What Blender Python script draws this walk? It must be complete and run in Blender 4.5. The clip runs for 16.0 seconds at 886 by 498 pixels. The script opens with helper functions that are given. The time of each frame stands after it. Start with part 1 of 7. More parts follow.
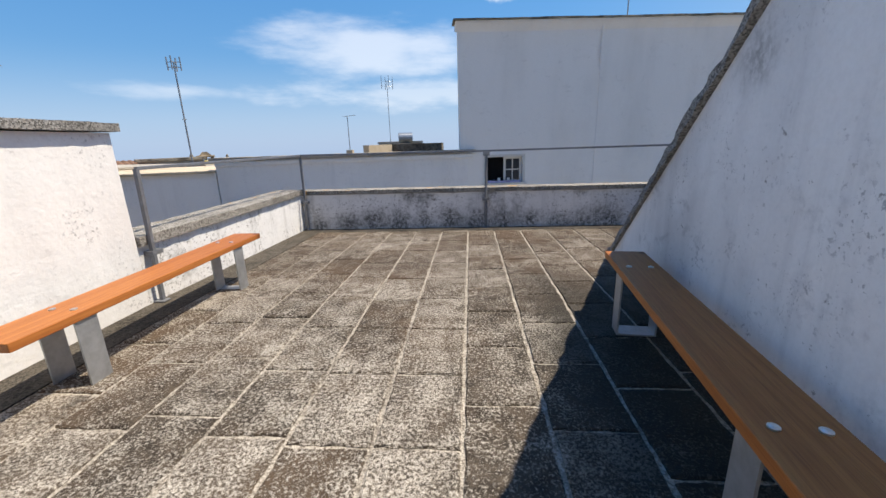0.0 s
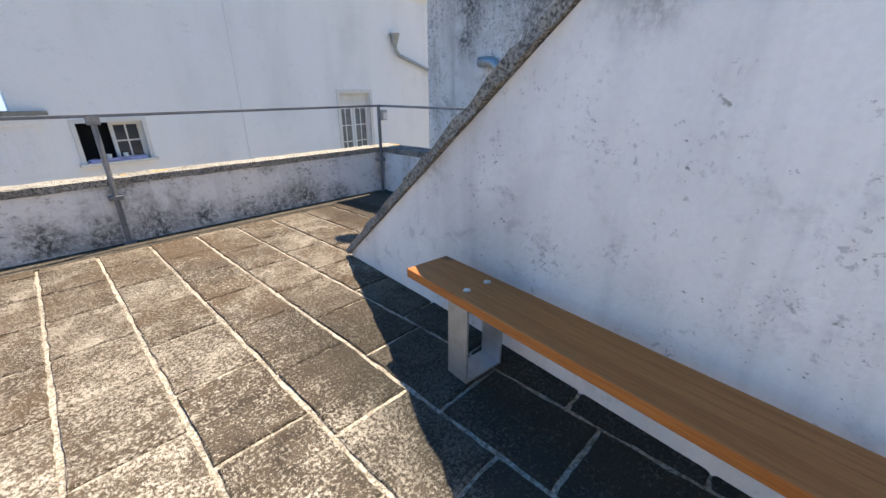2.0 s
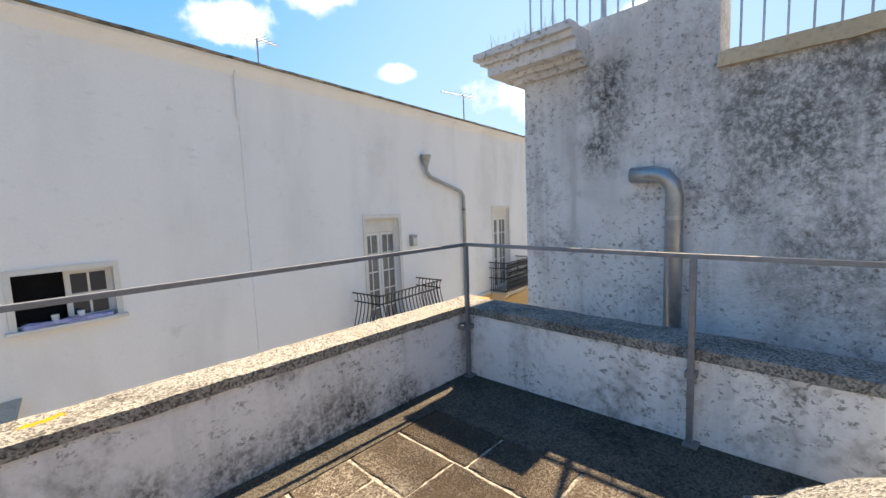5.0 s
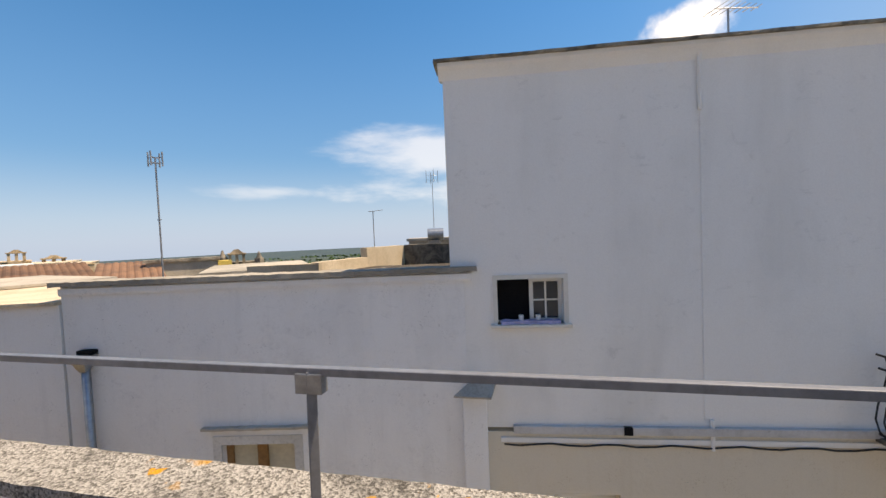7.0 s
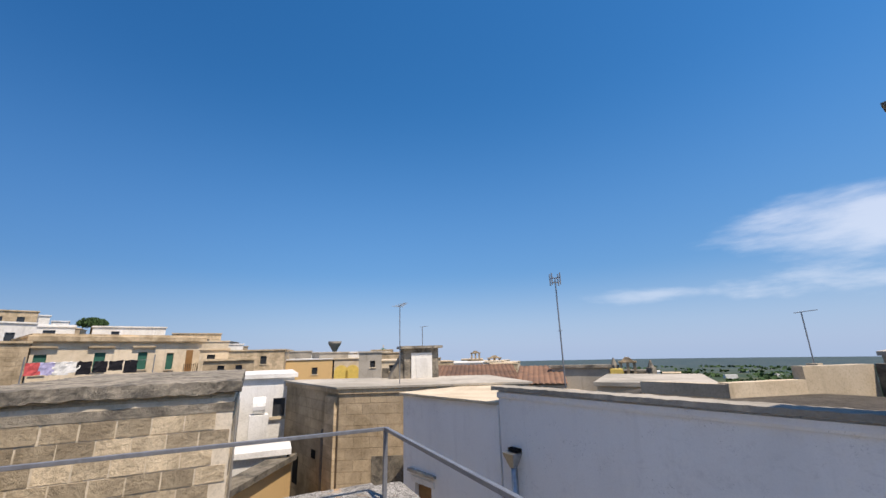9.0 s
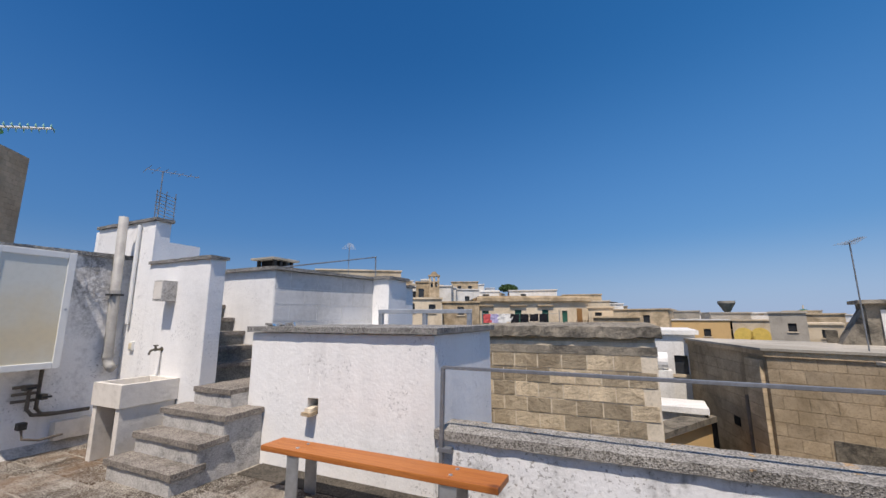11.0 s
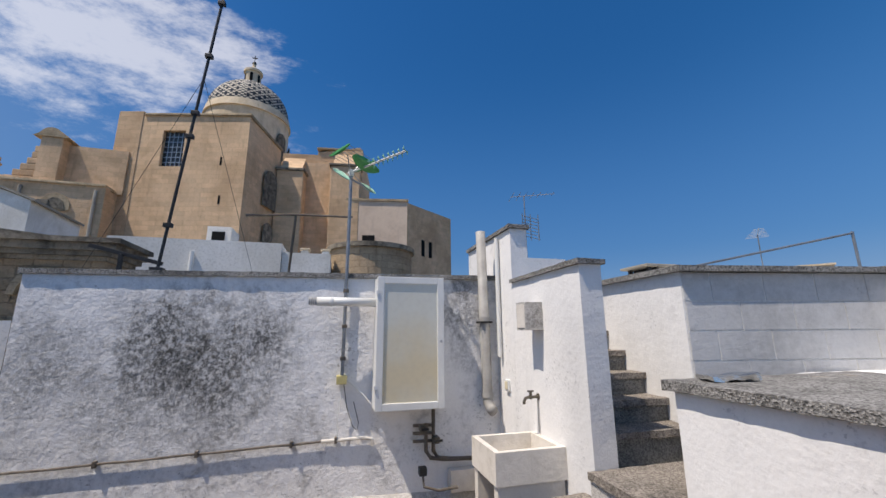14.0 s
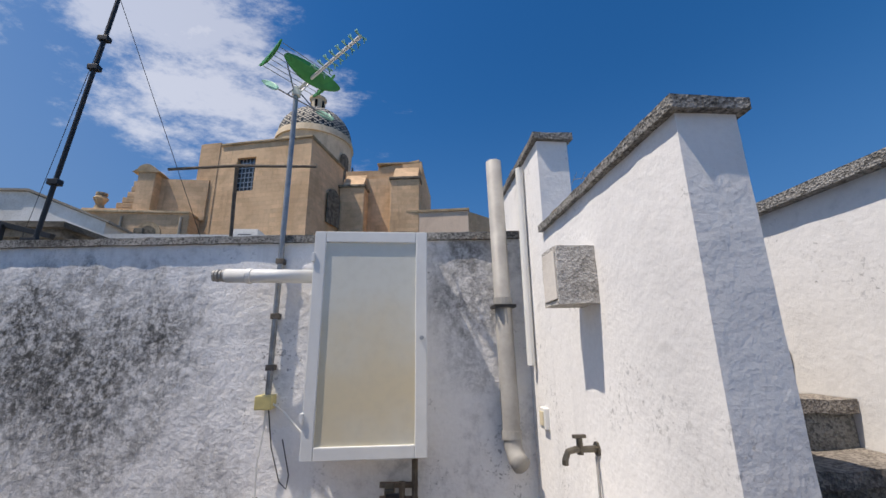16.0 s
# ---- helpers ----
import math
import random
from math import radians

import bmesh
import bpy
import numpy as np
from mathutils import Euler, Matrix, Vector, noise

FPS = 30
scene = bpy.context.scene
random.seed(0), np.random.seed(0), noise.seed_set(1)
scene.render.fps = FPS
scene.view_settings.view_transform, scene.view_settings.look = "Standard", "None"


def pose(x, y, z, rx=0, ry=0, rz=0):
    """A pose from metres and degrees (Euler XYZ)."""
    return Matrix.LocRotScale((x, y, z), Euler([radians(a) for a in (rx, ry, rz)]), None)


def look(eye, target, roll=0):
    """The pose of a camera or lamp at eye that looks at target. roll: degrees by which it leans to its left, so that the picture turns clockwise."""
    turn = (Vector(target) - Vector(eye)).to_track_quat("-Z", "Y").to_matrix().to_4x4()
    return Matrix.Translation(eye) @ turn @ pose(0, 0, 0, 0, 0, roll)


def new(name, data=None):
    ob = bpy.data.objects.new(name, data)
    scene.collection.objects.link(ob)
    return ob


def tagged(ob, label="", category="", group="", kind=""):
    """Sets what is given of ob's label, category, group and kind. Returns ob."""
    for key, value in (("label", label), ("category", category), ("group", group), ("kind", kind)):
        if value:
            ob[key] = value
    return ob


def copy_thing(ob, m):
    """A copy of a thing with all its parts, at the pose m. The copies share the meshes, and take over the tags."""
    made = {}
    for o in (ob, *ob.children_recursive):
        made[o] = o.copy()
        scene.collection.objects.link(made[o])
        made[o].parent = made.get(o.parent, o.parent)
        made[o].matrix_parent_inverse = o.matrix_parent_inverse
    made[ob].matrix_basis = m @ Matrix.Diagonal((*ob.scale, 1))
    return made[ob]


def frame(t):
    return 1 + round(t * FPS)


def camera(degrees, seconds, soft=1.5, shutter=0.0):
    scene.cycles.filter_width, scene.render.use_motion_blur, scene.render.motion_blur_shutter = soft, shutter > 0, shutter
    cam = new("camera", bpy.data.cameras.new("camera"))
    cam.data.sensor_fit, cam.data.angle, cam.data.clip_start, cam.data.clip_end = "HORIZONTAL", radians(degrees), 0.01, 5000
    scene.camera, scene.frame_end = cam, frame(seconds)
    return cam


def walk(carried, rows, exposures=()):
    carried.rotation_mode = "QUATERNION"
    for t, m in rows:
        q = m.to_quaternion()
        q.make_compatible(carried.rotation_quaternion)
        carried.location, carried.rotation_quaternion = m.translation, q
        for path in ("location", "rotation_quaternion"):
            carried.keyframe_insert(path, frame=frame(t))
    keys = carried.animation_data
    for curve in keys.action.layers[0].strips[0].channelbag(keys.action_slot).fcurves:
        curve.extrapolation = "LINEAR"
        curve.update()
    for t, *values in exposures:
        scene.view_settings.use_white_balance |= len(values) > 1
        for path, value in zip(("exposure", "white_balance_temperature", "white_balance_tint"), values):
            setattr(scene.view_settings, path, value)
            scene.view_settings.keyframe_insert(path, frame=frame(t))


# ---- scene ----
cam = camera(96.8, 16.0)
PATH = [
    (0, (0.692, 1.114, 1.26), (0.548, 3.038, 0.733), -1.8),
    (0.5, (0.58, 1.346, 1.235), (1.042, 3.196, 0.631), -1.2),
    (1, (0.493, 1.695, 1.217), (1.419, 3.328, 0.527), -1.0),
    (1.5, (0.426, 2.114, 1.261), (1.606, 3.561, 0.543), -0.4),
    (2, (0.497, 2.554, 1.283), (1.822, 3.856, 0.543), -0.3),
    (2.5, (0.543, 2.99, 1.306), (1.972, 4.218, 0.635), -0.1),
    (3, (0.64, 3.406, 1.328), (2.152, 4.606, 0.806), -0.5),
    (5.3, (1.528, 5.236, 1.457), (2.891, 6.692, 1.313), -1.4),
    (5.5, (1.594, 5.379, 1.481), (2.864, 6.918, 1.346), -1.5),
    (6, (1.75, 5.663, 1.503), (2.757, 7.387, 1.381), -1.5),
    (6.5, (1.773, 5.973, 1.464), (2.028, 7.955, 1.373), -1.8),
    (7, (1.683, 6.118, 1.55), (1.242, 8.067, 1.474), -2.4),
    (7.5, (1.607, 6.237, 1.679), (0.809, 8.068, 1.78), -1.9),
    (8, (1.609, 6.301, 1.735), (0.475, 7.915, 2.062), -1.4),
    (8.5, (1.586, 6.277, 1.765), (0.117, 7.559, 2.21), -1.5),
    (9, (1.592, 6.183, 1.745), (-0.15, 7.024, 2.253), -1.5),
    (9.5, (1.541, 6.066, 1.692), (-0.357, 6.389, 2.233), -1.4),
    (10, (1.515, 5.962, 1.623), (-0.399, 5.793, 2.177), -1.2),
    (10.2, (1.526, 5.903, 1.595), (-0.369, 5.566, 2.14), -1.0),
    (12.3, (0.813, 5.117, 1.551), (-0.581, 3.682, 1.552), -1.0),
    (12.5, (0.749, 4.946, 1.586), (-0.541, 3.418, 1.565), -0.9),
    (13, (0.516, 4.562, 1.645), (-0.535, 2.861, 1.617), -0.8),
    (13.5, (0.222, 4.178, 1.742), (-0.583, 2.359, 1.947), -0.4),
    (14, (0.004, 3.756, 1.764), (-0.502, 1.867, 2.184), -0.4),
    (14.5, (-0.3, 3.343, 1.726), (-0.582, 1.428, 2.229), -0.5),
    (15, (-0.547, 2.922, 1.639), (-0.658, 1.001, 2.187), -0.5),
    (15.5, (-0.782, 2.459, 1.609), (-0.859, 0.535, 2.147), -0.7),
    (16, (-1.061, 2.025, 1.597), (-1.211, 0.095, 2.099), -0.7),
]
walk(cam, [(t, look(eye, target, roll)) for t, eye, target, roll in PATH],
     [(0, 0.78, 7350, 11), (0.5, 1.05, 7600, 11), (1.0, 1.22, 7750, 11), (2.5, 1.63, 8350, 11), (3.0, 1.62, 8400, 11), (5.5, 1.5, 9600, 13), (6.0, 1.25, 9500, 14), (6.5, 0.98, 9400, 14),
      (7.0, 0.88, 8900, 15), (8.0, 0.76, 8100, 15), (9.0, 0.62, 7250, 15), (10.0, 0.36, 6900, 15), (12.5, 0.34, 6950, 14), (16.0, 0.35, 7050, 14)])

# ---- world and sun ----
SUN = Vector((0.484, 0.14, 1.0)).normalized()
sun_el = math.asin(SUN.z)
sun_az = math.atan2(SUN.x, SUN.y)
world = bpy.data.worlds.new("sky")
scene.world = world
world.use_nodes = True
wn, wl = world.node_tree.nodes, world.node_tree.links
wn.clear()
w_out = wn.new("ShaderNodeOutputWorld")
w_bg = wn.new("ShaderNodeBackground")
w_bg.inputs["Strength"].default_value = 0.118
w_sky = wn.new("ShaderNodeTexSky")
w_sky.sky_type = "NISHITA"
w_sky.sun_disc = False
w_sky.sun_elevation = sun_el
w_sky.sun_rotation = sun_az
w_sky.altitude = 100
w_sky.air_density = 1.0
w_sky.dust_density = 0.25
w_sky.ozone_density = 3.2
w_sat = wn.new("ShaderNodeHueSaturation")
w_sat.inputs["Saturation"].default_value = 1.36
w_sat.inputs["Value"].default_value = 0.95
wl.new(w_sky.outputs[0], w_sat.inputs["Color"])
w_tc = wn.new("ShaderNodeTexCoord")


def wmath(op, a, b=None, c=None):
    n = wn.new("ShaderNodeMath")
    n.operation = op
    for i, v in enumerate((a, b, c)):
        if v is None:
            continue
        if isinstance(v, (int, float)):
            n.inputs[i].default_value = v
        else:
            wl.new(v, n.inputs[i])
    return n.outputs[0]


def wnoise(scale, detail, stretch=(1, 1, 1), rough=0.6):
    m = wn.new("ShaderNodeMapping")
    m.inputs["Scale"].default_value = stretch
    wl.new(w_tc.outputs["Generated"], m.inputs["Vector"])
    n = wn.new("ShaderNodeTexNoise")
    n.inputs["Scale"].default_value = scale
    n.inputs["Detail"].default_value = detail
    n.inputs["Roughness"].default_value = rough
    wl.new(m.outputs[0], n.inputs["Vector"])
    return n.outputs["Fac"]


def wramp(v, lo, hi):
    n = wn.new("ShaderNodeMapRange")
    n.interpolation_type = "SMOOTHSTEP"
    n.inputs["From Min"].default_value = lo
    n.inputs["From Max"].default_value = hi
    wl.new(v, n.inputs["Value"])
    return n.outputs[0]


w_sep = wn.new("ShaderNodeSeparateXYZ")
wl.new(w_tc.outputs["Generated"], w_sep.inputs[0])


def cloud(yaw, el, half_az, half_el, noise_out, amount, edge):
    """A bank of cloud round a bearing: an oval in the sky with a ragged edge."""
    a, e = radians(yaw), radians(el)
    az = wmath("ARCTAN2", wmath("MULTIPLY", w_sep.outputs[0], -1.0), w_sep.outputs[1])
    d = wmath("SUBTRACT", az, a)
    d = wmath("ARCTAN2", wmath("SINE", d), wmath("COSINE", d))
    ce = wmath("ARCSINE", w_sep.outputs[2])
    u = wmath("DIVIDE", d, radians(half_az))
    v = wmath("DIVIDE", wmath("SUBTRACT", ce, e), radians(half_el))
    r = wmath("SQRT", wmath("ADD", wmath("MULTIPLY", u, u), wmath("MULTIPLY", v, v)))
    s = wmath("ADD", wmath("SUBTRACT", 1.0, r), wmath("MULTIPLY", wmath("SUBTRACT", noise_out, 0.5), edge))
    return wmath("MULTIPLY", wramp(s, -0.05, 0.8), amount)


puff = wnoise(9.0, 6)
flat = wnoise(5.0, 6, (1, 1, 4))
wisp = wnoise(5.0, 9, (1.0, 2.2, 3.0), 0.68)
CLOUDS = [
    (13, 11.5, 17, 4.6, flat, 0.42, 1.5), (4, 6.5, 30, 2.6, flat, 0.30, 2.4), (36, 6.5, 7, 1.2, flat, 0.25, 2.0),
    (-5, 18.5, 5, 2.0, puff, 0.9, 2.4), (-19, 22.5, 6, 2.6, puff, 0.95, 2.2), (-40, 18.5, 3.4, 1.5, puff, 0.95, 1.6),
    (-62, 15, 10, 3.4, puff, 0.95, 2.4), (-30, 27, 5.5, 2.2, puff, 0.95, 2.0), (-75, 22, 6, 2.2, puff, 0.9, 2.4),
    (207, 31, 19, 9, wisp, 0.55, 3.0), (216, 38, 16, 8, wisp, 0.48, 3.0),
]
total = None
for c in CLOUDS:
    k = cloud(*c)
    total = k if total is None else wmath("MAXIMUM", total, k)
w_low = wn.new("ShaderNodeMix")
w_low.data_type = "RGBA"
wl.new(wmath("MULTIPLY", wramp(w_sep.outputs[2], 0.60, 0.08), 0.65), w_low.inputs["Factor"])
wl.new(w_sat.outputs[0], w_low.inputs["A"])
w_low.inputs["B"].default_value = (0.52, 1.5, 3.4, 1)
haze = wmath("MAXIMUM", wmath("MULTIPLY", wramp(w_sep.outputs[2], 0.20, 0.0), 0.75), wmath("MULTIPLY", wramp(w_sep.outputs[0], 0.15, 0.9), 0.5))
w_h = wn.new("ShaderNodeMix")
w_h.data_type = "RGBA"
wl.new(haze, w_h.inputs["Factor"])
wl.new(w_low.outputs["Result"], w_h.inputs["A"])
w_h.inputs["B"].default_value = (2.05, 3.0, 4.7, 1)
w_mix = wn.new("ShaderNodeMix")
w_mix.data_type = "RGBA"
wl.new(total, w_mix.inputs["Factor"])
w_deep = wn.new("ShaderNodeMix")
w_deep.data_type = "RGBA"
w_deep.blend_type = "MULTIPLY"
wl.new(wramp(w_sep.outputs[1], 0.35, -0.75), w_deep.inputs["Factor"])
wl.new(w_h.outputs["Result"], w_deep.inputs["A"])
w_deep.inputs["B"].default_value = (0.68, 0.75, 0.82, 1)
wl.new(w_deep.outputs["Result"], w_mix.inputs["A"])
w_mix.inputs["B"].default_value = (6.4, 6.7, 7.2, 1)
wl.new(w_mix.outputs["Result"], w_bg.inputs["Color"])
wl.new(w_bg.outputs[0], w_out.inputs[0])

sun = new("sun", bpy.data.lights.new("sun", "SUN"))
sun.data.energy = 3.8
sun.data.angle = radians(0.53)
sun.data.color = (1.0, 0.945, 0.86)
sun.matrix_world = look(SUN * 40, (0, 0, 0))


# ---- materials ----
class Mat:
    """A small builder for procedural materials in world metres."""

    def __init__(self, name, rough=0.8, metal=0.0, spec=0.3):
        self.m = bpy.data.materials.new(name)
        self.m.use_nodes = True
        self.n, self.l = self.m.node_tree.nodes, self.m.node_tree.links
        self.b = self.n["Principled BSDF"]
        self.b.inputs["Roughness"].default_value = rough
        self.b.inputs["Metallic"].default_value = metal
        self.b.inputs["Specular IOR Level"].default_value = spec
        self.geo = self.n.new("ShaderNodeNewGeometry")
        self.pos = self.geo.outputs["Position"]

    def map(self, scale=(1, 1, 1), rot=(0, 0, 0), src=None):
        m = self.n.new("ShaderNodeMapping")
        m.inputs["Scale"].default_value = scale
        m.inputs["Rotation"].default_value = rot
        self.l.new(src or self.pos, m.inputs["Vector"])
        return m.outputs[0]

    def noise(self, scale, detail=5, rough=0.6, vec=None, dist=0.0):
        n = self.n.new("ShaderNodeTexNoise")
        n.inputs["Scale"].default_value = scale
        n.inputs["Detail"].default_value = detail
        n.inputs["Roughness"].default_value = rough
        n.inputs["Distortion"].default_value = dist
        self.l.new(vec or self.pos, n.inputs["Vector"])
        return n.outputs["Fac"]

    def voronoi(self, scale, feature="F1", vec=None, out="Distance"):
        n = self.n.new("ShaderNodeTexVoronoi")
        n.feature = feature
        n.inputs["Scale"].default_value = scale
        self.l.new(vec or self.pos, n.inputs["Vector"])
        return n.outputs[out]

    def ramp(self, v, lo, hi, a=0.0, b=1.0):
        n = self.n.new("ShaderNodeMapRange")
        n.interpolation_type = "SMOOTHSTEP"
        n.inputs["From Min"].default_value, n.inputs["From Max"].default_value = lo, hi
        n.inputs["To Min"].default_value, n.inputs["To Max"].default_value = a, b
        self.l.new(v, n.inputs["Value"])
        return n.outputs[0]

    def math(self, op, a, b):
        n = self.n.new("ShaderNodeMath")
        n.operation = op
        for i, v in enumerate((a, b)):
            if isinstance(v, (int, float)):
                n.inputs[i].default_value = v
            else:
                self.l.new(v, n.inputs[i])
        return n.outputs[0]

    def mix(self, f, a, b):
        n = self.n.new("ShaderNodeMix")
        n.data_type = "RGBA"
        for key, v in (("Factor", f), ("A", a), ("B", b)):
            if isinstance(v, (int, float)):
                n.inputs[key].default_value = v
            elif isinstance(v, tuple):
                n.inputs[key].default_value = (*v, 1)
            else:
                self.l.new(v, n.inputs[key])
        return n.outputs["Result"]

    def random(self):
        return self.n.new("ShaderNodeObjectInfo").outputs["Random"]

    def z(self):
        s = self.n.new("ShaderNodeSeparateXYZ")
        self.l.new(self.pos, s.inputs[0])
        return s.outputs

    def color(self, c):
        if isinstance(c, tuple):
            self.b.inputs["Base Color"].default_value = (*c, 1)
        else:
            self.l.new(c, self.b.inputs["Base Color"])
        return self

    def rough(self, v):
        self.l.new(v, self.b.inputs["Roughness"])
        return self

    def bump(self, v, dist=0.004, strength=0.6):
        n = self.n.new("ShaderNodeBump")
        n.inputs["Strength"].default_value = strength
        n.inputs["Distance"].default_value = dist
        self.l.new(v, n.inputs["Height"])
        self.l.new(n.outputs[0], self.b.inputs["Normal"])
        return self


def plaster(name, white, grime, lo, hi, scale=1.3, spots=0.0, streak=0.3, bumps=0.006, blotch=None, wash=0.0):
    """Limewashed plaster: broad grey weathering, runs of dirt, flaked spots, trowel relief."""
    m = Mat(name, 0.9, 0, 0.15)
    broad = m.noise(scale, 9, 0.68, dist=0.4)
    fine = m.noise(16, 6, 0.65)
    runs = m.noise(1.0, 5, 0.6, m.map((5, 5, 0.45)))
    w = m.math("ADD", m.math("MULTIPLY", broad, 0.7), m.math("MULTIPLY", fine, 0.3))
    f = m.ramp(w, lo, hi)
    c = m.mix(m.math("MULTIPLY", f, 0.9), white, grime)
    c = m.mix(m.math("MULTIPLY", m.ramp(runs, 0.52, 0.75), streak), c, tuple(g * 1.1 for g in grime))
    c = m.mix(m.ramp(m.noise(45, 3), 0.35, 0.7, 0.0, 0.10), c, tuple(v * 0.6 for v in white))
    if wash:
        # broad soft rain stains and smears
        rain = m.math("MULTIPLY", m.ramp(m.noise(1.0, 4, 0.55, m.map((0.8, 0.8, 0.2)), 0.3), 0.42, 0.72), m.ramp(m.noise(0.9, 5, 0.6), 0.35, 0.6, 0.3, 1.0))
        c = m.mix(m.math("MULTIPLY", rain, wash), c, grime)
        smear = m.math("MULTIPLY", m.ramp(m.noise(4.2, 9, 0.72, m.map((1, 1, 1.6)), 0.6), 0.55, 0.70), m.ramp(m.noise(0.8, 4, 0.6), 0.42, 0.6))
        c = m.mix(m.math("MULTIPLY", smear, wash * 0.8), c, tuple(g * 0.9 for g in grime))
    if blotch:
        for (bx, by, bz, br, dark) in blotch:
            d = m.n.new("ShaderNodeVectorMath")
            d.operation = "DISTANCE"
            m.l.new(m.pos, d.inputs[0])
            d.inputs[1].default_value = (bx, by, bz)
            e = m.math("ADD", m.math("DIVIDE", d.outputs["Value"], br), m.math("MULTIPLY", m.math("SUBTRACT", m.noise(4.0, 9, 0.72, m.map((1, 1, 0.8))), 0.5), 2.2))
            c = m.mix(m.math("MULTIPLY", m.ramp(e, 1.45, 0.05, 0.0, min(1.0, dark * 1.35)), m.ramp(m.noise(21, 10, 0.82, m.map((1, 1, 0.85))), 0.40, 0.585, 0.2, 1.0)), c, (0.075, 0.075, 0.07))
    if spots:
        s = m.ramp(m.noise(20, 8, 0.72, m.map((1, 1, 1.3))), 0.555 if spots > 1 else 0.615, 0.60 if spots > 1 else 0.66)
        gate = m.ramp(m.noise(1.3, 4), 0.60 - min(spots, 1.5) * 0.16, 0.68 - min(spots, 1.5) * 0.10)
        c = m.mix(m.math("MULTIPLY", m.math("MULTIPLY", s, gate), 0.75), c, (0.16, 0.15, 0.14))
        sc = m.math("MULTIPLY", m.ramp(m.noise(34, 7, 0.72), 0.55, 0.62), m.ramp(m.noise(2.6, 5, 0.6), 0.50, 0.66))
        c = m.mix(m.math("MULTIPLY", sc, 0.8), c, grime)
    m.color(c)
    h = m.math("ADD", m.math("MULTIPLY", m.noise(7, 8, 0.62), 1.0), m.math("MULTIPLY", m.noise(30, 5, 0.6), 0.45))
    m.bump(h, bumps * (1.2 if bumps < 0.0072 else 2.2), 0.9)
    return m.m


def stone(name, light, dark, scale=1.1, bumps=0.01, vary=0.25, rough=0.9, course=0):
    m = Mat(name, rough, 0, 0.15)
    w = m.noise(scale, 9, 0.7, dist=0.5)
    f = m.noise(22, 6, 0.7)
    c = m.mix(m.ramp(w, 0.38, 0.66), light, dark)
    c = m.mix(m.ramp(f, 0.45, 0.72, 0, 0.4), c, tuple(v * 0.45 for v in dark))
    hs = m.n.new("ShaderNodeHueSaturation")
    m.l.new(c, hs.inputs["Color"])
    m.l.new(m.ramp(m.random(), 0, 1, 1 - vary, 1 + vary), hs.inputs["Value"])
    runs = m.noise(1.0, 5, 0.6, m.map((3, 3, 0.3)))
    c2 = m.mix(m.ramp(runs, 0.55, 0.75, 0, 0.35), hs.outputs[0], tuple(v * 0.5 for v in dark))
    h = m.math("ADD", w, m.math("MULTIPLY", f, 0.6))
    if course:
        # coursed ashlar too far off to pick apart
        xyz = m.z()
        uv = m.n.new("ShaderNodeCombineXYZ")
        m.l.new(m.math("ADD", xyz[0], xyz[1]), uv.inputs[0])
        m.l.new(xyz[2], uv.inputs[1])
        bt = m.n.new("ShaderNodeTexBrick")
        for key, v in (("Scale", 1.0), ("Mortar Size", 0.012), ("Mortar Smooth", 0.3), ("Brick Width", course), ("Row Height", course * 0.5), ("Bias", 0.0)):
            bt.inputs[key].default_value = v
        bt.inputs["Color1"].default_value, bt.inputs["Color2"].default_value, bt.inputs["Mortar"].default_value = (0.78, 0.78, 0.78, 1), (1.12, 1.10, 1.06, 1), (0.62, 0.60, 0.56, 1)
        m.l.new(uv.outputs[0], bt.inputs["Vector"])
        mu = m.n.new("ShaderNodeMix")
        mu.data_type, mu.blend_type = "RGBA", "MULTIPLY"
        mu.inputs["Factor"].default_value = 0.5
        m.l.new(c2, mu.inputs["A"])
        m.l.new(bt.outputs["Color"], mu.inputs["B"])
        c2 = mu.outputs["Result"]
        h = m.math("SUBTRACT", h, bt.outputs["Fac"])
    m.color(c2)
    m.bump(h, bumps, 0.8)
    return m.m


def plain(name, c, rough=0.6, metal=0.0, spec=0.4, grain=30, vary=0.25, bumps=0.0):
    m = Mat(name, rough, metal, spec)
    n = m.noise(grain, 5, 0.65)
    b = m.noise(2.2, 5, 0.6)
    k = m.math("ADD", m.math("MULTIPLY", n, 0.5), m.math("MULTIPLY", b, 0.5))
    m.color(m.mix(m.ramp(k, 0.35, 0.65), tuple(v * (1 - vary) for v in c), tuple(min(1, v * (1 + vary * 0.6)) for v in c)))
    if bumps:
        m.bump(n, bumps, 0.5)
    return m.m


M_WHITE = plaster("limewash_white", (0.84, 0.835, 0.82), (0.42, 0.42, 0.42), 0.56, 0.80, 1.2, 0.35, 0.22, 0.006, None, 0.4)
M_BACK = plaster("limewash_stained", (0.86, 0.85, 0.835), (0.28, 0.275, 0.27), 0.49, 0.72, 1.1, 0.8, 0.25, 0.0074,
                 [(1.75, -1.0, 1.75, 0.6, 0.75), (1.2, -0.93, 1.5, 0.7, 0.7), (0.75, -0.88, 1.75, 0.35, 0.7), (2.0, -1.0, 1.1, 0.6, 0.45), (1.1, -0.9, 0.95, 0.5, 0.4), (2.9, -1.1, 1.4, 0.6, 0.5),
                  (-1.42, -0.65, 1.95, 0.3, 0.85), (-1.45, -0.65, 2.3, 0.22, 0.7), (-1.45, -0.65, 1.5, 0.25, 0.4)])
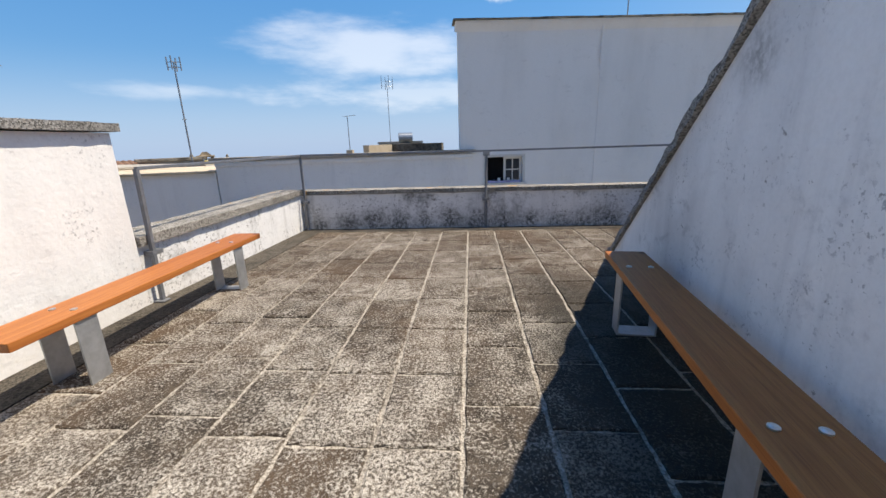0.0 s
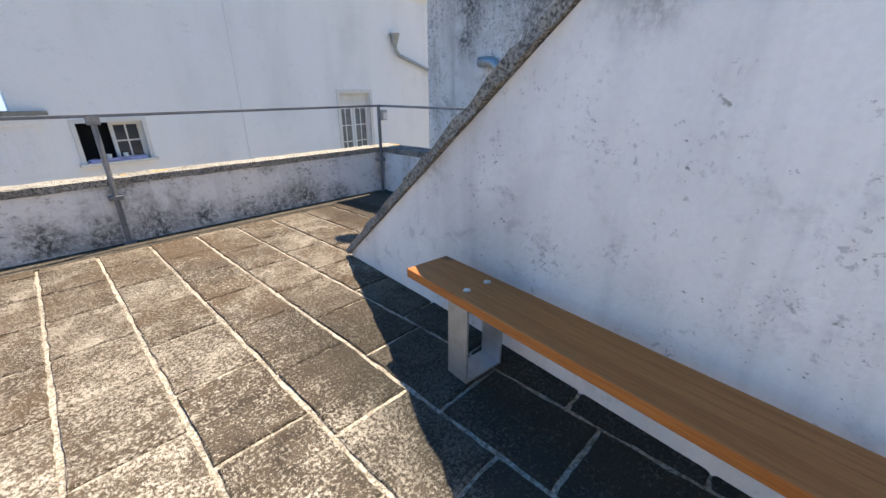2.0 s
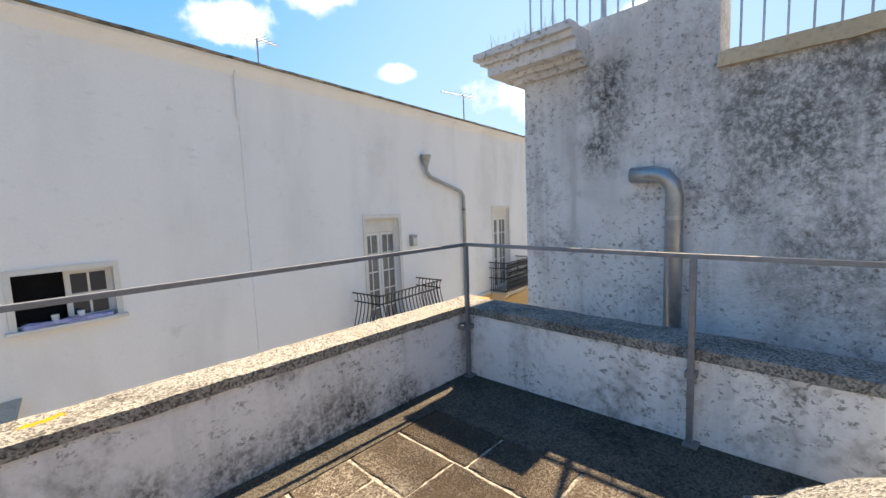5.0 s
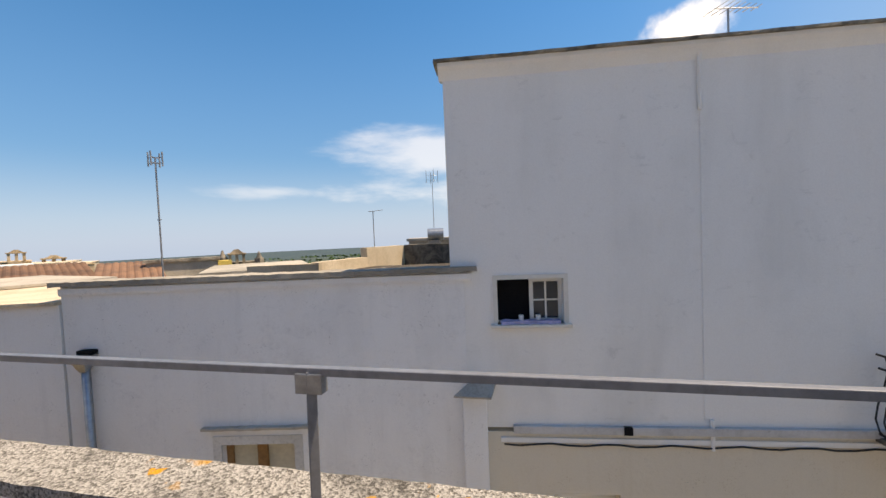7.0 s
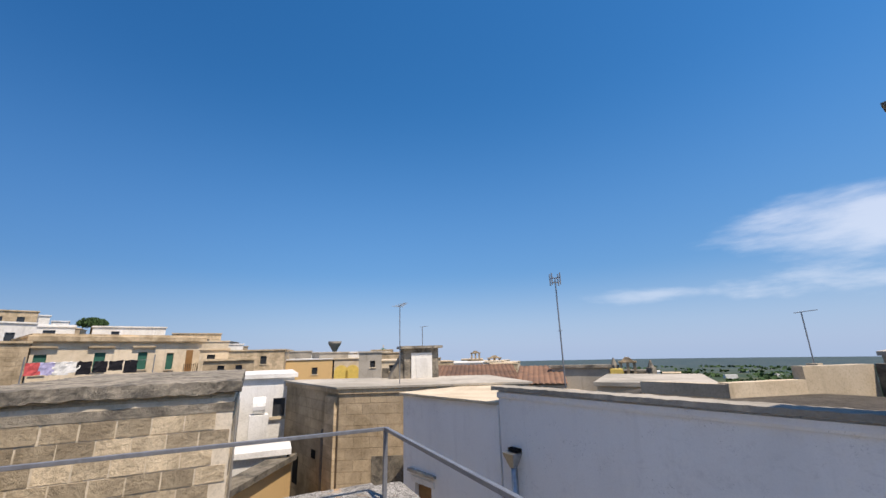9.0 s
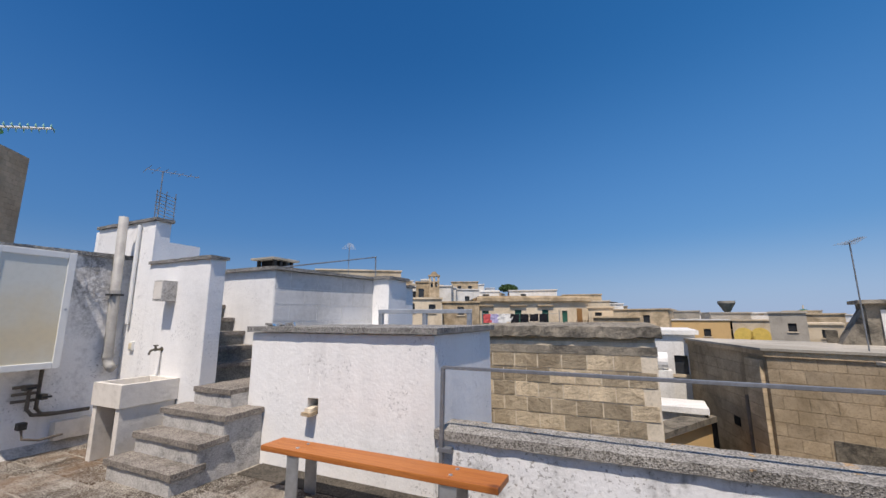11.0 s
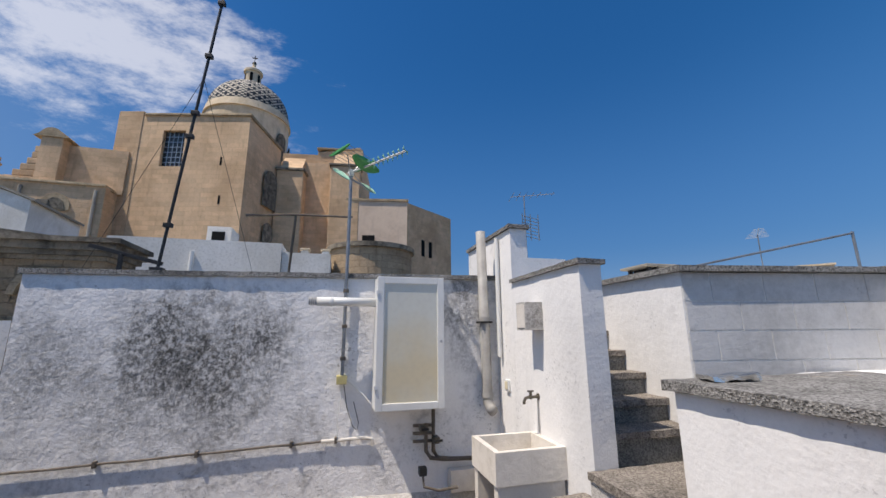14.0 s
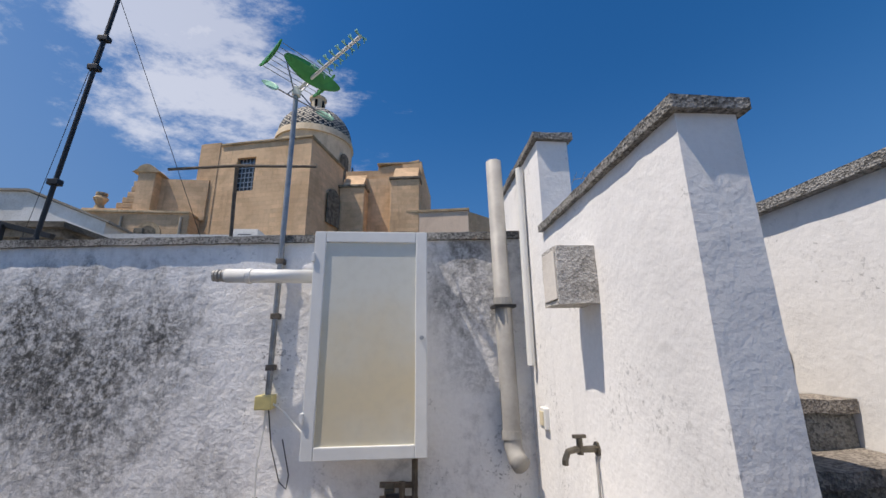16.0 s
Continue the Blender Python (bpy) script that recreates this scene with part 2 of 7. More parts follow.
M_SLOPE = plaster("limewash_shaded_wall", (0.88, 0.875, 0.87), (0.36, 0.36, 0.37), 0.545, 0.74, 1.5, 0.99, 0.28, 0.007,
                  [(1.95, 3.1, 1.6, 0.16, 0.4), (1.83, 1.9, 2.2, 0.25, 0.45), (1.75, 1.2, 1.9, 0.2, 0.4), (2.07, 4.2, 1.0, 0.14, 0.4), (1.8, 1.6, 0.9, 0.15, 0.4)], 0.6)
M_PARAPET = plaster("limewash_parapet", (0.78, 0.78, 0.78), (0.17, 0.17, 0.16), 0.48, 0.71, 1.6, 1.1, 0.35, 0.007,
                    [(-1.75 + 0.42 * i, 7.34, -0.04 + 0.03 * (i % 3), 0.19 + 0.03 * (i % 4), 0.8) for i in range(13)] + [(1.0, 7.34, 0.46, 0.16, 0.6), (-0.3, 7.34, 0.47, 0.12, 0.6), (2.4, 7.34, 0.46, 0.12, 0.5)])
M_GREYWALL = plaster("grey_washed_blocks", (0.60, 0.595, 0.585), (0.40, 0.395, 0.385), 0.42, 0.7, 1.6, 0.2, 0.35)
M_FACADE = plaster("facade_paint", (0.87, 0.86, 0.83), (0.60, 0.60, 0.57), 0.56, 0.90, 0.5, 0.0, 0.06, 0.003, None, 0.45)
M_LOWWALL = plaster("low_facade_paint", (0.86, 0.855, 0.84), (0.60, 0.60, 0.595), 0.52, 0.8, 0.7, 0.35, 0.25, 0.004, None, 0.4)
M_BEIGE = plaster("beige_render", (0.72, 0.66, 0.55), (0.55, 0.47, 0.35), 0.5, 0.8, 0.8, 0.1, 0.25)
M_OCHRE = plaster("ochre_render", (0.62, 0.42, 0.20), (0.42, 0.29, 0.15), 0.5, 0.8, 0.8, 0.2, 0.3)
M_OLD = plaster("old_flaking_wall", (0.74, 0.75, 0.76), (0.20, 0.197, 0.193), 0.49, 0.72, 2.6, 3.0, 0.45, 0.014,
                [(4.95, 6.42, 2.4, 0.3, 0.8), (4.95, 5.2, 2.3, 0.8, 0.45), (4.95, 4.2, 1.6, 0.9, 0.5), (4.95, 5.0, 1.0, 0.5, 0.4), (4.95, 6.45, 1.9, 0.22, 0.8), (4.95, 5.3, 1.9, 0.5, 0.5), (4.95, 4.6, 2.2, 0.6, 0.4)], 0.5)
M_SAND = stone("sandstone", (0.58, 0.46, 0.315), (0.34, 0.265, 0.17), 1.0, 0.03, 0.2, 0.9, 0.62)
M_BRICK = stone("tufa_block", (0.56, 0.46, 0.32), (0.33, 0.265, 0.18), 2.4, 0.04, 0.32)
M_MORTAR = stone("lime_mortar", (0.68, 0.60, 0.48), (0.52, 0.45, 0.34), 2.0, 0.008, 0.05)
M_TURRET = stone("weathered_turret_stone", (0.42, 0.32, 0.215), (0.24, 0.18, 0.12), 0.7, 0.03, 0.1, 0.9, 0.34)
M_DARKSTONE = stone("weathered_stone", (0.30, 0.265, 0.21), (0.085, 0.078, 0.066), 2.2, 0.045)
M_CHURCH = stone("church_stone", (0.72, 0.515, 0.335), (0.56, 0.385, 0.24), 0.35, 0.03, 0.1, 0.9, 0.8)
M_PALE = stone("pale_render", (0.66, 0.56, 0.42), (0.50, 0.41, 0.29), 0.4, 0.01, 0.12)
M_PINK = stone("pink_render", (0.72, 0.58, 0.46), (0.58, 0.45, 0.35), 0.4, 0.01, 0.12)
M_TOWNWHITE = stone("town_white", (0.80, 0.79, 0.76), (0.62, 0.60, 0.55), 0.35, 0.008, 0.08)
M_TOWNGREY = stone("town_grey", (0.42, 0.38, 0.32), (0.26, 0.24, 0.20), 0.4, 0.01, 0.2)


def gravelly(name, light, mid, dark, lichen=0.0, dirt=0.5):
    """Washed concrete with pebbles, dark algae and orange lichen."""
    m = Mat(name, 0.93, 0, 0.12)
    peb = m.voronoi(95, out="Color")
    val = m.n.new("ShaderNodeSeparateColor")
    m.l.new(peb, val.inputs[0])
    d = m.noise(60, 6, 0.72)
    sp = m.math("ADD", m.math("MULTIPLY", val.outputs[0], 0.4), m.math("MULTIPLY", d, 0.85))
    c = m.mix(m.ramp(sp, 0.38, 0.78), mid, light)
    alg = m.ramp(m.noise(2.3, 8, 0.72, dist=0.4), 0.62 - dirt * 0.25, 0.72)
    spk = m.ramp(m.noise(34, 5, 0.7), 0.42, 0.6)
    c = m.mix(m.math("MULTIPLY", alg, m.math("ADD", m.math("MULTIPLY", spk, 0.6), 0.35)), c, dark)
    if lichen:
        li = m.math("MULTIPLY", m.ramp(m.noise(6.5, 5, 0.6), 0.62, 0.66), m.ramp(m.noise(1.1, 2), 0.46, 0.58))
        c = m.mix(m.math("MULTIPLY", li, lichen), c, (0.55, 0.27, 0.03))
    m.color(c)
    m.bump(m.math("ADD", m.voronoi(95), m.math("MULTIPLY", d, 0.8)), 0.006, 0.9)
    return m.m


M_COPE = gravelly("cope_concrete", (0.40, 0.38, 0.345), (0.105, 0.097, 0.085), (0.04, 0.037, 0.033), 1.0, 0.6)
M_COPEDARK = gravelly("dark_cope_concrete", (0.36, 0.35, 0.33), (0.10, 0.097, 0.09), (0.045, 0.045, 0.042), 0.15, 0.9)
M_TREAD = gravelly("tread_concrete", (0.34, 0.305, 0.265), (0.14, 0.122, 0.105), (0.045, 0.042, 0.038), 0.0, 0.85)
M_RISER = gravelly("riser_plaster", (0.60, 0.58, 0.55), (0.42, 0.40, 0.37), (0.10, 0.10, 0.095), 0.0, 0.75)


def slab_material():
    """Washed-aggregate floor slabs: pale chips worn bare, brown soil and dark algae in patches, each slab its own tone."""
    m = Mat("floor_slab", 0.93, 0, 0.12)
    chip = m.noise(62, 7, 0.8)
    grain = m.noise(150, 3, 0.7)
    patch = m.noise(5.0, 7, 0.72)
    big = m.noise(0.6, 5, 0.6)
    rnd = m.random()
    # where the worn surface lets the pale aggregate through
    bare = m.math("ADD", m.math("MULTIPLY", m.math("SUBTRACT", patch, 0.5), 0.35), m.math("ADD", m.math("MULTIPLY", m.math("SUBTRACT", big, 0.5), 0.22), m.math("MULTIPLY", m.math("SUBTRACT", rnd, 0.5), 0.06)))
    chips = m.ramp(m.math("ADD", chip, bare), 0.475, 0.56)
    base = m.mix(m.ramp(m.noise(9, 6, 0.7), 0.35, 0.65), (0.036, 0.030, 0.025), (0.105, 0.085, 0.066))
    base = m.mix(m.math("MULTIPLY", m.ramp(m.noise(0.8, 4), 0.42, 0.62), 0.55), base, (0.135, 0.090, 0.058))
    pale = m.mix(m.ramp(grain, 0.35, 0.65), (0.36, 0.32, 0.265), (0.70, 0.655, 0.58))
    c = m.mix(m.math("MULTIPLY", chips, 0.85), base, pale)
    c = m.mix(m.math("MULTIPLY", m.ramp(rnd, 0.3, 1.0), 0.12), c, (0.30, 0.25, 0.20))
    c = m.mix(m.math("MULTIPLY", m.ramp(m.noise(3.1, 7, 0.7), 0.58, 0.70), 0.6), c, (0.04, 0.035, 0.03))
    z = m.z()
    # wet black slabs and the stair wall's shade, both put into the colour
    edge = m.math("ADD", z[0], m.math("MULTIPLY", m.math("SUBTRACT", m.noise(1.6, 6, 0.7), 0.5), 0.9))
    wet_shade = m.math("MULTIPLY", m.ramp(edge, 0.85, 1.45), m.ramp(z[1], 5.4, 4.2))
    c = m.mix(m.math("MULTIPLY", wet_shade, 0.80), c, (0.024, 0.028, 0.027))
    # far right corner: damp soil plus the shade lying there, darkened in the colour
    damp_shade = m.math("MULTIPLY", m.ramp(m.math("ADD", z[0], m.math("MULTIPLY", m.noise(1.4, 6, 0.7), 1.2)), 2.9, 3.5), m.ramp(m.math("ADD", z[1], m.math("MULTIPLY", m.noise(1.2, 5, 0.7), 1.0)), 6.1, 6.8))
    c = m.mix(m.math("MULTIPLY", damp_shade, 0.8), c, (0.030, 0.027, 0.024))
    soil = m.math("MULTIPLY", m.ramp(m.noise(1.7, 7, 0.7), 0.42, 0.62), m.ramp(m.math("ADD", z[1], m.math("MULTIPLY", m.noise(1.1, 4), 1.6)), 2.1, 0.9))
    c = m.mix(m.math("MULTIPLY", soil, 0.6), c, (0.25, 0.16, 0.098))
    far_soil = m.math("MULTIPLY", m.ramp(m.noise(1.3, 6, 0.7), 0.34, 0.56, 0.35, 1.0), m.ramp(m.math("ADD", z[1], m.math("MULTIPLY", m.noise(0.9, 4), 2.2)), 4.4, 6.4))
    c = m.mix(m.math("MULTIPLY", far_soil, 0.55), c, (0.095, 0.066, 0.046))
    m.color(c)
    m.bump(m.math("ADD", chips, m.math("MULTIPLY", grain, 0.8)), 0.006, 0.8)
    return m.m


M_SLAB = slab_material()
M_JOINT = gravelly("joint_mortar", (0.50, 0.455, 0.385), (0.22, 0.19, 0.155), (0.075, 0.065, 0.055), 0.0, 0.9)
M_SCREED = gravelly("screed", (0.13, 0.115, 0.095), (0.05, 0.044, 0.037), (0.018, 0.017, 0.016), 0.0, 0.95)


def wood_material():
    m = Mat("oiled_pine", 0.5, 0, 0.35)
    tc = m.n.new("ShaderNodeTexCoord")
    v = m.map((26, 0.9, 26), src=tc.outputs["Object"])
    ring = m.noise(1.0, 5, 0.6, v, 1.2)
    fib = m.noise(4.0, 3, 0.6, m.map((60, 1.6, 60), src=tc.outputs["Object"]))
    c = m.mix(m.ramp(ring, 0.35, 0.66), (0.46, 0.168, 0.043), (0.36, 0.117, 0.028))
    c = m.mix(m.ramp(fib, 0.46, 0.72, 0, 0.55), c, (0.20, 0.050, 0.013))
    kn = m.voronoi(2.1, vec=m.map((1.6, 1.0, 0.2), src=tc.outputs["Object"]))
    c = m.mix(m.ramp(kn, 0.17, 0.05), c, (0.12, 0.035, 0.012))
    m.color(c)
    m.bump(fib, 0.0012, 0.4)
    return m.m


M_WOOD = wood_material()
M_STEEL = plain("galvanised_steel", (0.46, 0.48, 0.50), 0.48, 0.75, 0.5, 14, 0.2)
M_RAIL = plain("grey_painted_rail", (0.20, 0.21, 0.23), 0.42, 0.25, 0.5, 24, 0.22)
M_BOLT = plain("bolt_zinc", (0.72, 0.73, 0.74), 0.28, 0.9, 0.5)
M_PVC = plain("grey_pvc", (0.36, 0.35, 0.33), 0.55, 0, 0.35, 9, 0.2)
M_ZINC = plain("zinc_duct", (0.35, 0.38, 0.40), 0.38, 0.8, 0.5, 10, 0.25)
M_DARKMETAL = plain("dark_iron", (0.035, 0.036, 0.038), 0.5, 0.5, 0.4, 30, 0.3)
M_MAST = plain("mast_steel", (0.30, 0.31, 0.32), 0.45, 0.7, 0.5, 18, 0.3)
M_RUST = plain("rusty_pipe", (0.17, 0.145, 0.12), 0.8, 0.2, 0.3, 20, 0.4)
M_WHITEPLASTIC = plain("white_plastic", (0.76, 0.76, 0.73), 0.4, 0, 0.4, 8, 0.06)
M_FRAMEPAINT = plain("window_paint", (0.70, 0.68, 0.62), 0.5, 0, 0.4, 8, 0.08)
M_GREEN = plain("green_plastic", (0.05, 0.30, 0.07), 0.4, 0, 0.45, 12, 0.25)
M_GREENPALE = plain("pale_green_plastic", (0.30, 0.58, 0.42), 0.4, 0, 0.45, 12, 0.2)
M_SHUTTER = plain("green_shutter", (0.03, 0.12, 0.085), 0.6, 0, 0.3, 12, 0.2)
# near-black colour that stands for the shade inside openings
M_DARK = plain("interior_shade", (0.012, 0.012, 0.013), 0.9, 0, 0.1)
M_BROWNWOOD = plain("brown_window_wood", (0.28, 0.15, 0.06), 0.55, 0, 0.3, 14, 0.25)
M_CURTAIN = plain("cream_curtain", (0.60, 0.55, 0.42), 0.9, 0, 0.1, 14, 0.12)
M_LILAC = plain("lilac_cloth", (0.45, 0.42, 0.62), 0.9, 0, 0.1, 20, 0.3)
M_SINK = plaster("sink_cement", (0.70, 0.66, 0.60), (0.48, 0.44, 0.38), 0.45, 0.75, 3.0, 0.2, 0.2, 0.006)
M_TILEROOF = stone("terracotta", (0.27, 0.155, 0.10), (0.15, 0.095, 0.07), 0.8, 0.02, 0.3)
M_FOIL = plain("silver_foil", (0.78, 0.79, 0.80), 0.22, 1.0, 0.5, 40, 0.25, 0.004)
M_BLACKCLOTH = plain("dark_cloth", (0.018, 0.018, 0.022), 0.9, 0, 0.1, 20, 0.3)
M_REDCLOTH = plain("red_cloth", (0.55, 0.10, 0.10), 0.9, 0, 0.1, 20, 0.3)
M_YELLOW = plain("yellow_paint", (0.68, 0.50, 0.13), 0.8, 0, 0.2, 10, 0.15)
M_MOULD = gravelly("mouldy_riser", (0.32, 0.31, 0.28), (0.14, 0.137, 0.125), (0.05, 0.05, 0.046), 0.0, 0.95)
M_BRASS = plain("dull_brass", (0.14, 0.125, 0.10), 0.4, 0.8, 0.5, 30, 0.3)
M_CREAMBOX = plain("cream_plastic", (0.62, 0.53, 0.24), 0.5, 0, 0.3, 12, 0.15)


def glass_material():
    m = Mat("window_glass", 0.06, 0, 0.5)
    m.color((0.035, 0.038, 0.042))
    return m.m


M_GLASS = glass_material()
M_CURTAINPANE = plain("glass_over_curtain", (0.20, 0.20, 0.195), 0.12, 0, 0.5, 6, 0.25)


def cabinet_panel():
    m = Mat("cabinet_panel", 0.45, 0, 0.35)
    z = m.z()
    f = m.math("ADD", z[2], m.math("MULTIPLY", m.math("SUBTRACT", m.noise(2.5, 4), 0.5), 0.7))
    k = m.math("MULTIPLY", m.ramp(f, 2.0, 1.35), m.ramp(f, 0.75, 1.3))
    c = m.mix(m.math("MULTIPLY", k, 0.8), (0.67, 0.67, 0.60), (0.68, 0.57, 0.36))
    m.color(m.mix(m.ramp(m.noise(18, 4), 0.4, 0.7, 0, 0.12), c, (0.45, 0.42, 0.34)))
    return m.m


M_PANEL = cabinet_panel()


# ---- building helpers ----
def part(name, bm, material, parent=None, label=""):
    me = bpy.data.meshes.new(name)
    bmesh.ops.recalc_face_normals(bm, faces=bm.faces)
    bm.to_mesh(me)
    bm.free()
    for mt in material if isinstance(material, (list, tuple)) else (material,):
        me.materials.append(mt)
    ob = new(name, me)
    if parent is not None:
        ob.parent = parent
        ob.matrix_parent_inverse = parent.matrix_world.inverted()
    if label:
        ob["label"] = label
    return ob


def thing(name, at=(0, 0, 0), label="", category="", group="", turn=0):
    e = new(name)
    e.empty_display_size = 0.1
    e.matrix_world = pose(*at, 0, 0, turn)
    bpy.context.view_layer.update()
    return tagged(e, label, category, group)


def box(bm, x0, x1, y0, y1, z0, z1, m=None, bevel=0.0):
    v = [bm.verts.new(p) for p in ((x0, y0, z0), (x1, y0, z0), (x1, y1, z0), (x0, y1, z0), (x0, y0, z1), (x1, y0, z1), (x1, y1, z1), (x0, y1, z1))]
    fs = [bm.faces.new([v[i] for i in q]) for q in ((3, 2, 1, 0), (4, 5, 6, 7), (0, 1, 5, 4), (1, 2, 6, 5), (2, 3, 7, 6), (3, 0, 4, 7))]
    if m is not None:
        for p in v:
            p.co = m @ p.co
    if bevel:
        es = {e for f in fs for e in f.edges}
        bmesh.ops.bevel(bm, geom=list(es), offset=bevel, segments=2, affect="EDGES", profile=0.6)
    return bm


def boxm(x0, x1, y0, y1, z0, z1, m=None, bevel=0.0):
    return box(bmesh.new(), x0, x1, y0, y1, z0, z1, m, bevel)


def prism(bm, pts, vec):
    """A solid from a flat outline pushed along vec."""
    vec = Vector(vec)
    a = [bm.verts.new(p) for p in pts]
    b = [bm.verts.new(Vector(p) + vec) for p in pts]
    bm.faces.new(a[::-1])
    bm.faces.new(b)
    for i in range(len(a)):
        j = (i + 1) % len(a)
        bm.faces.new((a[i], a[j], b[j], b[i]))
    return bm


def along(p0, p1):
    """A frame at p0 whose x runs towards p1; y is the side behind, to the left of that line."""
    d = Vector((p1[0] - p0[0], p1[1] - p0[1], 0))
    return Matrix.Translation((p0[0], p0[1], 0)) @ Matrix.Rotation(math.atan2(d.y, d.x), 4, "Z"), d.length


def rough_box(x0, x1, y0, y1, z0, z1, step=0.06, amp=0.007, m=None, droop=0.0):
    """A box with a chipped, uneven skin."""
    bm = bmesh.new()
    n = [max(1, min(90, round(abs(b - a) / step))) for a, b in ((x0, x1), (y0, y1), (z0, z1))]
    cache = {}

    def vert(i, j, k):
        key = (i, j, k)
        if key not in cache:
            p = Vector((x0 + (x1 - x0) * i / n[0], y0 + (y1 - y0) * j / n[1], z0 + (z1 - z0) * k / n[2]))
            if m is not None:
                p = m @ p
            q = p * 9
            edge = sum((a in (0, c)) for a, c in zip((i, j, k), n))
            w = amp * (1.0 if edge < 2 else 1.7) * (0.25 if step >= 0.09 and step < 1 else 1.0)
            cen = Vector(((x0 + x1) / 2, (y0 + y1) / 2, (z0 + z1) / 2))
            p = p + Vector((noise.noise(q), noise.noise(q + Vector((31, 7, 3))), noise.noise(q + Vector((5, 17, 41))))) * w
            cache[key] = bm.verts.new(p)
        return cache[key]

    a, b, c = n
    for i in range(a):
        for j in range(b):
            bm.faces.new((vert(i, j, 0), vert(i, j + 1, 0), vert(i + 1, j + 1, 0), vert(i + 1, j, 0)))
            bm.faces.new((vert(i, j, c), vert(i + 1, j, c), vert(i + 1, j + 1, c), vert(i, j + 1, c)))
    for i in range(a):
        for k in range(c):
            bm.faces.new((vert(i, 0, k), vert(i + 1, 0, k), vert(i + 1, 0, k + 1), vert(i, 0, k + 1)))
            bm.faces.new((vert(i, b, k), vert(i, b, k + 1), vert(i + 1, b, k + 1), vert(i + 1, b, k)))
    for j in range(b):
        for k in range(c):
            bm.faces.new((vert(0, j, k), vert(0, j, k + 1), vert(0, j + 1, k + 1), vert(0, j + 1, k)))
            bm.faces.new((vert(a, j, k), vert(a, j + 1, k), vert(a, j + 1, k + 1), vert(a, j, k + 1)))
    return bm


def cyl(bm, p0, p1, r, seg=10, r2=None):
    p0, p1 = Vector(p0), Vector(p1)
    d = p1 - p0
    q = d.to_track_quat("Z", "Y").to_matrix().to_4x4()
    bmesh.ops.create_cone(bm, cap_ends=True, segments=seg, radius1=r, radius2=r if r2 is None else r2, depth=d.length,
                          matrix=Matrix.Translation((p0 + p1) / 2) @ q)
    return bm


def tube(bm, pts, r, seg=10):
    """A pipe along a line of points, its bends mitred."""
    pts = [Vector(p) for p in pts]
    rings = []
    up = Vector((0.31, 0.17, 0.93))
    for i, p in enumerate(pts):
        a = (p - pts[i - 1]).normalized() if i else None
        b = (pts[i + 1] - p).normalized() if i + 1 < len(pts) else None
        t = ((a or b) + (b or a)).normalized()
        s = t.cross(up).normalized()
        u = s.cross(t)
        k = 1.0
        if a is not None and b is not None:
            k = min(1.6, 1 / max(0.4, math.cos(a.angle(b) / 2)))
        rings.append([bm.verts.new(p + (s * math.cos(2 * math.pi * j / seg) + u * math.sin(2 * math.pi * j / seg)) * r * (k if 0 else 1)) for j in range(seg)])
    for i in range(len(rings) - 1):
        for j in range(seg):
            bm.faces.new((rings[i][j], rings[i][(j + 1) % seg], rings[i + 1][(j + 1) % seg], rings[i + 1][j]))
    bm.faces.new(rings[0][::-1])
    bm.faces.new(rings[-1])
    return bm


def arc(c, r, a0, a1, n, plane="xz"):
    out = []
    for i in range(n + 1):
        a = radians(a0 + (a1 - a0) * i / n)
        u, v = r * math.cos(a), r * math.sin(a)
        out.append({"xz": (c[0] + u, c[1], c[2] + v), "yz": (c[0], c[1] + u, c[2] + v), "xy": (c[0] + u, c[1] + v, c[2])}[plane])
    return out


def smooth(ob):
    for p in ob.data.polygons:
        p.use_smooth = True
    return ob


def structure(name, bm, material, label="", category=""):
    return tagged(part(name, bm, material), label, category, "", "structure")


# ---- the terrace ----
XL, XR, YF = -2.05, 4.07, 7.34           # left face, right face, far face
BACK = lambda x: -0.935 - 0.10 * x         # face of the back wall
SLOPE = lambda y: 2.2 + 0.108 * (y - 5.33)  # face of the stair wall

bm = bmesh.new()
# the far half falls a little towards the gutter
FALL = 0.0242
DROP = lambda y: -FALL * max(0.0, y - 4.0)
SHEAR = Matrix(((1, 0, 0, 0), (0, 1, 0, 0), (0, -FALL, 1, FALL * 4.0), (0, 0, 0, 1)))
prism(bm, [(-3.3, -1.9, -0.3), (-3.3, 7.5, -0.3), (-3.3, 7.5, DROP(7.5) - 0.012), (-3.3, 4.0, -0.012), (-3.3, -1.9, -0.012)], (7.5, 0, 0))
floor = structure("floor", bm, M_JOINT, "terrace floor of washed aggregate slabs with pale mortar joints", "floor")

bm = bmesh.new()
for x0, x1, y0, y1 in ((-2.04, -1.72, 1.95, 4.0), (-2.04, -1.72, 4.0, 7.33), (3.385, 4.06, -1.0, 4.0), (3.385, 4.06, 4.0, 7.33), (-1.72, 3.385, 7.055, 7.33)):
    rb = rough_box(x0, x1, y0, y1, -0.05, -0.001, 0.12, 0.003, SHEAR if y1 > 4.0 else None)
    tmp = bpy.data.meshes.new("tmp")
    rb.to_mesh(tmp)
    rb.free()
    bm.from_mesh(tmp)
    bpy.data.meshes.remove(tmp)
structure("floor_border", bm, M_SCREED, "rough cement strip along the parapets", "floor")

